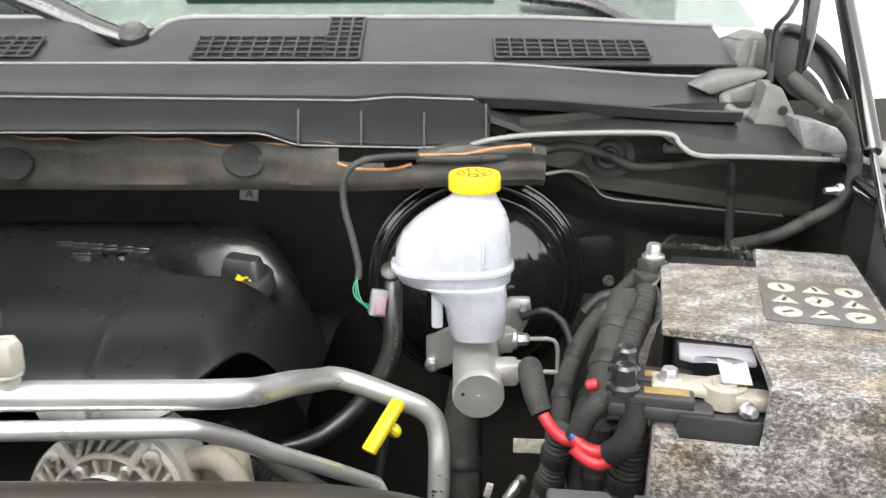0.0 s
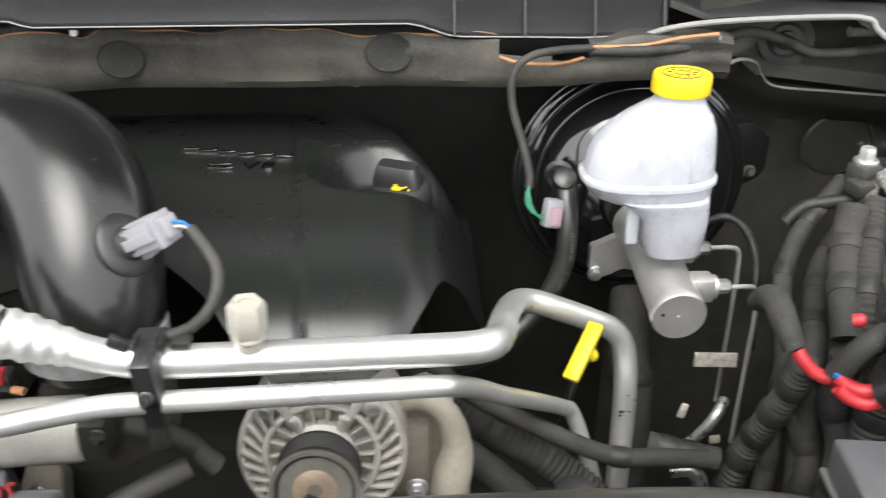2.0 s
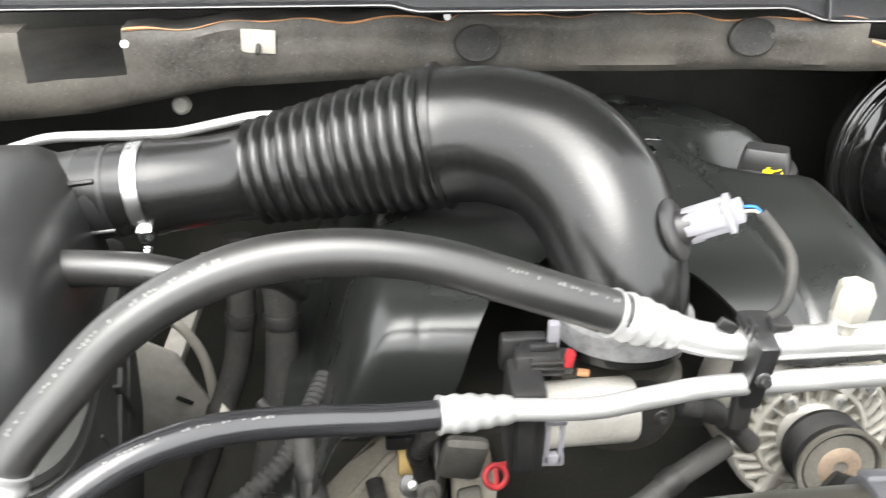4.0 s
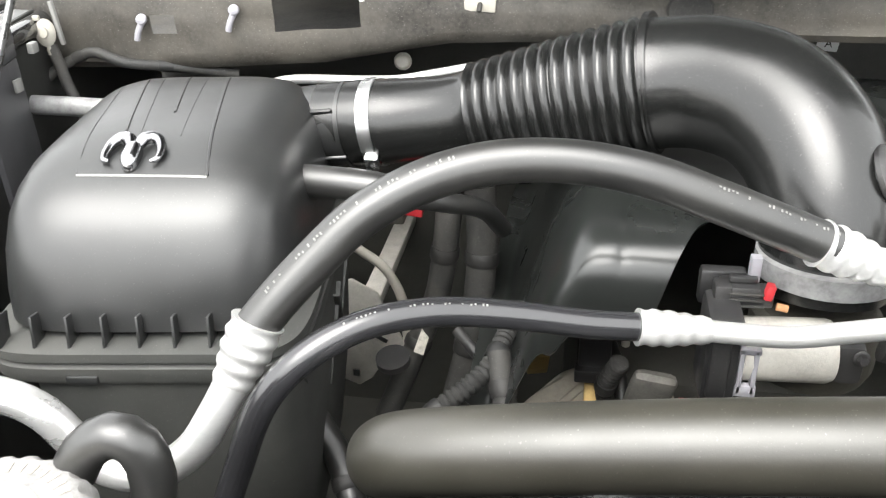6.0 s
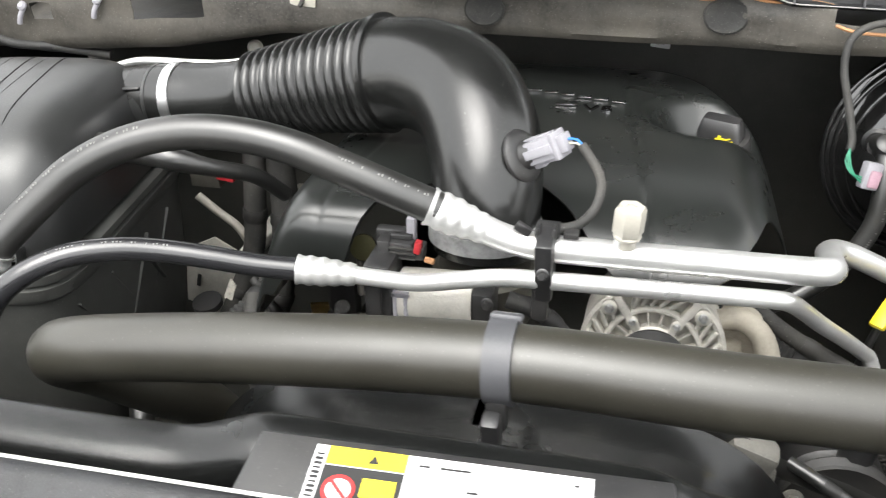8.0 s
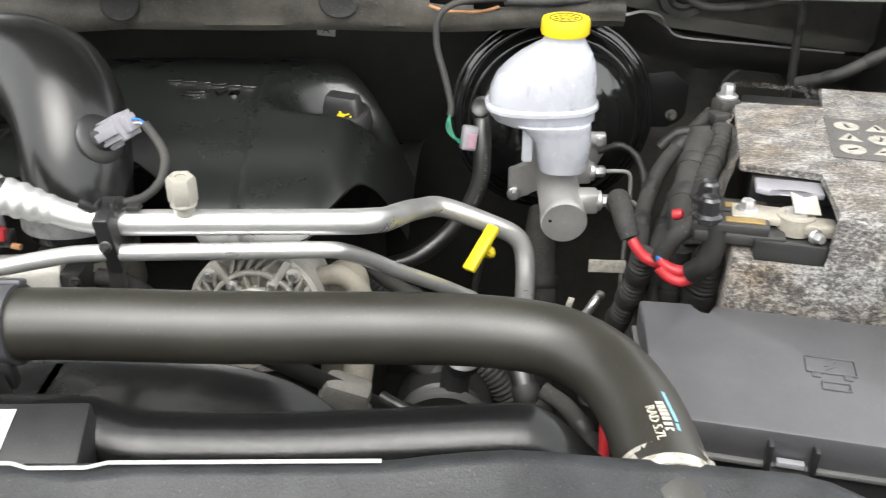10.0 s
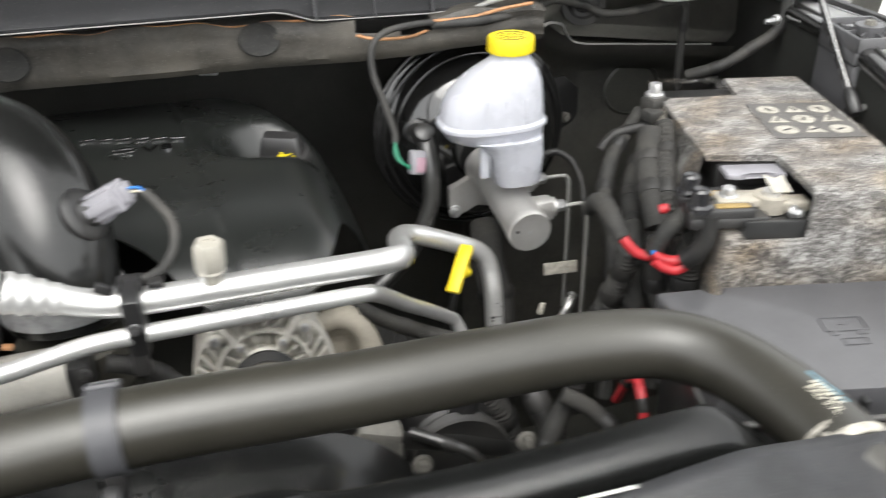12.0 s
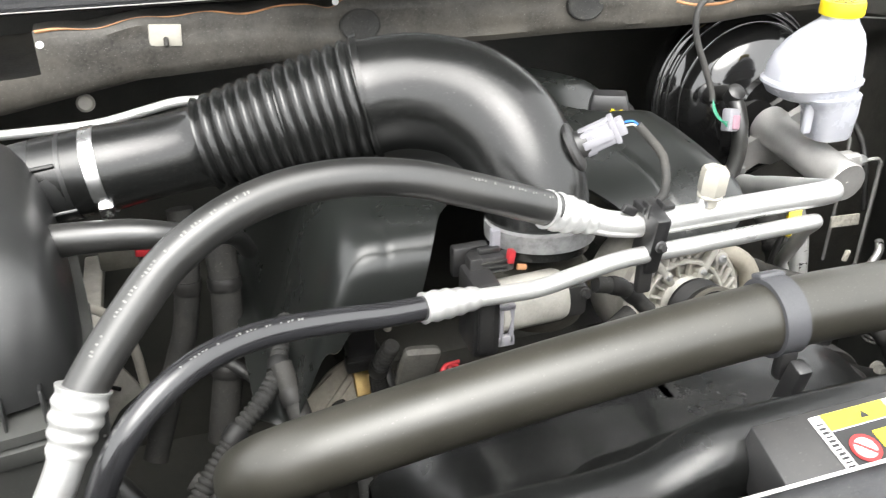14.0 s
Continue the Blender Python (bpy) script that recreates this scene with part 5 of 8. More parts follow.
clampb = thing("line_clamp", (-0.385, 0.575, 1.15), "black plastic clamp joining two refrigerant lines", "pipe clamp")
part("body", join(box((-0.385, 0.573, 1.186), (0.0145, 0.03, 0.06), 0.003, (12, 0, 0)), box((-0.385, 0.583, 1.213), (0.02, 0.02, 0.008), 0.002), box((-0.3785, 0.574, 1.214), (0.003, 0.012, 0.014), 0.001), box((-0.3915, 0.574, 1.214), (0.003, 0.012, 0.014), 0.001)), BLACK_PLASTIC, clampb)
part("arm", box((-0.388, 0.572, 1.15), (0.014, 0.01, 0.035), 0.003), BLACK_PLASTIC, clampb)
part("bolt", bolt((-0.385, 0.555, 1.186), (0, -0.95, 0.3), 0.004, 0.004, 1.4), BLACK_PLASTIC, clampb)
part("tab", box((-0.405, 0.58, 1.213), (0.014, 0.005, 0.008), 0.001, (0, 30, 0)), BLACK_PLASTIC, clampb)
part("tab", box((-0.366, 0.585, 1.21), (0.012, 0.012, 0.005), 0.001), BLACK_PLASTIC, clampb)

# ---- radiator hose ----
rad = thing("radiator_hose", (-0.35, 0.42, 1.1), "thick dull black radiator hose across the bay", "radiator hose")
RAD = [(-0.7, 0.61, 0.9), (-0.712, 0.56, 0.99), (-0.728, 0.51, 1.05), (-0.7445, 0.4686, 1.1), (-0.7512, 0.4338, 1.1374), (-0.7083, 0.4113, 1.1673), (-0.549, 0.4013, 1.198), (-0.387, 0.3993, 1.2138), (-0.247, 0.3984, 1.2128), (-0.1273, 0.4041, 1.2092), (-0.0623, 0.405, 1.2064), (-0.0148, 0.3941, 1.2052), (0.0132, 0.367, 1.2045), (0.0262, 0.3277, 1.206), (0.03, 0.284, 1.2085), (0.03, 0.25, 1.207), (0.03, 0.218, 1.185), (0.03, 0.206, 1.13)]
RAD_R = 0.0249
part("hose", tube(RAD, RAD_R, 36), HOSE_RUBBER, rad)
clamp_at = V(0.03, 0.256, 1.2075)
part("clamp", join(ring(clamp_at, (0.0, -1, -0.1), RAD_R + 0.0004, 0.007, 0.0014), box((0.003, 0.25, 1.222), (0.014, 0.011, 0.012), 0.004), box((0.058, 0.256, 1.218), (0.01, 0.01, 0.01), 0.004), box((0.052, 0.257, 1.222), (0.004, 0.012, 0.004), 0.001, (0, 35, 0)), box((0.01, 0.252, 1.229), (0.004, 0.014, 0.004), 0.001, (0, -35, 0))), FADED_WHITE, rad, "pale spring clamp")
part("clamp_mark", ring(clamp_at + V(0, 0.012, 0.0003), (0.0, -1, -0.1), RAD_R + 0.0006, 0.003, 0.0006), FADED_WHITE, rad, "pale marked band")


def on_hose(y, a, up=0.0004):
    """A pose on the front bend of the hose: y along it, a degrees round from the top."""
    path = [p for p in RAD if 0.2 < p[1] < 0.36 and p[2] > 1.15]
    xs, zs = [p[0] for p in path][::-1], [p[2] for p in path][::-1]
    ys = [p[1] for p in path][::-1]
    c = V(float(np.interp(y, ys, xs)), y, float(np.interp(y, ys, zs)))
    ahead = V(float(np.interp(y + 0.01, ys, xs)), y + 0.01, float(np.interp(y + 0.01, ys, zs)))
    w = (ahead - c).normalized()
    out = V(math.sin(radians(a)), 0, math.cos(radians(a)))
    out = (out - w * out.dot(w)).normalized()
    m = Matrix((-w, -out.cross(w), out)).transposed().to_4x4()
    m.translation = c + out * (RAD_R + up)
    return m


part("print", letters("RAD 5.7L", 0.0072, on_hose(0.281, -10), 0.0006), PRINT_PALE, rad, "pale printed letters")
marks = []
for k in range(10):
    b = box((0, 0, 0), (0.0024, 0.0048, 0.0006))
    bmesh.ops.transform(b, matrix=on_hose(0.266 + 0.0034 * k, 5), verts=b.verts[:])
    marks.append(b)
part("code", join(*marks), PRINT_PALE, rad, "pale printed code")
marks = []
for k in range(9):
    b = box((0, 0, 0), (0.0056, 0.002, 0.0005))
    bmesh.ops.transform(b, matrix=on_hose(0.262 + 0.0054 * k, 17), verts=b.verts[:])
    marks.append(b)
part("paint_mark", join(*marks), PALE_BLUE, rad, "pale blue paint stripe")
marks = []
for k in range(8):
    b = box((0, 0, 0), (0.002, 0.0058, 0.0005))
    bmesh.ops.transform(b, matrix=on_hose(0.2615 + 0.0004 * k, -20 + 8 * k), verts=b.verts[:])
    marks.append(b)
part("cross_mark", join(*marks), PRINT_PALE, rad, "pale cross stripe")
hold = thing("hose_clip", (-0.39, 0.38, 1.15), "pale grey plastic strap clip holding the radiator hose", "clip")
part("strap", ring((-0.39, 0.3993, 1.2138), (1, -0.01, 0.04), RAD_R + 0.0003, 0.018, 0.003), STRAP_GREY, hold)
part("latch", box((-0.39, 0.413, 1.239), (0.021, 0.012, 0.005), 0.002, (-25, 0, 0)), STRAP_GREY, hold)
part("neck", box((-0.39, 0.38, 1.187), (0.014, 0.01, 0.024), 0.003), BLACK_PLASTIC, hold)
part("foot", join(box((-0.391, 0.37, 1.168), (0.012, 0.014, 0.06), 0.003, (14, 0, 0)), box((-0.405, 0.362, 1.16), (0.006, 0.012, 0.02), 0.001, (0, 12, 0)), box((-0.377, 0.362, 1.16), (0.006, 0.012, 0.02), 0.001, (0, -12, 0))), BLACK_PLASTIC, hold)

# ---- label on the shroud plate ----
lab = thing("refrigerant_label", plate_m @ V(0, 0, 0.0065), "white and yellow refrigerant label on the shroud plate", "label")


def on_plate(x, y, sx, sy, h=0.0):
    b = box((x, y, 0.0066 + h), (sx, sy, 0.0003))
    bmesh.ops.transform(b, matrix=plate_m, verts=b.verts[:])
    return b


part("sheet", on_plate(-0.003, 0, 0.142, 0.042), LABEL_WHITE, lab)
part("header", on_plate(-0.046, 0.0155, 0.042, 0.0105, 0.0004), LABEL_YELLOW, lab, "yellow header")
part("field", on_plate(-0.046, -0.0055, 0.042, 0.03, 0.0004), PRINT_SHADE_BLACK, lab, "black warning field")
for y in (-0.001, -0.014):
    part("warning_square", on_plate(-0.0365, y, 0.017, 0.0105, 0.0008), LABEL_YELLOW, lab, "yellow warning square")
m = plate_m @ Matrix.Translation((-0.056, -0.004, 0.0076))
part("ban_sign", lathe([(0.0085, 0), (0.0085, 0.0002), (0.0065, 0.0002), (0.0065, 0)], m, 24), LABEL_RED, lab, "red ban ring")
part("ban_bar", prism([(-0.0062, -0.001), (0.0062, -0.001), (0.0062, 0.001), (-0.0062, 0.001)], 0.0002, 0.0004, 0, m @ pose(0, 0, 0, 0, 0, -45)), LABEL_RED, lab)
part("ban_disc", lathe([(0.0063, -0.0001), (0.0063, 0.0001), (0, 0.0001)], m, 20), LABEL_WHITE, lab)
part("triangle", prism([(-0.003, -0.002), (0.003, -0.002), (0, 0.003)], 0.0072, 0.0074, 0, plate_m @ Matrix.Translation((-0.042, 0.015, 0))), PRINT_SHADE_BLACK, lab, "black warning triangle")
part("bar_code", join(*[on_plate(-0.0705, -0.017 + 0.0027 * k, 0.0045, 0.0015 if k % 3 else 0.0009, 0.0005) for k in range(13)]), PRINT_SHADE_BLACK, lab, "black bar code")
rnd = random.Random(3)
part("print", join(*[on_plate(x, y, w, 0.0011, 0.0005) for x, y, w in [(-0.016, 0.0155, 0.006), (0.0, 0.0155, 0.016), (0.06, 0.0155, 0.003), (0.01, 0.004, 0.006), (0.033, 0.004, 0.004), (0.04, 0.0045, 0.003), (0.035, -0.006, 0.005), (0.004, -0.009, 0.005), (0.03, -0.014, 0.004), (0.046, -0.014, 0.004), (0.056, -0.014, 0.004), (-0.018, -0.017, 0.008)]]), PRINT_SHADE_BLACK, lab, "black print bars")
part("marker_scrawl", join(tube([(-0.752, 0.281, 1.2195), (-0.738, 0.28, 1.219), (-0.744, 0.276, 1.2175)], 0.0008, 6), tube([(-0.724, 0.278, 1.2185), (-0.718, 0.281, 1.2195), (-0.716, 0.277, 1.218), (-0.722, 0.274, 1.217)], 0.0012, 6), tube([(-0.706, 0.28, 1.219), (-0.7, 0.278, 1.2185), (-0.695, 0.28, 1.219), (-0.688, 0.279, 1.2187)], 0.001, 6)), BLUE, shroud, "blue paint marker scrawl")

# ---- alternator ----
AC, AY = V(-0.29, 0.0, 1.059), 0.644


def alternator():
    t = thing("alternator", (AC.x, AY + 0.06, 0.95), "cast aluminium alternator with vent slots and pulley", "alternator")
    m = aim((AC.x, AY, AC.z), (0, -1, 0.2)) @ Matrix.Scale(0.84, 4)
    part("body", lathe([(0.076, -0.11), (0.08, -0.1), (0.08, -0.03), (0.074, -0.022), (0.05, -0.022)], m, 56), CAST_ALU, t)
    part("winding", lathe([(0.073, -0.021), (0.073, -0.014), (0.05, -0.014)], m, 40), RUST_COIL, t, "copper winding behind the slots")
    # black plate stands in for the deep shade between vanes and spokes
    part("shadow_plate", lathe([(0.074, -0.0215), (0.05, -0.0125), (0.02, -0.0125)], m, 40), PRINT_SHADE_BLACK, t, "black plate painting the shade behind the spokes")
    part("mid_ring", lathe([(0.05, -0.008), (0.05, 0.002), (0.0515, 0.004), (0.054, 0.004), (0.056, 0.001), (0.056, -0.008)], m, 56), CAST_ALU, t)
    part("outer_ring", lathe([(0.074, -0.024), (0.081, -0.02), (0.081, -0.006), (0.077, -0.001), (0.073, -0.003), (0.073, -0.012)], m, 56), CAST_ALU, t)
    part("hub", lathe([(0.034, -0.01), (0.034, 0.003), (0.028, 0.008), (0.02, 0.01)], m, 32), CAST_ALU, t)
    for a in [*range(-44, 45, 11), *range(136, 225, 11), 70, 80, 90, 100, 110, 258, 270, 282]:
        b = box((0.0655, 0, -0.005), (0.022, 0.0046, 0.013), 0.0014, (0, 0, 34 if -50 < a < 60 else -34))
        bmesh.ops.transform(b, matrix=m @ pose(0, 0, 0, 0, 0, a), verts=b.verts[:])
        part("vane", b, CAST_ALU, t)
    for a in (80, 100, -36, -18, 0, 18, 36, 144, 162, 180, 198, 216, 260, 280):
        b = box((0.043, 0, -0.003), (0.02, 0.003, 0.009), 0.001)
        bmesh.ops.transform(b, matrix=m @ pose(0, 0, 0, 0, 0, a), verts=b.verts[:])
        part("spoke", b, CAST_ALU, t)
    for a in (56, 124, 236, 304):
        b = box((0.055, 0, -0.002), (0.052, 0.0105, 0.013), 0.003)
        bmesh.ops.transform(b, matrix=m @ pose(0, 0, 0, 0, 0, a), verts=b.verts[:])
        part("arm", b, CAST_ALU, t, "broad cast arm")
    for a in (45, 135, 57, 123):
        big = a in (45, 135)
        c = m @ V((0.071 if big else 0.044) * math.cos(radians(a)), (0.071 if big else 0.044) * math.sin(radians(a)), 0.0)
        f = m.to_3x3() @ V(0, 0, 1)
        boss = part("boss", lathe([(0.0075 if big else 0.0055, -0.02), (0.0075 if big else 0.0055, 0.003), (0.0055 if big else 0.0035, 0.0045)], aim(c, f), 18), CAST_ALU, t)
        part("boss_bolt", bolt(c + f * 0.004, f, 0.0036 if big else 0.0026, 0.003), ZINC, boss)
    pulley = [(0.02, 0.012), (0.033, 0.014), (0.033, 0.018)]
    for k in range(5):
        pulley += [(0.031, 0.02 + 0.004 * k), (0.033, 0.022 + 0.004 * k)]
    pulley += [(0.034, 0.042), (0.034, 0.045), (0.028, 0.046), (0.026, 0.04), (0.012, 0.04)]
    pulley = [(r, h + 0.006 * (h > 0.013)) for r, h in pulley]
    m = m @ Matrix.Scale(1.19, 4)
    p = part("pulley", lathe(pulley, m, 40), DARK_LOOM, t, "black grooved pulley")
    part("rim", lathe([(0.02, 0.049), (0.03, 0.0515), (0.0345, 0.0515), (0.0345, 0.055), (0.031, 0.0545), (0.0295, 0.051)], m, 40), CAST_MID, p, "worn steel rim")
    part("nut", lathe([(0.017, 0.042), (0.017, 0.051), (0.014, 0.053), (0.006, 0.053), (0.006, 0.049), (0, 0.049)], m, 24), material("rusty_nut_steel", (0.3, 0.23, 0.17), 0.6, 0.3, var=0.3, grain=300, bump=0.2), p, "rusty shaft nut")
    ear = [(-0.225, 1.07), (-0.205, 1.078), (-0.183, 1.062), (-0.178, 1.0), (-0.165, 0.95), (-0.2, 0.95), (-0.235, 0.98)]
    part("mount_ear", prism(ear, -AY - 0.09, -AY - 0.055, 0.008, Matrix(((1, 0, 0, 0), (0, 0, -1, 0), (0, 1, 0, 0), (0, 0, 0, 1)))), TAN_CAST, t, "cast mounting ear")
    part("ear_bolt", bolt((-0.215, AY - 0.0, 1.022), (0, -1, 0.1), 0.0065, 0.007), ZINC, t)
    return t


alternator()
mount = thing("mount_bracket", (-0.2, 0.66, 0.92), "dusty tan cast bracket beside the alternator", "bracket")
part("arm", tube([(-0.232, 0.69, 1.075, 0.01), (-0.208, 0.69, 1.078, 0.011), (-0.188, 0.684, 1.064, 0.011), (-0.18, 0.678, 1.035, 0.013), (-0.184, 0.672, 1.015, 0.0165), (-0.19, 0.665, 0.985, 0.0165), (-0.198, 0.655, 0.92, 0.016)], segs=20), TAN_CAST, mount)
part("foot", box((-0.22, 0.7, 0.99), (0.035, 0.02, 0.12), 0.006), TAN_CAST, mount)

# ---- brakes ----
booster = thing("brake_booster", (0.043, 1.05, 0.98), "glossy black round brake booster on the firewall", "brake booster")
m = aim((0.043, 1.09, 1.112), (0, -1, 0.07))
part("rear_shell", lathe([(0.12, -0.03), (0.134, 0.0), (0.138, 0.02), (0.138, 0.026), (0.134, 0.03), (0.128, 0.032)], m, 64), GLOSS_BLACK, booster)
part("front_shell", lathe([(0.13, 0.028), (0.13, 0.036), (0.124, 0.042), (0.116, 0.05), (0.113, 0.062), (0.108, 0.075), (0.094, 0.09), (0.072, 0.1), (0.05, 0.104), (0.045, 0.112), (0, 0.112)], m, 64), GLOSS_BLACK, booster)
for r, h, w in ((0.1365, 0.026, 0.0042), (0.1265, 0.04, 0.003), (0.1145, 0.056, 0.003)):
    part("rim", sweep([(*(m @ V(r * math.cos(a), r * math.sin(a), h)), w) for a in np.linspace(0, 2 * math.pi, 97)], 10), GLOSS_BLACK, booster, "rolled glossy rim")
part("valve", join(lathe([(0.014, 0), (0.016, 0.006), (0.012, 0.01), (0.01, 0.03)], aim((-0.052, 0.995, 1.15), (-0.2, -1, 0.1)), 18)), BLACK_PLASTIC, booster, "black vacuum check valve")

brake = thing("brake_master_cylinder", (0.035, 0.86, 1.03), "cast master cylinder carrying a milky fluid tank with yellow cap", "brake cylinder")
TC = V(0.014, 0.872)
tank = []
for z, cx, cy, hx, hy, p in ((1.182, 0.016, 0.868, 0.05, 0.036, 2.6), (1.187, 0.013, 0.868, 0.058, 0.041, 2.6), (1.197, 0.01, 0.868, 0.0615, 0.0435, 2.6), (1.2, 0.01, 0.868, 0.0645, 0.0465, 2.6), (1.204, 0.01, 0.868, 0.0645, 0.0465, 2.6), (1.207, 0.0105, 0.868, 0.061, 0.0435, 2.6), (1.222, 0.011, 0.868, 0.0595, 0.043, 2.5), (1.237, 0.014, 0.868, 0.056, 0.041, 2.4), (1.25, 0.019, 0.867, 0.049, 0.038, 2.3), (1.261, 0.024, 0.866, 0.04, 0.034, 2.2), (1.269, 0.028, 0.866, 0.031, 0.028, 2.1), (1.274, 0.031, 0.866, 0.025, 0.0245, 2.0), (1.278, 0.032, 0.866, 0.0225, 0.0225, 2.0), (1.292, 0.032, 0.866, 0.022, 0.022, 2.0)):
    tank.append(oval(cx, cy, z, hx, hy, p, 56))
body = part("tank", loft(tank), MILKY, brake, "milky white fluid tank")
foot = [oval(cx, 0.853, z, hx, hy, 3.0, 40) for z, cx, hx, hy in ((1.128, 0.036, 0.026, 0.024), (1.132, 0.036, 0.029, 0.026), (1.165, 0.034, 0.033, 0.029), (1.178, 0.028, 0.038, 0.031), (1.188, 0.02, 0.045, 0.034))]
part("tank_foot", loft(foot), MILKY, brake, "milky white tank foot")
for dx in (-0.022, 0.002, 0.026):
    part("tank_rib", box((TC.x + dx, 0.829, 1.222), (0.003, 0.006, 0.03), 0.001), MILKY, body)
part("tank_leg", box((-0.006, 0.842, 1.165), (0.012, 0.008, 0.05), 0.003), MILKY, body)
lug = []
for k in range(40):
    a = 2 * math.pi * k / 40
    lug.append((0.0262 + 0.0006 * (k % 2)) * 1.0)
cm = Matrix.Translation((0.032, 0.866, 1.283))
capbm = bmesh.new()
loops = []
for z, s in ((0.0, 0.98), (0.002, 1.0), (0.014, 1.0), (0.017, 0.96)):
    loops.append([capbm.verts.new(cm @ V(lug[k] * s * math.cos(2 * math.pi * k / 40), lug[k] * s * math.sin(2 * math.pi * k / 40), z)) for k in range(40)])
for a, b in zip(loops, loops[1:]):
    for k in range(40):
        capbm.faces.new((a[k], a[(k + 1) % 40], b[(k + 1) % 40], b[k]))
capbm.faces.new(loops[0][::-1])
capbm.faces.new(loops[-1])
ycap = part("cap", capbm, YELLOW, brake, "yellow screw cap")
part("cap_ring", lathe([(0.0165, 0.0168), (0.0175, 0.0176), (0.0185, 0.0168)], cm, 32), PRINT_SHADE_BLACK, ycap, "black printed ring")
part("cap_mark", join(lathe([(0.006, 0.0168), (0.0065, 0.0175), (0.0075, 0.0168)], cm, 20), *[box((0.032 + 0.0115 * math.cos(a), 0.866 + 0.0115 * math.sin(a), 1.3002), (0.004, 0.0016, 0.0006), 0, (0, 0, math.degrees(a))) for a in np.linspace(0, 5.6, 9)]), PRINT_SHADE_BLACK, ycap, "black printed marks")

ax = V(0.0, -0.985, -0.1).normalized()
back = V(0.036, 0.965, 1.101)
cyl = part("cylinder", lathe([(0.03, 0), (0.03, 0.01), (0.0255, 0.02), (0.0255, 0.152), (0.0265, 0.156), (0.0265, 0.168), (0.0255, 0.17), (0, 0.17)], aim(back, ax), 36), CLEAN_CAST, brake, "pale cast cylinder")
face = back + ax * 0.1702
# black spot paints the shade in a small dimple
part("dimple_shade", lathe([(0.002, 0), (0.002, 0.0005), (0, 0.0006)], aim(face + V(-0.016, 0, 0.003), ax), 12), PRINT_SHADE_BLACK, cyl)
part("centre_mark", lathe([(0.002, 0), (0.002, 0.0006), (0, 0.0008)], aim(face, ax), 12), ZINC, cyl)
flange_pts = [(-0.06, -0.03), (-0.052, -0.042), (-0.034, -0.036), (-0.022, -0.026), (0.0, -0.034), (0.026, -0.026), (0.05, 0.0), (0.064, 0.03), (0.062, 0.05), (0.04, 0.05), (0.02, 0.036), (-0.022, 0.032), (-0.03, 0.01), (-0.06, 0.0)]
part("flange", prism(flange_pts, -0.006, 0.006, 0.002, Matrix(((1, 0, 0, 0.04), (0, 0, -1, 0.955), (0, 1, 0, 1.08), (0, 0, 0, 1)))), CLEAN_CAST, brake, "cast mounting flange")
for q in ((-0.013, 0.948, 1.047), (0.093, 0.948, 1.122)):
    part("flange_nut", bolt(q, (0, -1, 0.05), 0.006, 0.006), ZINC, brake, "zinc nut")
for d, z in ((0.06, 0.0), (0.128, -0.002)):
    c = back + ax * d
    port = part("port", join(box(c + V(0.03, 0, 0.004), (0.026, 0.024, 0.026), 0.004), lathe([(0.012, 0.04), (0.012, 0.046), (0.009, 0.048)], aim(c + V(0, 0, 0.004), (1, 0, 0)), 20)), CLEAN_CAST, brake, "cast outlet port")
    part("union_nut", lathe([(0.0075, 0.046), (0.0075, 0.058), (0.005, 0.061), (0.004, 0.061)], aim(c + V(0, 0, 0.004), (1, 0, 0)), 6), ZINC, port, "brake pipe nut")
c1, c2 = back + ax * 0.06 + V(0.058, 0, 0.004), back + ax * 0.128 + V(0.058, 0, 0.002)
solo("brake_pipe", tube([tuple(c1), tuple(c1 + V(0.025, 0.0, 0.0)), tuple(c1 + V(0.033, 0.0, -0.004)), tuple(c1 + V(0.036, 0.0, -0.02)), tuple(c1 + V(0.036, -0.002, -0.075)), tuple(c1 + V(0.036, -0.002, -0.2))], 0.0026, 10, 0.004), GREY_TRIM, "thin grey steel brake pipe from the master cylinder", "brake pipe", "brake pipes")
solo("brake_pipe", tube([tuple(c2), tuple(c2 + V(0.018, 0.0, 0.001)), tuple(c2 + V(0.03, 0.002, -0.004)), tuple(c2 + V(0.035, 0.004, -0.03)), tuple(c2 + V(0.035, 0.004, -0.2))], 0.0026, 10, 0.004), GREY_TRIM, "thin grey steel brake pipe from the master cylinder", "brake pipe", "brake pipes")

# level sensor plug beside the tank, with its lead to the firewall
plug = thing("level_sensor_plug", (-0.072, 0.91, 1.125), "grey sensor plug with green wires beside the brake tank", "sensor plug")
part("shell", box((-0.072, 0.908, 1.142), (0.019, 0.016, 0.03), 0.003, (-14, 12, 10)), GREY_PLUG, plug, "grey plug shell")
part("seal", box((-0.069, 0.9, 1.141), (0.012, 0.006, 0.019), 0.002, (-14, 12, 10)), material("pink_seal", (0.38, 0.24, 0.29), 0.5), plug, "pink seal")
for k in range(3):
    part("wire", tube([(-0.096, 0.918, 1.168), (-0.1 + 0.003 * k, 0.908, 1.157 - 0.002 * k), (-0.094 + 0.003 * k, 0.9, 1.147 - 0.002 * k), (-0.082, 0.9, 1.143 - 0.003 * k)], 0.0009, 6), GREEN, plug, "green wire")
part("lead", tube([(-0.02, 0.985, 1.292), (-0.06, 0.972, 1.294), (-0.092, 0.966, 1.29), (-0.11, 0.96, 1.275), (-0.112, 0.952, 1.245), (-0.101, 0.938, 1.205), (-0.094, 0.926, 1.175), (-0.096, 0.92, 1.165)], 0.0042, 12), LOOM, plug, "dusty grey taped lead")
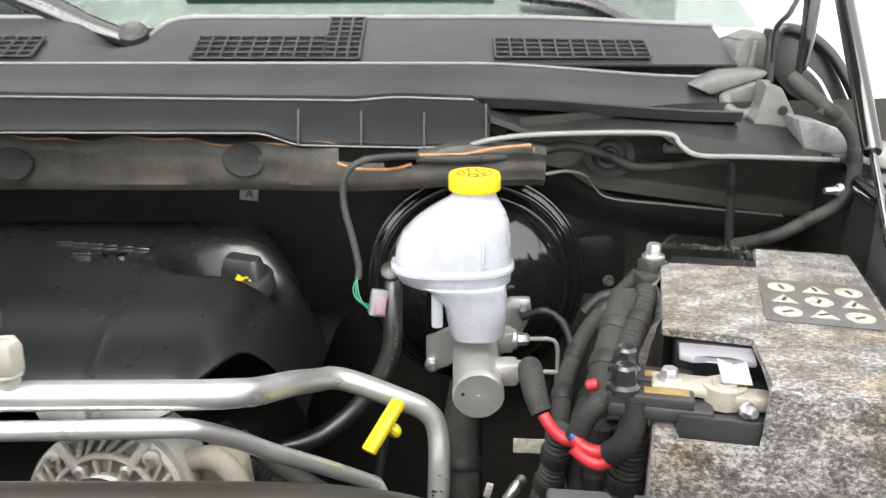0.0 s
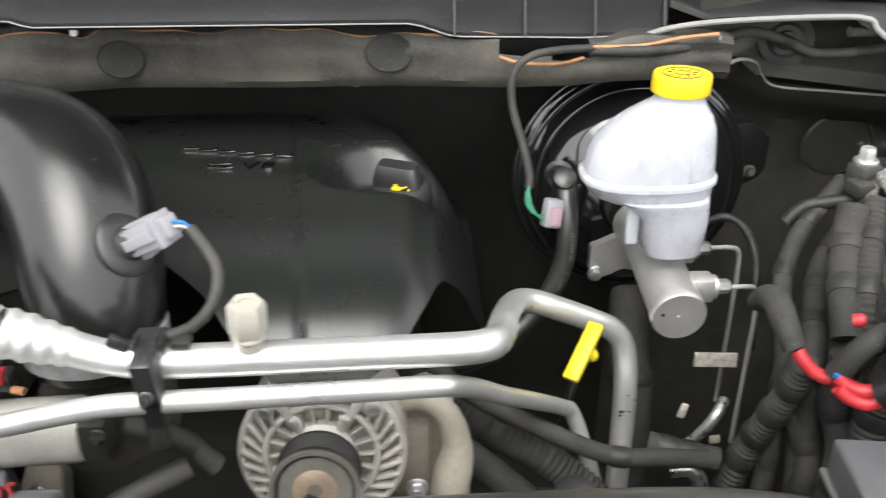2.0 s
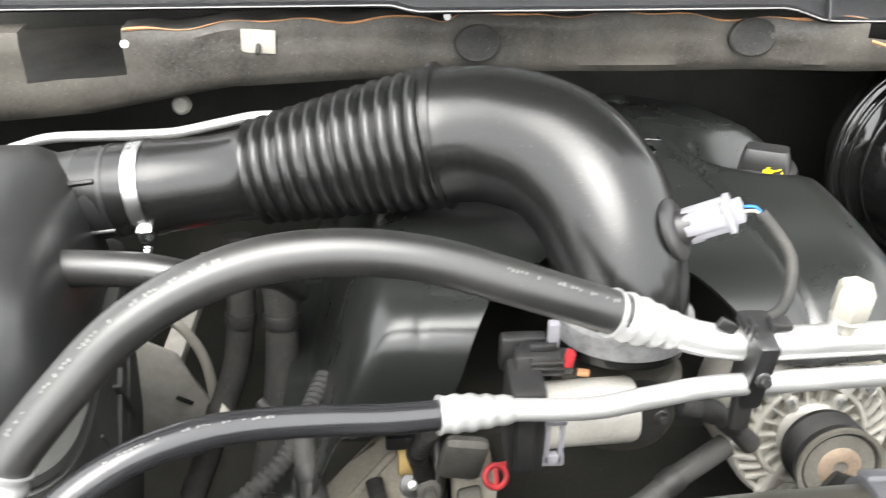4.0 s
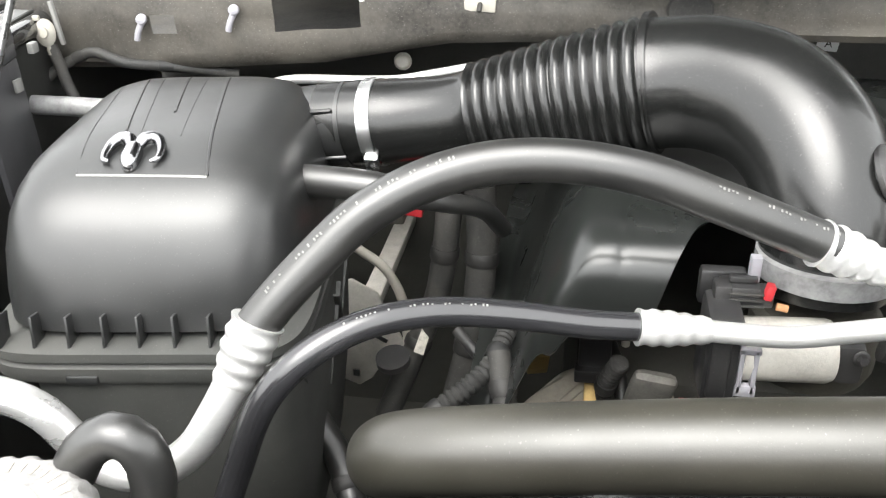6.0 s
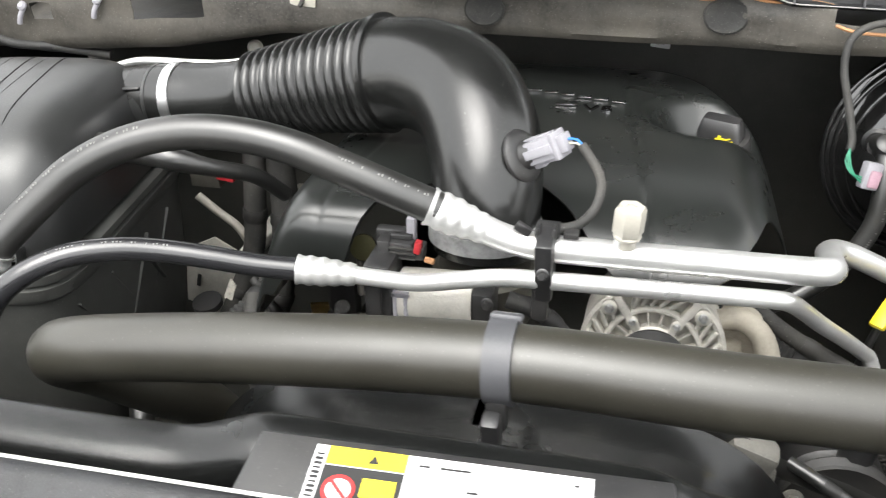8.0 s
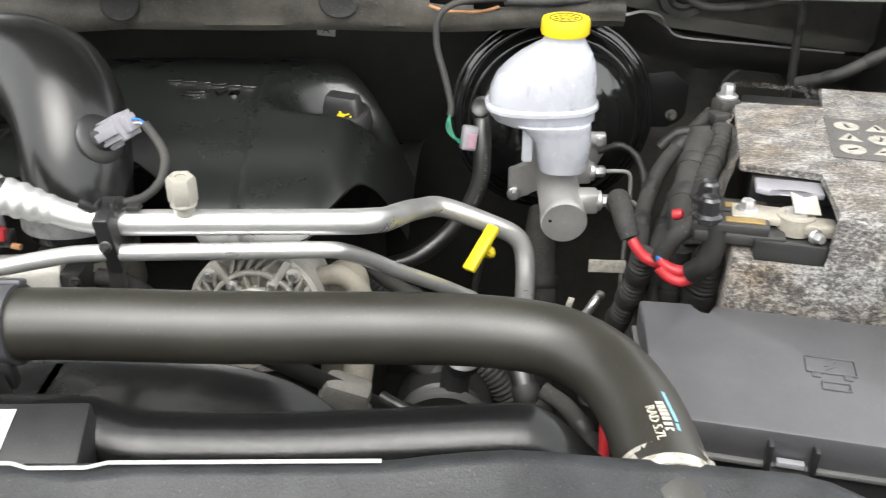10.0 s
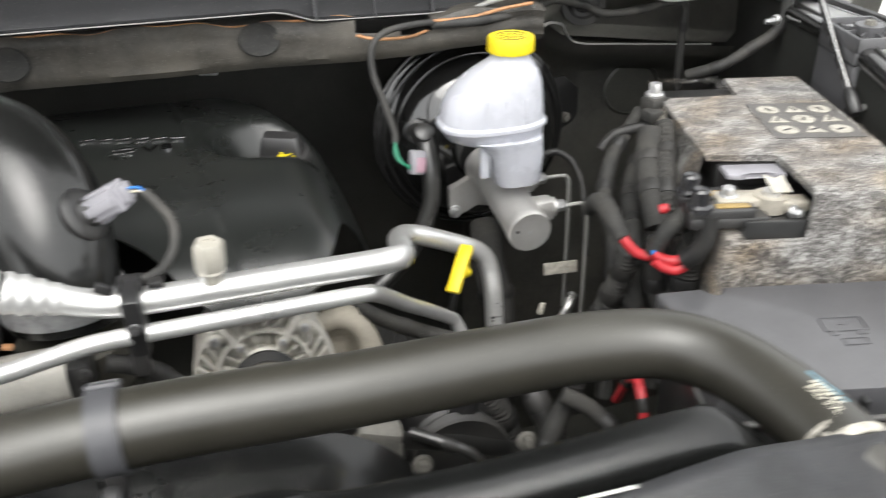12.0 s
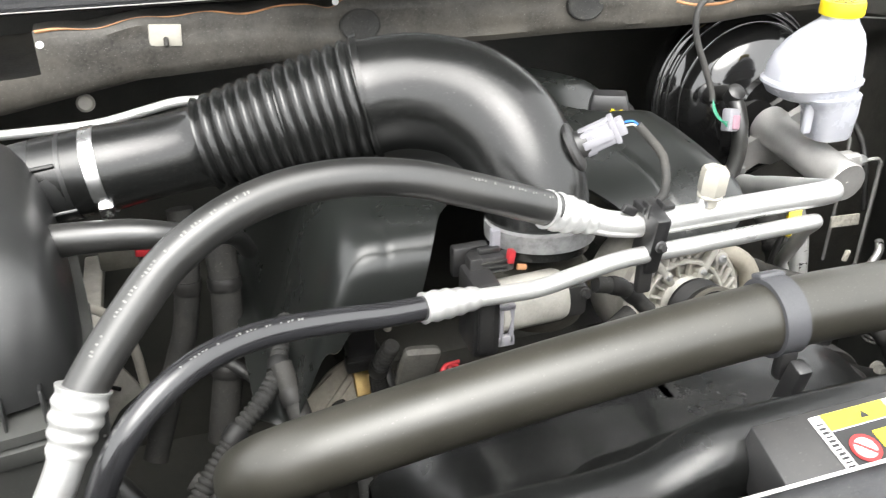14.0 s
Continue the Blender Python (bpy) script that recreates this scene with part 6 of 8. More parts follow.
part("socket", lathe([(0.011, 0), (0.012, 0.02), (0.009, 0.022)], aim((-0.058, 0.935, 1.16), (0, -0.5, 0.6)), 18), BLACK_PLASTIC, plug, "black socket")
vac_hose = solo("vacuum_hose", tube([(-0.055, 0.985, 1.15), (-0.056, 0.945, 1.165), (-0.056, 0.92, 1.155), (-0.056, 0.905, 1.125), (-0.058, 0.9, 1.09), (-0.072, 0.895, 1.055), (-0.1, 0.885, 1.02), (-0.14, 0.87, 0.995), (-0.19, 0.86, 0.985), (-0.24, 0.86, 0.98)], 0.0108, 18), LINE_RUBBER, "black vacuum hose with white print curving to the engine", "hose")
VAC = [(-0.056, 0.92, 1.155), (-0.056, 0.905, 1.125), (-0.058, 0.9, 1.09), (-0.072, 0.895, 1.055)]
print_bars(VAC, 0.0108, vac_hose, 0.1, 0.95, (0.4, -0.9, 0.3), 0.0035)

# dipstick with a yellow handle
dip = thing("dipstick", (-0.06, 0.775, 0.95), "dipstick with a bright yellow handle", "dipstick")
hm = Matrix.Translation((-0.0585, 0.77, 1.065)) @ V(0.023, 0.03, 0.028).normalized().to_track_quat("Z", "Y").to_matrix().to_4x4()
hd = part("handle", prism([(-0.0075, -0.004), (0.0075, -0.004), (0.0075, 0.004), (-0.0075, 0.004)], -0.03, 0.03, 0.0018, hm), YELLOW, dip, "yellow plastic handle")
part("print", join(*[box(hm @ V(0, -0.0043, -0.018 + 0.006 * k), (0.004, 0.001, 0.003), 0, (30, 30, 0)) for k in range(6)]), material("dark_yellow_print", (0.35, 0.26, 0.02), 0.5), hd, "dark print marks")
part("grip", lathe([(0.005, 0), (0.008, 0.003), (0.008, 0.008), (0.004, 0.012)], aim((-0.052, 0.778, 1.05), (0.3, 0.5, 0.4)), 16), YELLOW, dip)
part("tube", tube([(-0.058, 0.778, 1.05), (-0.066, 0.785, 1.0), (-0.08, 0.79, 0.9)], 0.0042, 10), LINE_RUBBER, dip)

# ---- battery in its felt jacket ----
TURN_B = -13.0
BM = Matrix.Translation((0.262, 0.575, 1.205)) @ pose(0, 0, 0, 0, 0, TURN_B)


def bat(u, v, w=0.0):
    """u across the front, v to the back, w up, in the battery's own frame."""
    return BM @ V(u, v, w)


battery = thing("battery", bat(0, 0.17, -0.2), "battery wrapped in a grey felt jacket cut open round one post", "battery")


def frame_prism(outline, z0, z1, bevel=0.004):
    return prism(outline, z0, z1, bevel, BM, 2)


HALF = 0.0985
top_outline = [(-0.022, 0.0), (HALF, 0.0), (HALF, 0.345), (0.0, 0.345), (0.0, 0.275), (-HALF, 0.275), (-HALF, 0.092), (-0.022, 0.092)]
part("jacket_top", frame_prism(top_outline, -0.007, 0.0, 0.003), FELT, battery, "grey felt top with a cut-out")
front_outline = [(-HALF, -0.2), (HALF, -0.2), (HALF, -0.001), (-0.022, -0.001), (-0.022, -0.05), (-HALF, -0.05)]
fm = BM @ Matrix(((1, 0, 0, 0), (0, 0, 1, -0.006), (0, 1, 0, 0), (0, 0, 0, 1)))
part("jacket_front", prism(front_outline, 0, 0.008, 0.003, fm), FELT, battery, "grey felt front flap")
part("jacket_side", frame_prism([(HALF - 0.006, 0.0), (HALF + 0.001, 0.0), (HALF + 0.001, 0.345), (HALF - 0.006, 0.345)], -0.2, -0.002, 0.002), FELT, battery, "grey felt side")
wrap = []
for k, z in enumerate((-0.2, -0.14, -0.09, -0.045, -0.012, -0.004)):
    bulge = (0.02, 0.026, 0.022, 0.014, 0.004, 0.0)[k]
    row_out = [bat(-HALF - bulge + 0.006 * math.sin(9 * s + k), 0.085 + 0.19 * s, z + (0.006 * math.sin(14 * s) if k > 3 else 0)) for s in np.linspace(0, 1, 26)]
    wrap.append(row_out)
bm = bmesh.new()
grid = [[bm.verts.new(q) for q in r] for r in wrap]
for a, b in zip(grid, grid[1:]):
    for i in range(len(a) - 1):
        bm.faces.new((a[i], a[i + 1], b[i + 1], b[i]))
thicken(bm, 0.006)
part("jacket_fold", bm, FELT, battery, "crumpled felt side fold")
part("case", frame_prism([(-HALF + 0.012, 0.004), (HALF - 0.01, 0.004), (HALF - 0.01, 0.335), (-HALF + 0.012, 0.335)], -0.2, -0.034, 0.004), BLACK_PLASTIC, battery, "black battery case")
part("case_step", frame_prism([(-HALF + 0.012, 0.09), (HALF - 0.012, 0.09), (HALF - 0.012, 0.33), (-HALF + 0.012, 0.33)], -0.04, -0.009, 0.003), BLACK_PLASTIC, battery, "black case lid")
part("handle_bar", frame_prism([(-0.084, 0.064), (-0.072, 0.06), (-0.062, 0.067), (-0.042, 0.068), (-0.034, 0.061), (-0.023, 0.062), (-0.023, 0.09), (-0.084, 0.09)], -0.015, -0.009, 0.002), GREY_PLUG, battery, "pale carrying handle")
part("jacket_edge", frame_prism([(-HALF - 0.004, -0.004), (-HALF + 0.016, -0.004), (-HALF + 0.012, 0.085), (-HALF - 0.006, 0.085)], -0.2, -0.045, 0.004), FELT, battery, "grey felt corner")


def fuzz():
    """Loose fibres that stand off the felt, thickest along its edges."""
    rnd = random.Random(11)
    bm = bmesh.new()
    for k in range(3600):
        pick = rnd.random()
        if pick < 0.45:
            u, v, w, n = rnd.uniform(-0.022, HALF), rnd.uniform(0.0, 0.34), 0.0, V(0, 0, 1)
        elif pick < 0.7:
            u, v, w, n = rnd.uniform(-0.022, HALF), -0.006, rnd.uniform(-0.12, 0.0), V(0, -1, 0)
        elif pick < 0.86:
            u, v, w, n = HALF + 0.001, rnd.uniform(0.0, 0.34), rnd.uniform(-0.03, 0.0), V(1, 0, 0.3)
        else:
            u, v, w, n = rnd.uniform(-HALF, 0.0), rnd.choice((0.275, 0.092, 0.345)), rnd.uniform(-0.006, 0.0), V(0, 1, 0.5)
        at = V(u, v, w)
        way = (n * rnd.uniform(0.05, 0.7) + V(rnd.gauss(0, 1), rnd.gauss(0, 1), rnd.gauss(0, 0.4))).normalized() * rnd.uniform(0.002, 0.0055)
        bend = V(rnd.gauss(0, 1), rnd.gauss(0, 1), rnd.gauss(0, 1)) * 0.0016
        side = way.cross(V(rnd.gauss(0, 1), rnd.gauss(0, 1), rnd.gauss(0, 1))).normalized() * 0.00022
        pts = [at - side, at + side, at + way * 0.5 + bend + side * 0.8, at + way * 0.5 + bend - side * 0.8, at + way + side * 0.3, at + way - side * 0.3]
        vs = [bm.verts.new(BM @ p) for p in pts]
        bm.faces.new((vs[0], vs[1], vs[2], vs[3]))
        bm.faces.new((vs[3], vs[2], vs[4], vs[5]))
    return bm


tagged(part("fibre_fuzz", fuzz(), FELT, battery), "loose pale fibres standing off the felt", kind="stuff")
# the post with its lead clamp
post = bat(-0.05, 0.03, -0.03)
part("post", lathe([(0.011, -0.01), (0.0095, 0.018), (0, 0.018)], Matrix.Translation(post), 24), CLEAN_CAST, battery, "lead post")
cl = part("terminal_clamp", join(ring(post + V(0, 0, 0.006), (0, 0, 1), 0.0105, 0.016, 0.006), box(bat(-0.03, 0.024, -0.024), (0.028, 0.02, 0.012), 0.003, (0, 0, TURN_B)), box(bat(-0.083, 0.034, -0.022), (0.045, 0.026, 0.008), 0.002, (0, 0, TURN_B))), LEAD, battery, "cast lead terminal clamp")
part("clamp_bolt", bolt(bat(-0.035, 0.01, -0.026), (0.3, -1, 0.15), 0.0046, 0.007), ZINC, cl)
tabm = BM @ Matrix.Translation((-0.045, 0.034, -0.008)) @ pose(0, 0, 0, 25, 12, 20)
part("paper_tab", prism([(-0.012, -0.012), (0.014, -0.01), (0.016, 0.013), (0.002, 0.008), (-0.01, 0.013)], 0, 0.0012, 0, tabm), WHITE_CAP, battery, "torn white tab")
fuse = part("fuse_carrier", box(bat(-0.098, 0.032, -0.034), (0.08, 0.058, 0.012), 0.003, (0, 0, TURN_B)), BLACK_PLASTIC, battery, "black terminal fuse carrier")
for v in (0.02, 0.05):
    part("fuse_bed", box(bat(-0.106, v - 0.003, -0.026), (0.066, 0.026, 0.012), 0.002, (0, 0, TURN_B)), BLACK_PLASTIC, fuse)
for v in (0.02, 0.05):
    part("fuse_strip", box(bat(-0.094, v - 0.006, -0.0195), (0.034, 0.009, 0.0015), 0.0004, (0, 0, TURN_B)), BRASS, fuse, "tarnished fuse strip")
    part("nut_cap", lathe([(0.014, 0), (0.014, 0.005), (0.0105, 0.0075), (0.0095, 0.02), (0.007, 0.0225), (0.0045, 0.0215), (0, 0.022)], Matrix.Translation(bat(-0.127, v - 0.006 + 0.15 * (v - 0.02), -0.022)), 8), SLIM_RUBBER, fuse, "dirty black nut cap")
part("stud_nut", bolt(bat(-0.092, 0.036, -0.02), (0, 0, 1), 0.007, 0.007), ZINC, fuse)
part("black_tray", join(frame_prism([(-0.085, -0.001), (-0.023, -0.001), (-0.023, 0.05), (-0.085, 0.05)], -0.05, -0.044, 0.001), prism([(-0.085, -0.048), (-0.023, -0.048), (-0.023, -0.03), (-0.085, -0.03)], 0.004, 0.008, 0.001, fm)), BOX_PLASTIC, battery, "black case front in the cut-out")
# far post bolt
fp = part("rear_clamp", join(box(bat(-HALF - 0.008, 0.272, -0.006), (0.026, 0.024, 0.02), 0.004, (0, 0, 20)), box(bat(-HALF - 0.014, 0.255, -0.014), (0.02, 0.022, 0.014), 0.003, (0, 0, 10))), LOOM, battery, "dusty rear terminal clamp")
part("rear_bolt", bolt(bat(-HALF - 0.008, 0.275, 0.004), (0, 0, 1), 0.008, 0.01), ZINC, fp)
# warning sticker with symbols
sm = BM @ Matrix.Translation((0.042, 0.185, 0.0006)) @ pose(0, 0, 0, 0, 0, -2)
sticker = part("sticker", prism([(-0.05, -0.055), (0.05, -0.055), (0.05, 0.055), (-0.05, 0.055)], 0, 0.0006, 0, sm), STICKER, battery, "dark warning sticker")
for r in range(3):
    for c in range(3):
        q = sm @ Matrix.Translation((-0.03 + 0.03 * c, -0.032 + 0.032 * r, 0.0008))
        if (r + c) % 2:
            b = prism([(-0.012, -0.009), (0.012, -0.009), (0, 0.012)], 0, 0.0005, 0, q)
        else:
            b = lathe([(0.0125, 0), (0.0125, 0.0005), (0, 0.0005)], q, 20)
        sign = part("symbol", b, FADED_WHITE, sticker, "faded white warning symbol")
        part("symbol_mark", prism([(-0.005, -0.0015), (0.005, -0.0015), (0.005, 0.0015), (-0.005, 0.0015)], 0.0005, 0.0009, 0, q @ pose(0, 0, 0, 0, 0, 30 + 40 * r)), PRINT_SHADE_BLACK, sign)

# ---- fuse box ----
fbox = thing("fuse_box", (0.21, 0.47, 0.914), "black grained fuse box with a flat lid and snap clips", "fuse box")
LIDZ = 1.114
lid_pts = [(0.078, 0.572), (0.124, 0.566), (0.126, 0.55), (0.137, 0.547), (0.141, 0.563), (0.364, 0.514), (0.331, 0.372), (0.062, 0.43), (0.074, 0.5)]


def tilt_lid(bm):
    """The fuse box top rises towards the back."""
    for v in bm.verts:
        if v.co.z > LIDZ - 0.1:
            v.co.z += 0.08 * max(0.0, (v.co.y - 0.43) + 0.21 * (v.co.x - 0.06))
    return bm


fl = part("lid", tilt_lid(prism(lid_pts, LIDZ - 0.03, LIDZ, 0.003)), LID_PLASTIC, fbox, "flat black grained lid")
part("lid_rim", tilt_lid(prism([(x + (0.003 if x > 0.2 else -0.003), y + (0.003 if y > 0.5 else -0.003)) for x, y in lid_pts], LIDZ - 0.034, LIDZ - 0.03, 0.001)), LID_RIM, fbox, "worn lid rim")
part("body", tilt_lid(prism([(0.085, 0.56), (0.358, 0.508), (0.326, 0.377), (0.068, 0.433)], LIDZ - 0.2, LIDZ - 0.034, 0.004)), BOX_PLASTIC, fbox)
way = V(0.331 - 0.062, 0.372 - 0.43, 0).normalized()
nrm = V(way.y, -way.x, 0)
turn = math.degrees(math.atan2(way.y, way.x))
for s in (0.09, 0.195):
    c = V(0.062, 0.43, LIDZ - 0.022) + way * s + nrm * 0.004
    cl = part("clip", join(box(c, (0.004, 0.01, 0.03), 0.001, (0, 0, turn)), box(c + way * 0.032, (0.004, 0.01, 0.03), 0.001, (0, 0, turn)), box(c + way * 0.016 + V(0, 0, -0.012), (0.036, 0.01, 0.006), 0.001, (0, 0, turn))), BOX_PLASTIC, fbox, "black snap clip")
    part("catch", box(c + way * 0.016 + V(0, 0, -0.003), (0.02, 0.006, 0.005), 0.001, (0, 0, turn)), GREY_PLUG, cl, "grey catch")
c = V(0.062, 0.43, LIDZ - 0.07) + way * 0.235 + nrm * 0.003
part("side_latch", join(box(c, (0.04, 0.006, 0.004), 0.001, (0, 0, turn)), box(c + V(0, 0, -0.022), (0.04, 0.006, 0.004), 0.001, (0, 0, turn)), box(c - way * 0.018 + V(0, 0, -0.011), (0.004, 0.006, 0.024), 0.001, (0, 0, turn)), box(c + way * 0.018 + V(0, 0, -0.011), (0.004, 0.006, 0.024), 0.001, (0, 0, turn))), BOX_PLASTIC, fbox)
em = Matrix.Translation((0.214, 0.472, LIDZ + 0.0003)) @ Matrix.Scale(0.86, 4) @ pose(0, 0, 0, 0, 0, turn)
lines = [((-0.022, 0.0), (0.044, 0.0016)), ((-0.022 + 0.022, 0.022), (0.044, 0.0016)), ((-0.022, 0.011), (0.0016, 0.022)), ((0.022, 0.011), (0.0016, 0.022)), ((-0.014, -0.004), (0.008, 0.006)), ((0.014, -0.004), (0.008, 0.006)), ((0.002, -0.012), (0.024, 0.0016)), ((0.002, -0.022), (0.024, 0.0016)), ((-0.01, -0.017), (0.0016, 0.011)), ((0.014, -0.017), (0.0016, 0.011))]
mk = [box((0.0 if i == 0 else p[0], p[1], 0), (*s, 0.0026), 0.0006) for i, (p, s) in enumerate(lines)]
bolt_sign = prism([(-0.002, 0.018), (0.006, 0.018), (0.001, 0.012), (0.006, 0.012), (-0.005, 0.004), (-0.001, 0.01), (-0.006, 0.01)], -0.0005, 0.0005)
mk.append(bolt_sign)
for b in mk:
    bmesh.ops.transform(b, matrix=em, verts=b.verts[:])
part("lid_emblem", tilt_lid(join(*mk)), LID_PLASTIC, fl, "moulded battery and book symbols")

# ---- looms, leads and small parts ----
red = thing("positive_cable", (0.11, 0.66, 1.05), "battery cables in black loom with red sleeves", "cable")
part("loom", tube([(0.078, 0.73, 1.14, 0.0085), (0.0775, 0.712, 1.156, 0.0105), (0.0765, 0.69, 1.163, 0.011), (0.079, 0.672, 1.151, 0.0105), (0.084, 0.662, 1.139, 0.0095)], segs=16), DUSTY_DARK, red, "dusty loom end")
part("sleeve", tube([(0.085, 0.66, 1.138), (0.09, 0.654, 1.131), (0.097, 0.65, 1.124), (0.107, 0.645, 1.121), (0.114, 0.64, 1.126)], 0.0055, 14), RED, red, "red cable sleeve")
part("sleeve", tube([(0.108, 0.636, 1.13), (0.115, 0.631, 1.124), (0.127, 0.626, 1.122), (0.136, 0.621, 1.128)], 0.006, 14), RED, red, "red cable sleeve")
part("sleeve", tube([(0.107, 0.63, 1.124), (0.115, 0.626, 1.117), (0.127, 0.621, 1.114), (0.137, 0.618, 1.121)], 0.0055, 14), RED, red, "red cable sleeve")
part("tape", tube([(0.135, 0.62, 1.125), (0.144, 0.612, 1.138), (0.149, 0.61, 1.155), (0.15, 0.612, 1.178)], 0.0105, 14), DARK_LOOM, red, "black taped cable")
part("tape", tube([(0.11, 0.642, 1.127), (0.115, 0.638, 1.142), (0.122, 0.635, 1.157), (0.139, 0.636, 1.17)], 0.009, 14), DUSTY_DARK, red, "dusty taped cable")
part("tag", box((0.108, 0.636, 1.132), (0.007, 0.008, 0.005), 0.001), BLUE, red, "blue tape end")
part("boot", lathe([(0.005, 0), (0.0055, 0.006), (0.0035, 0.009)], aim((0.121, 0.655, 1.168), (0.7, -0.4, 0.3)), 12), RED, red, "red boot")


def loom(points, r, mat, label, ribbed=True, category="wiring loom", name="wiring_loom"):
    wrapped(name, points, r, mat, label, category, "looms of the bay", ribbed, (0.12, 0.3, 0.46, 0.63, 0.82))


loom([(0.102, 0.675, 1.115), (0.1, 0.69, 1.07), (0.09, 0.715, 1.0), (0.082, 0.72, 0.96), (0.07, 0.73, 0.88)], 0.0125, LOOM, "dusty black corrugated loom running down beside the battery")
loom([(0.21, 0.88, 1.185), (0.166, 0.85, 1.152), (0.145, 0.825, 1.138), (0.13, 0.8, 1.121), (0.117, 0.765, 1.112), (0.112, 0.74, 1.108), (0.108, 0.72, 1.08), (0.106, 0.71, 1.0), (0.1, 0.7, 0.9)], 0.0092, DUSTY_DARK, "thick dusty loom along the battery side", False)
loom([(0.215, 0.85, 1.165), (0.178, 0.82, 1.129), (0.158, 0.785, 1.115), (0.143, 0.75, 1.106), (0.13, 0.72, 1.095), (0.126, 0.7, 1.05), (0.13, 0.69, 0.95)], 0.0125, DUSTY_DARK, "thick dusty loom along the battery side", False)
loom([(0.23, 0.87, 1.19), (0.215, 0.855, 1.178), (0.19, 0.858, 1.172), (0.165, 0.862, 1.165), (0.15, 0.86, 1.15)], 0.006, DARK_LOOM, "black lead from the rear battery clamp", False, "lead", "battery_lead")
loom([(0.09, 0.93, 1.115), (0.115, 0.925, 1.125), (0.135, 0.918, 1.115), (0.145, 0.9, 1.09), (0.142, 0.88, 1.06), (0.14, 0.86, 1.0)], 0.0042, DARK_LOOM, "thin taped lead behind the brake tank", False, "lead", "sensor_lead")
loom([(-0.03, 0.985, 1.289), (0.03, 0.978, 1.29), (0.1, 1.0, 1.292), (0.15, 1.03, 1.295), (0.2, 1.045, 1.28), (0.235, 1.045, 1.266), (0.29, 1.045, 1.268), (0.335, 1.044, 1.275), (0.352, 1.044, 1.268), (0.356, 1.05, 1.24), (0.362, 1.06, 1.19), (0.37, 1.07, 1.13)], 0.0058, LOOM, "dusty grey taped loom across the firewall", False)
loom([(0.36, 1.03, 1.17), (0.395, 1.0, 1.19), (0.43, 0.99, 1.213), (0.462, 0.985, 1.236), (0.474, 0.985, 1.265), (0.472, 0.99, 1.306), (0.458, 0.995, 1.328), (0.44, 1.0, 1.344), (0.41, 1.04, 1.375)], 0.0082, LOOM, "dusty loom rising to the fender corner", False)
solo("white_wire_tag", box((0.1, 0.85, 0.995), (0.045, 0.004, 0.016), 0.001, (-10, 0, -4)), FADED_WHITE, "white paper tag on a wire beside the booster", "tag")
tag_a = solo("flange_tag", box((-0.305, 1.334, 1.158), (0.03, 0.004, 0.022), 0.002, (0, 6, 0)), LABEL_WHITE, "small white clip tag on the firewall", "tag")

# bolts, clips and pins on the flange
def flange_clip(x, z, w):
    y = flange_y(x)
    t = thing("flange_clip", (x, y - 0.002, z), "pale square clip with a stud on the firewall flange", "clip")
    part("plate", box((x, y - 0.003, z), (w, 0.004, w * 0.7), 0.0015, (0, 4, 0)), WHITE_CAP, t)
    part("stud", lathe([(0.003, 0), (0.003, 0.012), (0.002, 0.014)], aim((x, y - 0.004, z - 0.004), (0, -0.9, -0.4)), 10), DARK_LOOM, t)


flange_clip(-0.765, 1.281, 0.036)
for x, y, z in ((-1.155, 0.985, 1.262), (-1.045, 0.995, 1.272)):
    pin = thing("push_pin", (x, y, z), "pale plastic push pin hanging from the flange", "push pin", "push pins")
    part("head", lathe([(0.004, 0), (0.0065, 0.002), (0.0065, 0.005), (0.0035, 0.008)], aim((x, y, z), (0, -0.8, 0.6)), 14), GREY_PLUG, pin)
    part("shank", tube([(x, y, z), (x - 0.006, y - 0.004, z - 0.012), (x - 0.009, y - 0.004, z - 0.022)], 0.0036, 10), GREY_PLUG, pin)
solo("bright_pin", lathe([(0.004, 0), (0.004, 0.003), (0, 0.004)], aim((-0.566, 1.03, 1.304), (0, -1, 0.2)), 12), LABEL_WHITE, "tiny white pin head under the cowl", "pin")
solo("bright_pin", lathe([(0.004, 0), (0.004, 0.003), (0, 0.004)], aim((-0.895, 1.0, 1.288), (0, -1, 0.2)), 12), LABEL_WHITE, "tiny white pin head under the cowl", "pin")
solo("round_stud", lathe([(0.011, 0), (0.011, 0.006), (0.008, 0.009), (0, 0.009)], aim((-0.87, 1.09, 1.19), (0, -1, 0.3)), 18), WHITE_CAP, "pale round stud on the firewall", "stud")

# coolant bottle at the front corner
cool = thing("coolant_bottle", (-0.905, 0.3, 0.95), "coolant bottle with a large pale ribbed cap", "coolant bottle")
part("body", loft([oval(-0.92, 0.28, z, hx, hy, 4, 40) for z, hx, hy in ((0.95, 0.09, 0.08), (1.1, 0.095, 0.085), (1.15, 0.08, 0.07), (1.165, 0.045, 0.045))]), BLACK_PLASTIC, cool)
capbm = bmesh.new()
loops = []
for z, s in ((1.155, 1.0), (1.158, 1.03), (1.178, 1.03), (1.186, 0.97), (1.189, 0.9)):
    loops.append([capbm.verts.new((-0.925 + (0.054 + (0.0022 if k % 4 < 2 else 0)) * s * math.cos(2 * math.pi * k / 96), 0.302 + (0.054 + (0.0022 if k % 4 < 2 else 0)) * s * math.sin(2 * math.pi * k / 96), z)) for k in range(96)])
for a, b in zip(loops, loops[1:]):
    for k in range(96):
        capbm.faces.new((a[k], a[(k + 1) % 96], b[(k + 1) % 96], b[k]))
capbm.faces.new(loops[0][::-1])
capbm.faces.new(loops[-1])
cc = part("cap", capbm, CAP_GREY, cool, "grey ribbed pressure cap")
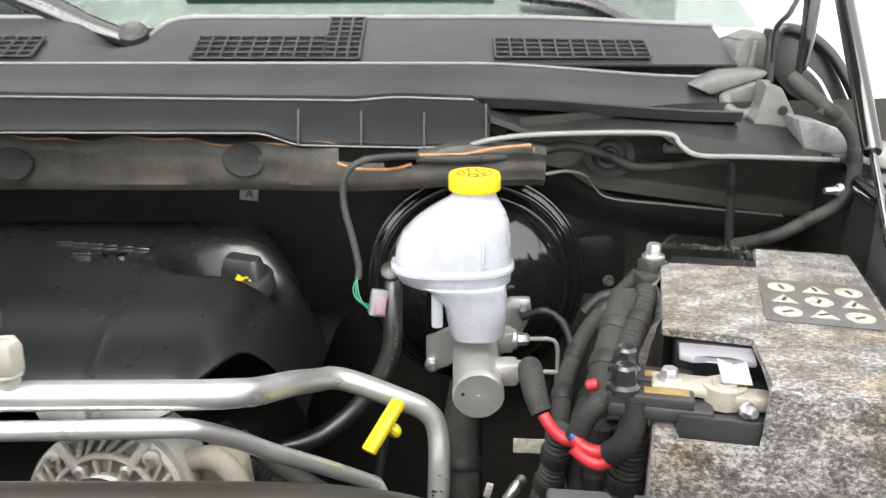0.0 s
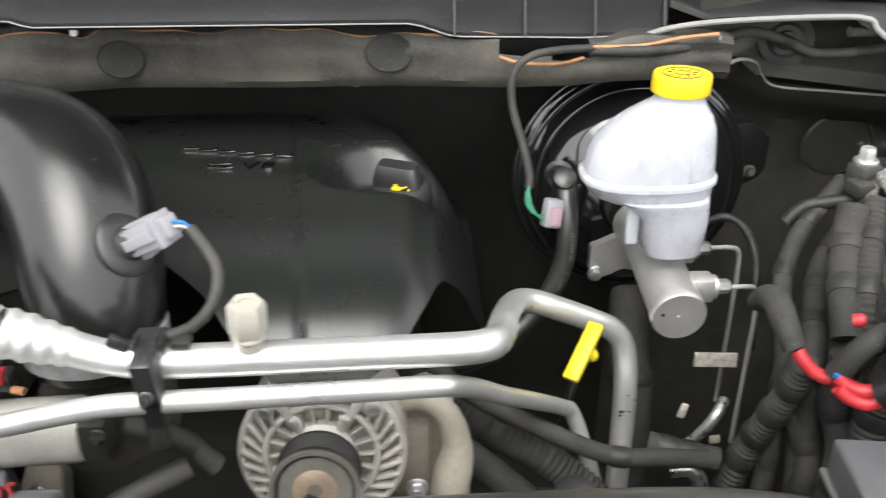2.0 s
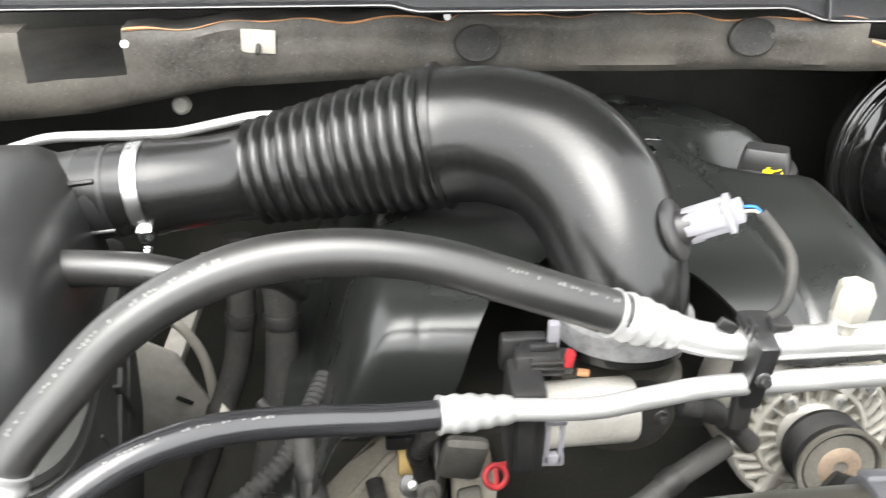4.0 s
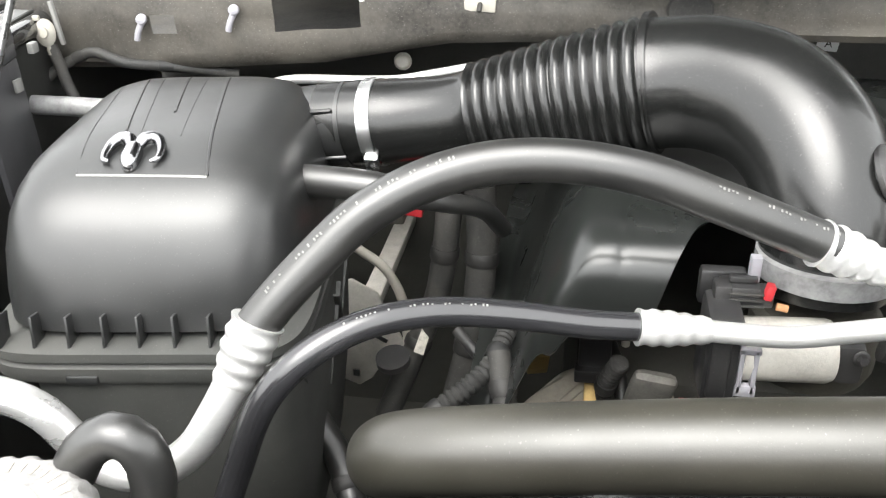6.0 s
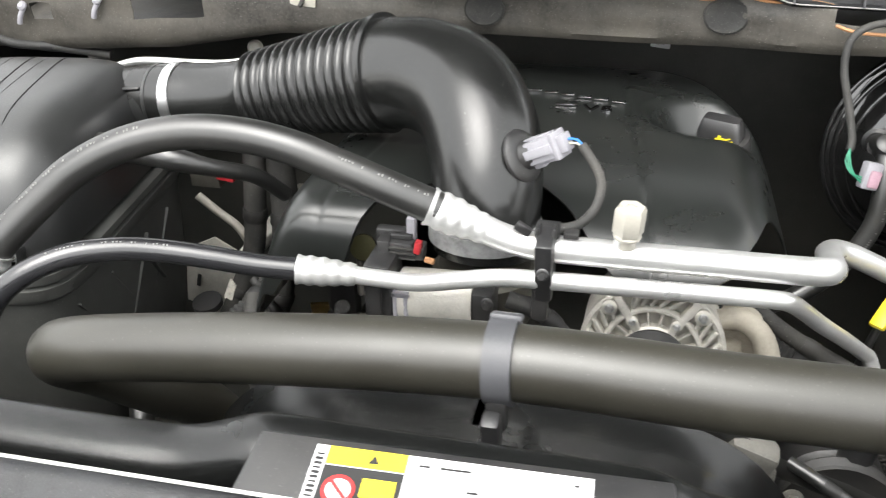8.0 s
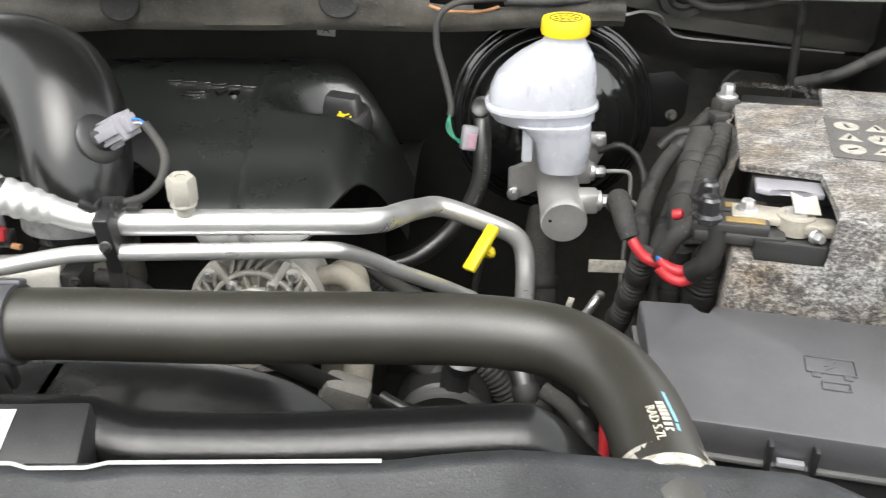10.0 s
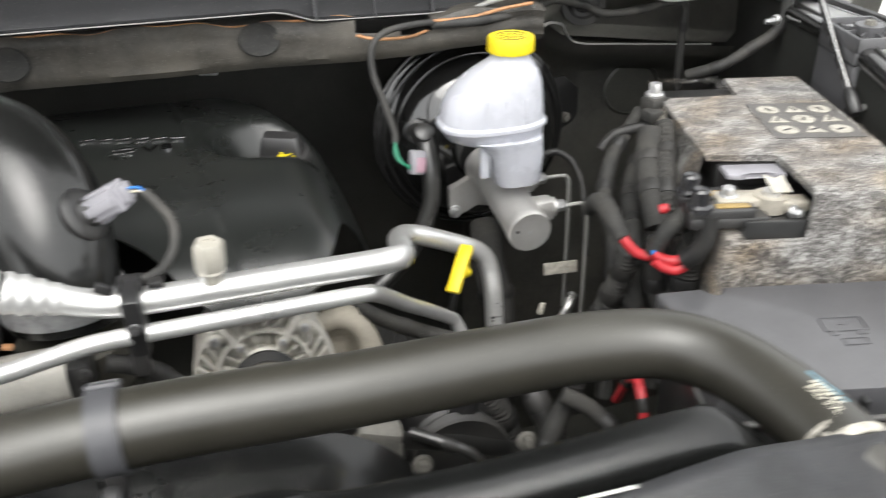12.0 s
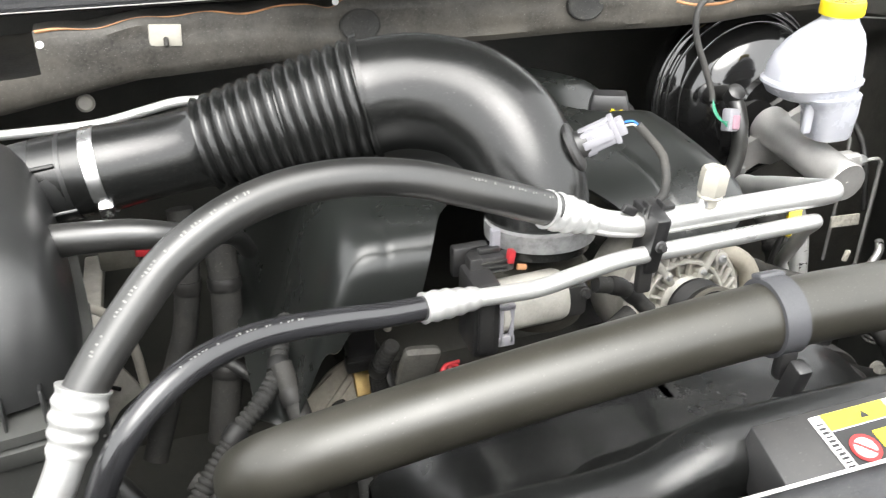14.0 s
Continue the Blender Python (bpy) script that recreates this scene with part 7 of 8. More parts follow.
part("cap_disc", lathe([(0.03, 0), (0.03, 0.0015), (0, 0.002)], Matrix.Translation((-0.925, 0.302, 1.189)), 32), FADED_WHITE, cc, "white printed disc")
part("cap_print", join(*[box((-0.925 + 0.042 * math.cos(a), 0.302 + 0.042 * math.sin(a), 1.1892), (0.007, 0.0028, 0.0006), 0, (0, 0, math.degrees(a))) for a in np.linspace(-0.6, 2.6, 20)]), FADED_WHITE, cc, "white print bars")
part("overflow_hose", tube([(-0.905, 0.355, 1.178), (-0.896, 0.358, 1.193), (-0.88, 0.36, 1.203), (-0.866, 0.36, 1.197), (-0.862, 0.36, 1.175), (-0.868, 0.36, 1.14), (-0.876, 0.36, 1.05)], 0.0125, 20), LINE_RUBBER, cool, "black overflow hose")

# wipers
def wiper(points, width, pivot):
    t = thing("windscreen_wiper", pivot, "black wiper with its arm resting at the cowl", "wiper", "wipers")
    part("pivot_cap", lathe([(0.022, -0.03), (0.024, 0.0), (0.022, 0.011), (0.016, 0.016), (0.01, 0.013), (0, 0.013)], aim(pivot, (0, -0.6, 0.9)), 24), BLACK_PLASTIC, t, "round pivot cap")
    part("arm", sweep(smooth_path([(*p, width * s) for p, s in zip(points, (0.55, 1.0, 1.0, 0.8, 0.6))], 0.008), 14, 0.6), SATIN_BLACK, t)
    return t


wiper([(-0.86, 1.4, 1.49), (-0.7, 1.39, 1.472), (-0.622, 1.375, 1.449), (-0.54, 1.36, 1.415), (-0.468, 1.345, 1.393)], 0.036, (-0.462, 1.342, 1.398))
right_wiper = wiper([(0.12, 1.4, 1.452), (0.22, 1.385, 1.442), (0.3, 1.37, 1.41), (0.378, 1.36, 1.394), (0.436, 1.345, 1.372)], 0.017, (0.428, 1.335, 1.378))
part("blade", sweep([(-0.4, 1.42, 1.452, 0.009), (-0.1, 1.425, 1.449, 0.009), (0.08, 1.425, 1.446, 0.009)], 10, 1.4), material("green_black_blade", (0.01, 0.035, 0.028), 0.35), right_wiper, "dark green-black blade")


# grey trim and steel at the driver-side corner of the cowl
def upright(outline, y, depth, bevel=0.004):
    """An outline of (x, z) standing at y, running back by depth."""
    return prism([(x, z) for x, z in outline], -y - depth, -y, bevel, Matrix(((1, 0, 0, 0), (0, 0, -1, 0), (0, 1, 0, 0), (0, 0, 0, 1))))


corner = thing("cowl_corner", (0.42, 1.12, 1.28), "grey corner trim and scuffed steel at the end of the cowl", "corner trim")
part("tower", upright([(0.396, 1.365), (0.4, 1.4), (0.412, 1.406), (0.434, 1.417), (0.446, 1.4), (0.447, 1.362), (0.425, 1.351)], 1.215, 0.08, 0.008), CORNER_GREY, corner, "grey plastic end tower")
part("tower_rib", upright([(0.414, 1.36), (0.42, 1.402), (0.426, 1.402), (0.424, 1.36)], 1.208, 0.01, 0.002), CORNER_GREY, corner)
part("tongue", join(upright([(0.328, 1.348), (0.375, 1.366), (0.425, 1.369), (0.418, 1.36), (0.352, 1.338)], 1.15, 0.07, 0.004)), CORNER_GREY, corner, "grey plastic tongue")
part("cup", tube([(0.36, 1.12, 1.343), (0.362, 1.112, 1.328), (0.374, 1.105, 1.32), (0.392, 1.105, 1.322), (0.404, 1.11, 1.335), (0.407, 1.12, 1.36)], 0.008, 12), CORNER_GREY, corner, "curled grey cup edge")
part("cup_wall", upright([(0.362, 1.343), (0.366, 1.326), (0.38, 1.32), (0.398, 1.324), (0.405, 1.358)], 1.125, 0.02, 0.003), CORNER_GREY, corner)
part("panel", upright([(0.391, 1.366), (0.416, 1.357), (0.436, 1.32), (0.447, 1.302), (0.446, 1.284), (0.36, 1.284), (0.382, 1.292), (0.389, 1.302), (0.38, 1.321), (0.394, 1.333)], 1.075, 0.03, 0.004), CORNER_GREY, corner, "pale grey end panel")
part("panel_lip", tube([(0.27, 1.05, 1.288), (0.36, 1.062, 1.287), (0.45, 1.07, 1.287)], 0.006, 10), CORNER_GREY, corner)
# black disc on the panel paints a hole's darkness
part("panel_hole_shade", lathe([(0.006, 0), (0.006, 0.0008), (0, 0.001)], aim((0.418, 1.0742, 1.33), (0, -1, 0)), 14), PRINT_SHADE_BLACK, corner, "black disc painting the dark of a small hole")
part("steel_plate", join(upright([(0.42, 1.327), (0.45, 1.322), (0.5, 1.304), (0.507, 1.285), (0.47, 1.284), (0.432, 1.29)], 1.03, 0.05, 0.004), box((0.53, 1.02, 1.285), (0.09, 0.1, 0.02), 0.006, (0, 12, -12))), SCUFFED, corner, "scuffed grey steel corner")
part("pillar_panel", upright([(0.44, 1.42), (0.475, 1.413), (0.505, 1.395), (0.53, 1.366), (0.566, 1.301), (0.572, 1.28), (0.53, 1.295), (0.468, 1.335), (0.441, 1.355)], 1.19, 0.05, 0.006), BLACK_PLASTIC, corner, "black pillar panel")
part("seal", tube([(0.436, 1.185, 1.35), (0.437, 1.185, 1.4), (0.446, 1.185, 1.42), (0.475, 1.185, 1.416), (0.506, 1.185, 1.397), (0.532, 1.18, 1.366), (0.57, 1.17, 1.298)], 0.0075, 12), LINE_RUBBER, corner, "black rubber seal")
part("hinge_arm", sweep(smooth_path([(0.458, 1.14, 1.36, 0.008), (0.462, 1.14, 1.39, 0.012), (0.464, 1.14, 1.43, 0.0145), (0.466, 1.15, 1.48, 0.016), (0.466, 1.2, 1.6, 0.016)], 0.01), 14, 0.6), GLOSS_BLACK, corner, "black hood hinge arm")
part("hinge_rod", tube([(0.464, 1.13, 1.375), (0.478, 1.12, 1.36), (0.49, 1.1, 1.33), (0.495, 1.09, 1.31)], 0.0028, 8), ZINC, corner, "thin steel link")
part("wire", tube([(0.45, 1.14, 1.47), (0.436, 1.14, 1.44), (0.427, 1.15, 1.425), (0.43, 1.16, 1.38)], 0.0035, 8), LINE_RUBBER, corner, "thin black wire")
part("loom_end", join(lathe([(0.009, 0), (0.011, 0.004), (0.011, 0.014), (0.009, 0.018)], aim((0.442, 1.0, 1.342), (0.7, -0.2, -0.6)), 16), box((0.438, 1.002, 1.34), (0.016, 0.014, 0.012), 0.003, (0, 30, 0))), LOOM, corner, "dusty loom end clip")
part("stud", bolt((0.462, 0.985, 1.252), (-1, -0.2, 0), 0.0045, 0.014, 1.7), ZINC, corner, "zinc stud and washer")

# hoses and brackets low in the bay
def low_hose(pts, r, mat, text, ribbed=False):
    return wrapped("low_hose", pts, r, mat, text, "hose", "hoses low in the bay", ribbed)


LOW = [
    ([(-0.2, 0.76, 1.06), (-0.156, 0.74, 1.035), (-0.09, 0.72, 1.01), (-0.042, 0.7, 1.001), (0.001, 0.7, 0.997), (0.05, 0.71, 0.985)], 0.0085, "thin black hose below the refrigerant lines", False),
    ([(-0.24, 0.82, 1.03), (-0.182, 0.78, 0.999), (-0.13, 0.76, 0.975), (-0.083, 0.74, 0.955), (-0.03, 0.72, 0.9), (0.01, 0.71, 0.75)], 0.017, "dusty fat corrugated conduit beside the alternator bracket", True),
    ([(-0.2, 0.74, 1.0), (-0.15, 0.72, 0.97), (-0.1, 0.7, 0.93), (-0.04, 0.68, 0.86), (0.0, 0.66, 0.7)], 0.015, "black hose below the conduit", False),
    ([(0.0, 0.73, 0.989), (0.03, 0.72, 0.985), (0.062, 0.715, 0.98)], 0.011, "black rubber hose end low in the bay", False),
    ([(0.03, 0.95, 1.02), (0.02, 0.9, 0.98), (0.02, 0.86, 0.92), (0.01, 0.83, 0.7)], 0.022, "fat black hose below the master cylinder", False),
    ([(-0.778, 0.86, 1.14), (-0.778, 0.85, 1.093), (-0.79, 0.85, 1.005), (-0.81, 0.84, 0.949), (-0.846, 0.8, 0.861)], 0.014, "dusty hose dropping beside the engine cover", False),
    ([(-0.745, 0.86, 1.13), (-0.742, 0.85, 1.05), (-0.75, 0.83, 0.96), (-0.77, 0.8, 0.87)], 0.017, "black hose beside the engine cover", False),
    ([(-0.69, 0.74, 1.06), (-0.703, 0.7, 1.05), (-0.712, 0.672, 1.04), (-0.73, 0.652, 1.028), (-0.76, 0.63, 1.01), (-0.8, 0.6, 0.97)], 0.0095, "black corrugated loom branching below the engine cover", True),
    ([(-0.706, 0.676, 1.05), (-0.702, 0.66, 1.034), (-0.695, 0.64, 1.01), (-0.685, 0.62, 0.96)], 0.011, "dusty taped loom branching below the engine cover", False),
    ([(-0.76, 0.78, 1.0), (-0.735, 0.76, 0.985), (-0.715, 0.75, 0.97), (-0.7, 0.74, 0.95)], 0.006, "dusty thin pipe low beside the engine", False),
    ([(-0.6, 0.66, 1.06), (-0.61, 0.68, 1.02), (-0.605, 0.7, 0.98), (-0.59, 0.72, 0.93)], 0.009, "black lead behind the throttle", True),
    ([(-0.42, 0.6, 1.13), (-0.39, 0.6, 1.12), (-0.36, 0.6, 1.09)], 0.008, "dusty lead beside the alternator", False),
    ([(-0.52, 0.56, 1.05), (-0.46, 0.565, 1.06), (-0.42, 0.58, 1.08), (-0.38, 0.6, 1.09)], 0.009, "dusty lead below the throttle motor", False),
    ([(0.062, 0.6, 0.98), (0.056, 0.56, 1.04), (0.05, 0.53, 1.04), (0.048, 0.5, 0.98)], 0.005, "red cable low beside the fuse box", False),
]
for pts, r, text, ribbed in LOW:
    low_hose(pts, r, RED if "red cable" in text else (LOOM if "dusty" in text else DUSTY_DARK), text, ribbed)
solo("white_wire", tube([(-0.95, 1.0, 0.99), (-0.92, 1.0, 0.965), (-0.887, 0.995, 0.943), (-0.864, 0.99, 0.898), (-0.858, 0.985, 0.832)], 0.0065, 10), WHITE_CAP, "pale bent wire sleeve beside the air filter box", "wire")
flap = [(-1.0, 0.8), (-0.99, 0.875), (-0.965, 0.905), (-0.935, 0.92), (-0.9, 0.9), (-0.885, 0.86), (-0.862, 0.815), (-0.9, 0.79), (-0.915, 0.76), (-0.935, 0.745), (-0.958, 0.755), (-0.962, 0.79)]
plate = solo("steel_bracket", join(upright(flap, 1.0, 0.005, 0.002), box((-0.93, 1.18, 0.84), (0.03, 0.34, 0.02), 0.004)), CAST_ALU, "dull grey bent steel bracket with slots", "bracket")
# black slivers on the plate paint the shade in its slots
for x, z, w, h, tilt in ((-0.972, 0.841, 0.006, 0.022, 15), (-0.9, 0.83, 0.022, 0.006, 30), (-0.938, 0.768, 0.009, 0.01, 0)):
    part("slot", box((x, 0.9985, z), (w, 0.002, h), 0.0006, (0, tilt, 0)), PRINT_SHADE_BLACK, plate, "black sliver painting the shade in a slot")
solo("copper_tab", box((-0.675, 0.775, 0.969), (0.022, 0.006, 0.03), 0.002, (20, 0, 15)), BRASS, "tarnished copper tab on the engine", "tab")
FACE = Matrix(((1, 0, 0, -0.619), (0, 0.66, -0.75, 0.723), (0, 0.75, 0.66, 0.973), (0, 0, 0, 1)))
front = thing("engine_casting", (-0.64, 0.74, 0.9), "dusty tan cast front of the engine with a copper tab", "engine casting")
part("plate", prism([(-0.09, -0.07), (-0.088, -0.033), (-0.058, -0.004), (-0.032, 0.021), (-0.011, 0.03), (0.01, 0.022), (0.018, -0.01), (0.024, -0.04), (0.02, -0.07)], -0.04, 0.0, 0.006, FACE, 3), TAN_CAST, front)
part("rib", prism([(-0.07, -0.045), (-0.064, -0.05), (-0.008, 0.006), (-0.013, 0.012)], -0.002, 0.006, 0.002, FACE), TAN_CAST, front)
part("copper_tab", join(prism([(-0.009, -0.014), (0.009, -0.014), (0.009, 0.014), (-0.009, 0.014)], 0.0, 0.009, 0.002, FACE), prism([(-0.01, 0.012), (0.01, 0.012), (0.01, 0.016), (-0.01, 0.016)], 0.002, 0.011, 0.001, FACE)), BRASS, front, "tarnished copper tab")
part("grommet", lathe([(0.004, 0.0), (0.0115, 0.0), (0.0125, 0.004), (0.0115, 0.008), (0.005, 0.009), (0.004, 0.006)], FACE @ Matrix.Translation((0.004, -0.023, 0.0)), 22), LINE_RUBBER, front, "black rubber grommet")
part("grommet_eye", lathe([(0.0042, 0.0), (0.0042, 0.007), (0, 0.008)], FACE @ Matrix.Translation((0.004, -0.023, 0.0)), 14), ZINC, front, "bright grommet eye")
solo("engine_duct", tube([tuple(FACE @ V(*q)) for q in ((0.012, 0.06, -0.03), (0.02, 0.03, -0.008), (0.026, 0.0, 0.004), (0.022, -0.03, 0.006), (0.0, -0.055, 0.006), (-0.05, -0.07, 0.0))], 0.0095, 18), LINE_RUBBER, "black rubber hose curving over the engine casting", "hose")
side = thing("engine_boss", (-0.56, 0.73, 0.93), "pale dusty cast boss on the front of the engine", "casting")
part("block", prism([(0.04, -0.06), (0.04, -0.006), (0.044, 0.016), (0.062, 0.02), (0.078, 0.008), (0.082, -0.03), (0.08, -0.06)], -0.03, 0.0, 0.006, FACE, 3), TAN_CAST, side)
part("pad", prism([(0.044, -0.05), (0.044, -0.028), (0.066, -0.024), (0.07, -0.05)], 0.0, 0.012, 0.004, FACE), CAST_DULL, side, "dusty grey pad")
part("bolt", bolt(FACE @ V(0.056, -0.014, 0.0), FACE.to_3x3() @ V(0, 0, 1), 0.005, 0.005), ZINC, side)
solo("black_connector", join(box((-0.62, 0.72, 1.03), (0.03, 0.02, 0.05), 0.003), box((-0.62, 0.71, 1.01), (0.036, 0.016, 0.014), 0.002)), BLACK_PLASTIC, "black electrical connector low on the engine", "connector")
solo("round_grommet", lathe([(0.012, 0), (0.012, 0.01), (0.007, 0.014), (0, 0.014)], aim((-0.612, 0.72, 0.93), (0, -0.8, 0.5)), 18), LINE_RUBBER, "black rubber grommet on the engine", "grommet")
disc = thing("valve_disc", (-0.588, 0.705, 1.05), "dull olive round valve with a pale pin behind the cover", "valve")
part("disc", lathe([(0.012, 0), (0.014, 0.003), (0.014, 0.008), (0, 0.01)], aim((-0.588, 0.705, 1.107), (0.1, -0.9, 0.3)), 20), OLIVE, disc, "dull olive disc")
part("pin", tube([(-0.592, 0.7, 1.094), (-0.594, 0.7, 1.07), (-0.594, 0.702, 1.05)], 0.004, 10), WHITE_CAP, disc, "pale pin")
solo("engine_block", box((-0.43, 1.01, 0.77), (0.44, 0.5, 0.4), 0.05), BAY_BLACK, "dark engine block under the cover", "engine block")
red_ring = thing("red_ring_clip", (-0.549, 0.645, 1.01), "red ring clip beside a pale bottle neck", "clip")
rm = aim((-0.5475, 0.637, 1.031), (0.1, -0.75, 0.65))
part("ring", sweep([(*(rm @ V(0.0088 * math.cos(k), 0.0088 * math.sin(k), 0)), 0.0026) for k in np.linspace(0, 2 * math.pi, 37)], 10), RED, red_ring)
bridge = join(box((0, 0, 0), (0.004, 0.017, 0.003), 0.001), box((0.006, 0.009, 0), (0.012, 0.004, 0.004), 0.001))
bmesh.ops.transform(bridge, matrix=rm, verts=bridge.verts[:])
part("bridge", bridge, RED, red_ring, "red cross bridge")
part("neck", box((-0.572, 0.672, 1.02), (0.04, 0.016, 0.06), 0.008, (20, 8, 0)), CAST_DULL, red_ring, "dusty pale cast boss")

# shiny foil-wrapped pipe and pale bits low beside the tag
foil = thing("foil_wrapped_pipe", (0.06, 0.75, 0.97), "crumpled foil-wrapped pipe low beside the brake tank", "pipe")
part("pipe", tube([(0.045, 0.752, 0.965), (0.057, 0.75, 0.982), (0.066, 0.75, 0.997), (0.072, 0.754, 1.005), (0.08, 0.765, 1.008)], 0.0055, 14), FOIL, foil)
part("end", tube([(0.02, 0.715, 0.968), (0.035, 0.712, 0.972), (0.045, 0.71, 0.962), (0.05, 0.71, 0.945)], 0.0075, 12), FOIL, foil)
solo("pale_tab", box((0.047, 0.78, 0.985), (0.007, 0.004, 0.016), 0.001, (0, 14, 0)), FADED_WHITE, "pale plastic tab behind the hoses", "tab")
solo("pale_tab", box((0.075, 0.76, 0.965), (0.01, 0.004, 0.008), 0.001, (0, -8, 0)), FADED_WHITE, "pale plastic tab behind the hoses", "tab")
solo("cast_lug", join(box((-0.2, 0.6, 0.985), (0.05, 0.03, 0.06), 0.01, (10, 20, 0)), box((-0.185, 0.6, 0.96), (0.03, 0.028, 0.06), 0.008)), CAST_DULL, "dusty cast lug beside the fan ring", "casting")
solo("lug_bolt", bolt((-0.192, 0.58, 0.975), (0, -1, 0.3), 0.007, 0.008), ZINC, "zinc bolt on the cast lug", "bolt")
plugbox = thing("red_tab_connector", (-0.83, 0.86, 1.06), "olive grey connector with a red locking tab", "connector")
part("shell", box((-0.846, 0.862, 1.095), (0.04, 0.024, 0.026), 0.003), CAST_DARK, plugbox)
part("tab", box((-0.817, 0.858, 1.1), (0.024, 0.02, 0.012), 0.002, (0, 6, 0)), RED, plugbox, "red locking tab")
solo("band_clip", ring((-0.83, 0.782, 0.955), (-0.05, -0.2, 1), 0.0165, 0.008, 0.002), BLACK_PLASTIC, "black band clip round a dropping hose", "clip")
solo("bright_shard", prism([(-0.006, -0.012), (0.005, -0.014), (0.007, 0.006), (-0.002, 0.014)], -0.001, 0.001, 0, Matrix.Translation((-0.8, 0.79, 0.975)) @ pose(0, 0, 0, 70, 10, 0)), FADED_WHITE, "pale torn tag low beside the hose", "tag")

# leads and brackets on the driver-side fender wall
solo("ground_cable", tube([(0.398, 0.491, 1.112), (0.394, 0.472, 1.115), (0.386, 0.45, 1.104), (0.377, 0.418, 1.077), (0.37, 0.4, 1.03), (0.365, 0.39, 0.9)], 0.0075, 12), DUSTY_DARK, "dusty black ground cable bolted to the fender wall", "cable")
solo("wire_bracket", tube([(0.378, 0.395, 1.1), (0.376, 0.388, 1.085), (0.374, 0.355, 1.066), (0.37, 0.352, 1.055), (0.366, 0.356, 1.037), (0.362, 0.36, 1.0)], 0.0024, 10), STEEL, "bright bent wire bracket on the fender wall", "bracket")
solo("pale_washer", lathe([(0.014, 0), (0.014, 0.003), (0.008, 0.003), (0.008, 0.011), (0, 0.012)], aim((0.374, 0.39, 1.057), (-0.8, -0.6, 0.1)), 20), GREY_TRIM, "pale washer and bolt on the fender wall", "bolt")

# wiring and panel in the passenger-side rear corner
wrapped("corner_loom", [(-1.3, 0.94, 1.18), (-1.285, 0.95, 1.192), (-1.256, 0.968, 1.212), (-1.235, 0.975, 1.222), (-1.215, 0.975, 1.226), (-1.18, 0.975, 1.214), (-1.13, 1.0, 1.203), (-1.06, 1.02, 1.19)], 0.0062, LOOM, "dusty taped loom crossing the rear corner", "wiring loom", "looms of the bay")
wrapped("corner_loom", [(-1.257, 0.952, 1.24), (-1.252, 0.952, 1.22), (-1.246, 0.95, 1.195), (-1.235, 0.945, 1.17), (-1.22, 0.94, 1.12), (-1.21, 0.94, 1.0)], 0.0068, LOOM, "dusty loom dropping from a pale clip", "wiring loom", "looms of the bay")
clip = thing("pale_loom_clip", (-1.258, 0.945, 1.235), "pale plastic rosette clip at the loom", "clip")
part("disc", lathe([(0.013, 0), (0.0145, 0.003), (0.012, 0.006), (0.006, 0.008), (0.005, 0.012), (0, 0.012)], aim((-1.258, 0.95, 1.255), (0.3, -0.9, 0.2)), 18, (0.8, 1.1, 1)), WHITE_CAP, clip)
part("stem", tube([(-1.257, 0.95, 1.246), (-1.256, 0.95, 1.23)], 0.005, 10), WHITE_CAP, clip)
part("ear", box((-1.265, 0.948, 1.272), (0.008, 0.004, 0.006), 0.001), WHITE_CAP, clip)
part("post", box((-1.245, 0.955, 1.265), (0.005, 0.005, 0.05), 0.001, (0, -6, 0)), GREY_TRIM, clip, "grey post")
side_panel = thing("splash_shield", (-1.21, 0.86, 1.0), "dark grey plastic splash shield beside the air filter box", "splash shield")
part("sheet", prism([(0.78, 1.0), (0.78, 1.19), (0.82, 1.235), (0.875, 1.252), (0.905, 1.25), (0.93, 1.2), (0.96, 1.1), (0.97, 1.0)], -0.004, 0.004, 0.002, Matrix(((0, 0, 1, -1.245), (1, 0, 0, 0), (0, 1, 0, 0), (0, 0, 0, 1))) @ pose(0, 0, 0, 0, 6, 0)), PANEL_GREY, side_panel)
part("clip", box((-1.238, 0.85, 1.225), (0.004, 0.012, 0.014), 0.001), GREY_TRIM, side_panel)
part("tab", box((-1.24, 0.893, 1.254), (0.008, 0.012, 0.012), 0.002), GREY_TRIM, side_panel)
solo("corner_pipe", tube([(-1.27, 0.9, 1.186), (-1.2, 0.905, 1.183), (-1.15, 0.91, 1.18)], 0.011, 16), SCUFFED, "short grey pipe behind the air filter box", "pipe")

solo("rear_pipe", tube([(-1.03, 0.95, 1.19), (-1.0, 0.95, 1.2), (-0.965, 0.95, 1.208), (-0.89, 0.95, 1.209), (-0.845, 0.95, 1.211), (-0.8, 0.952, 1.219), (-0.76, 0.955, 1.225), (-0.72, 0.96, 1.22)], 0.0055, 16), ALUMINIUM, "bright aluminium pipe running behind the intake duct", "pipe")
part("letter", letters("A", 0.016, Matrix.Translation((-0.305, 1.3314, 1.158)) @ pose(0, 0, 0, 90, 0, 0), 0.0005), PRINT_SHADE_BLACK, tag_a, "black letter")

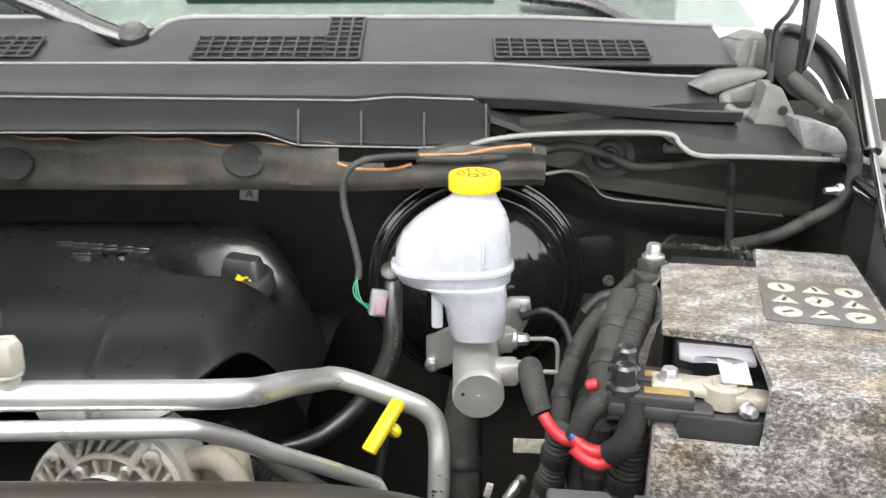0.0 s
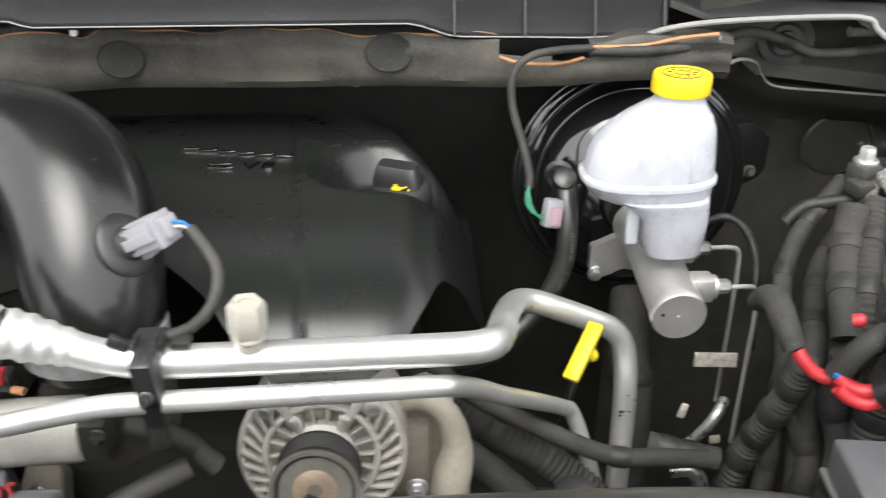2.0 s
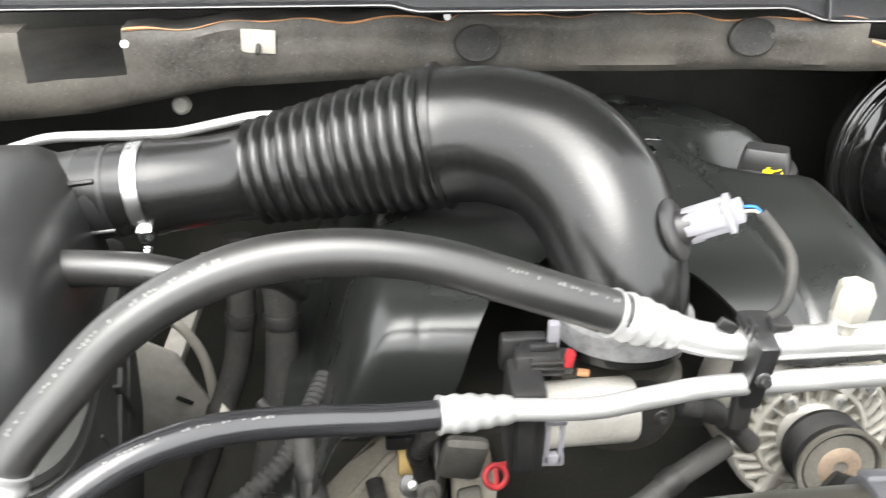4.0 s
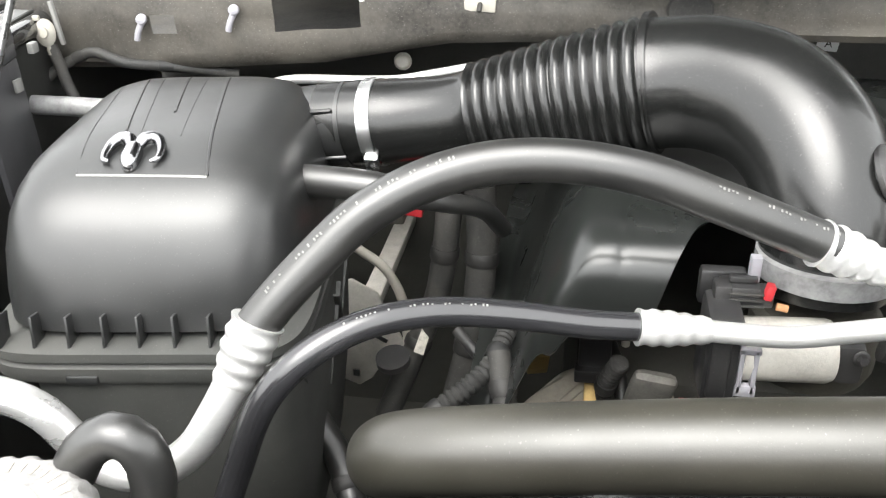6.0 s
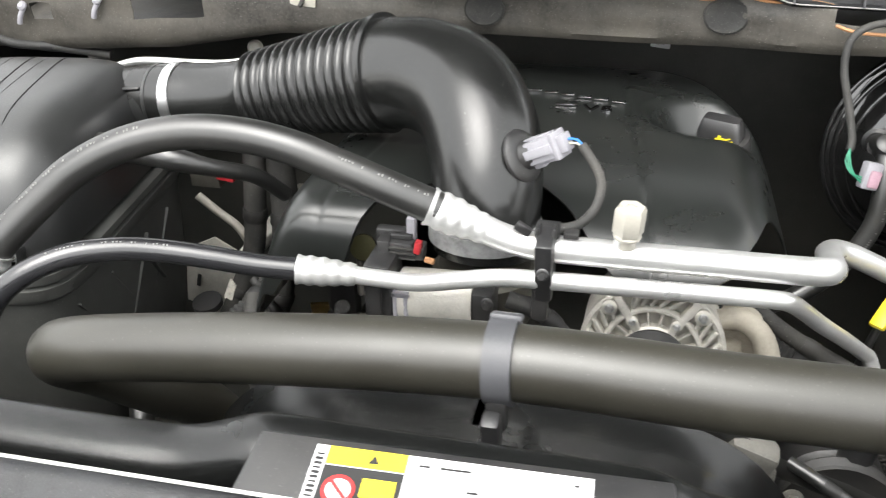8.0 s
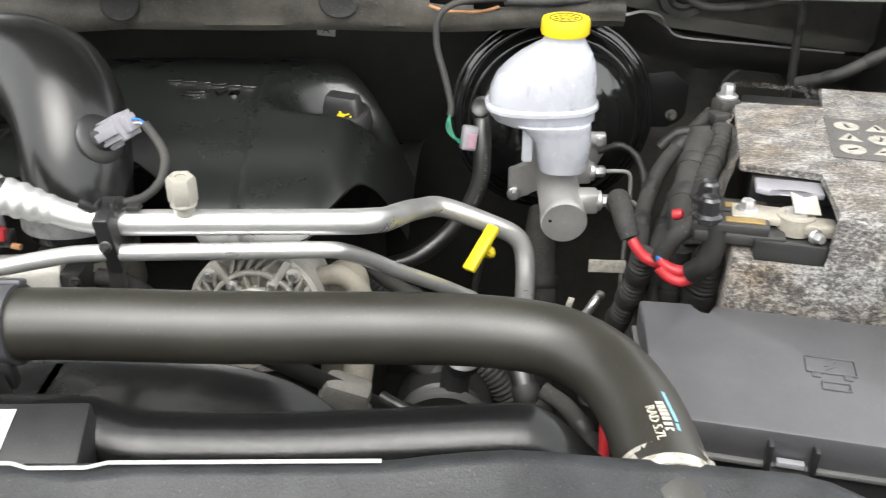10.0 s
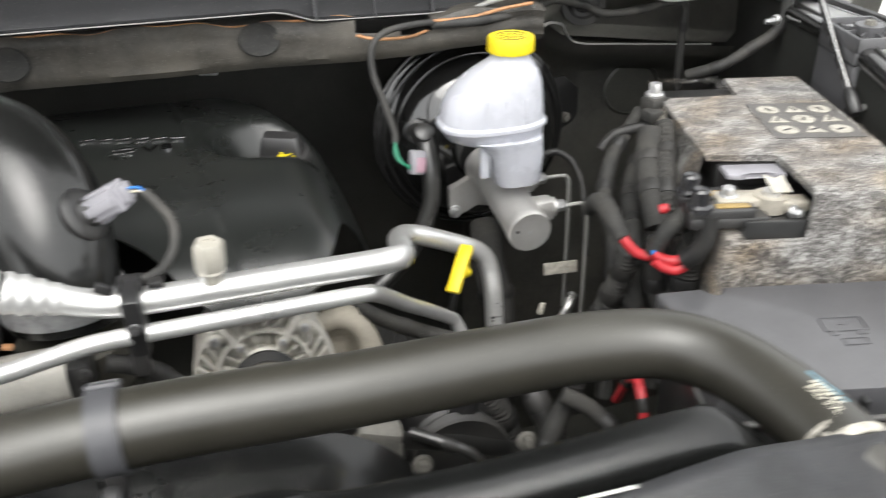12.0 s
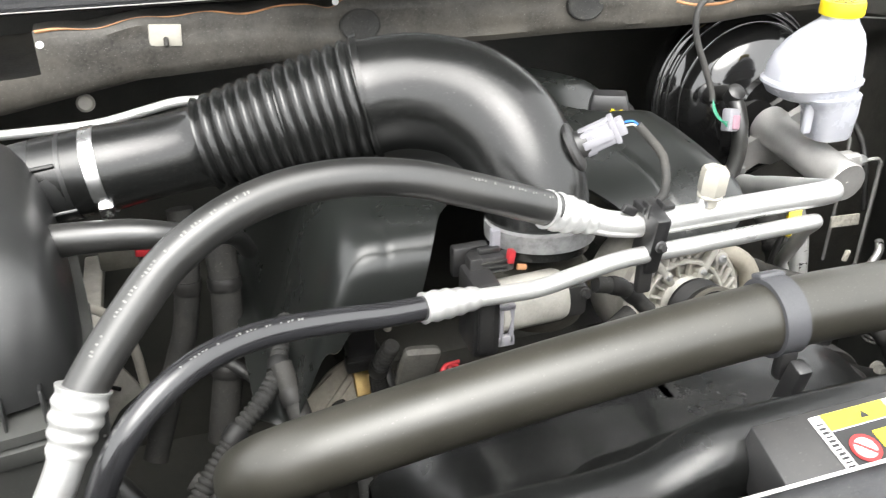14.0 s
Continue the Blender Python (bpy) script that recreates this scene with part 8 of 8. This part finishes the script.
# dark parts of the engine front, low between the fan collar and the brake tank
pump = thing("steering_pump", (-0.1, 0.62, 0.85), "dark steering pump with a dull pulley low on the engine", "pump")
part("body", lathe([(0.05, -0.06), (0.055, -0.05), (0.055, 0.0), (0.04, 0.01), (0.02, 0.014)], aim((-0.1, 0.66, 0.9), (0, -1, 0.15)), 32), BLACK_PLASTIC, pump)
part("pulley", lathe([(0.02, 0.012), (0.058, 0.016), (0.06, 0.02), (0.057, 0.023), (0.06, 0.027), (0.057, 0.03), (0.06, 0.034), (0.058, 0.037), (0.045, 0.032), (0.012, 0.034), (0, 0.038)], aim((-0.1, 0.66, 0.9), (0, -1, 0.15)), 40), DARK_LOOM, pump, "dull black grooved pulley")
part("neck", tube([(-0.09, 0.66, 0.94), (-0.085, 0.66, 0.975), (-0.08, 0.66, 0.985)], 0.016, 16), BLACK_PLASTIC, pump, "black filler neck")
part("neck_cap", lathe([(0.018, 0), (0.02, 0.004), (0.02, 0.012), (0.016, 0.015), (0, 0.015)], aim((-0.08, 0.66, 0.985), (0.1, -0.2, 1)), 20), BLACK_PLASTIC, pump, "black ribbed cap")
solo("drive_belt", sweep([(*p, 0.011) for p in ((-0.3, 0.588, 1.062), (-0.24, 0.59, 1.03), (-0.17, 0.596, 0.985), (-0.11, 0.602, 0.962), (-0.06, 0.604, 0.94), (-0.038, 0.604, 0.9), (-0.06, 0.602, 0.85), (-0.2, 0.59, 0.8))], 8, 0.22, up=(0, 1, 0)), LINE_RUBBER, "black ribbed drive belt running to the pulleys", "belt")
MORE = [
    ([(0.02, 0.62, 0.98), (-0.01, 0.6, 0.95), (-0.03, 0.58, 0.9), (-0.03, 0.56, 0.8)], 0.011, "dusty black hose low behind the radiator hose", DUSTY_DARK),
    ([(-0.16, 0.6, 0.99), (-0.13, 0.58, 0.985), (-0.1, 0.57, 0.965), (-0.08, 0.56, 0.9)], 0.006, "thin black lead across the engine front", LINE_RUBBER),
    ([(0.0, 0.6, 1.0), (0.03, 0.58, 0.985), (0.05, 0.55, 0.95), (0.05, 0.53, 0.85)], 0.009, "dusty conduit beside the fuse box", DUSTY_DARK),
    ([(-0.02, 0.66, 0.99), (-0.01, 0.63, 0.96), (0.01, 0.6, 0.9)], 0.013, "black hose low in front of the tank", LINE_RUBBER),
    ([(-0.8, 0.62, 0.98), (-0.77, 0.6, 0.96), (-0.74, 0.57, 0.92), (-0.73, 0.54, 0.82)], 0.01, "dusty conduit low beside the radiator hose", DUSTY_DARK),
    ([(-0.88, 0.66, 0.97), (-0.85, 0.64, 0.93), (-0.83, 0.6, 0.88), (-0.83, 0.56, 0.78)], 0.014, "black hose low beside the air filter box", LINE_RUBBER),
    ([(-0.65, 0.7, 0.97), (-0.64, 0.66, 0.95), (-0.64, 0.62, 0.9), (-0.65, 0.58, 0.8)], 0.008, "dusty lead low on the engine", DUSTY_DARK),
]
for pts, r, text, mt in MORE:
    low_hose(pts, r, mt, text)

# taped bundles hanging between the battery and the fluid tank
BUNDLES = [
    ([(0.176, 0.79, 1.198), (0.166, 0.77, 1.176), (0.154, 0.74, 1.16), (0.144, 0.71, 1.146), (0.141, 0.69, 1.127)], 0.014, False),
    ([(0.158, 0.64, 1.135), (0.157, 0.65, 1.092), (0.154, 0.65, 1.055), (0.154, 0.65, 1.024), (0.15, 0.65, 0.95)], 0.016, True),
    ([(0.107, 0.71, 1.043), (0.12, 0.7, 1.033), (0.129, 0.69, 1.011), (0.129, 0.68, 0.99), (0.128, 0.68, 0.93)], 0.012, False),
    ([(0.138, 0.68, 1.118), (0.137, 0.68, 1.07), (0.145, 0.67, 1.039), (0.143, 0.66, 1.007), (0.14, 0.66, 0.94)], 0.013, False),
    ([(0.2, 0.8, 1.198), (0.187, 0.77, 1.181), (0.168, 0.73, 1.165), (0.157, 0.7, 1.146), (0.154, 0.68, 1.12)], 0.012, True),
]
for pts, r, ribbed in BUNDLES:
    low_hose(pts, r, DUSTY_DARK, "dusty taped wiring bundle beside the battery", ribbed)
for x, y, z in ((-0.15, 0.6, 0.945), (-0.03, 0.62, 0.93), (-0.66, 0.7, 0.93), (-0.6, 0.69, 0.965)):
    solo("engine_bolt", bolt((x, y, z), (0.05, -1, 0.3), 0.007, 0.008, 1.6), CAST_DULL, "dull flange bolt on the engine front", "bolt", "bolts of the engine front")
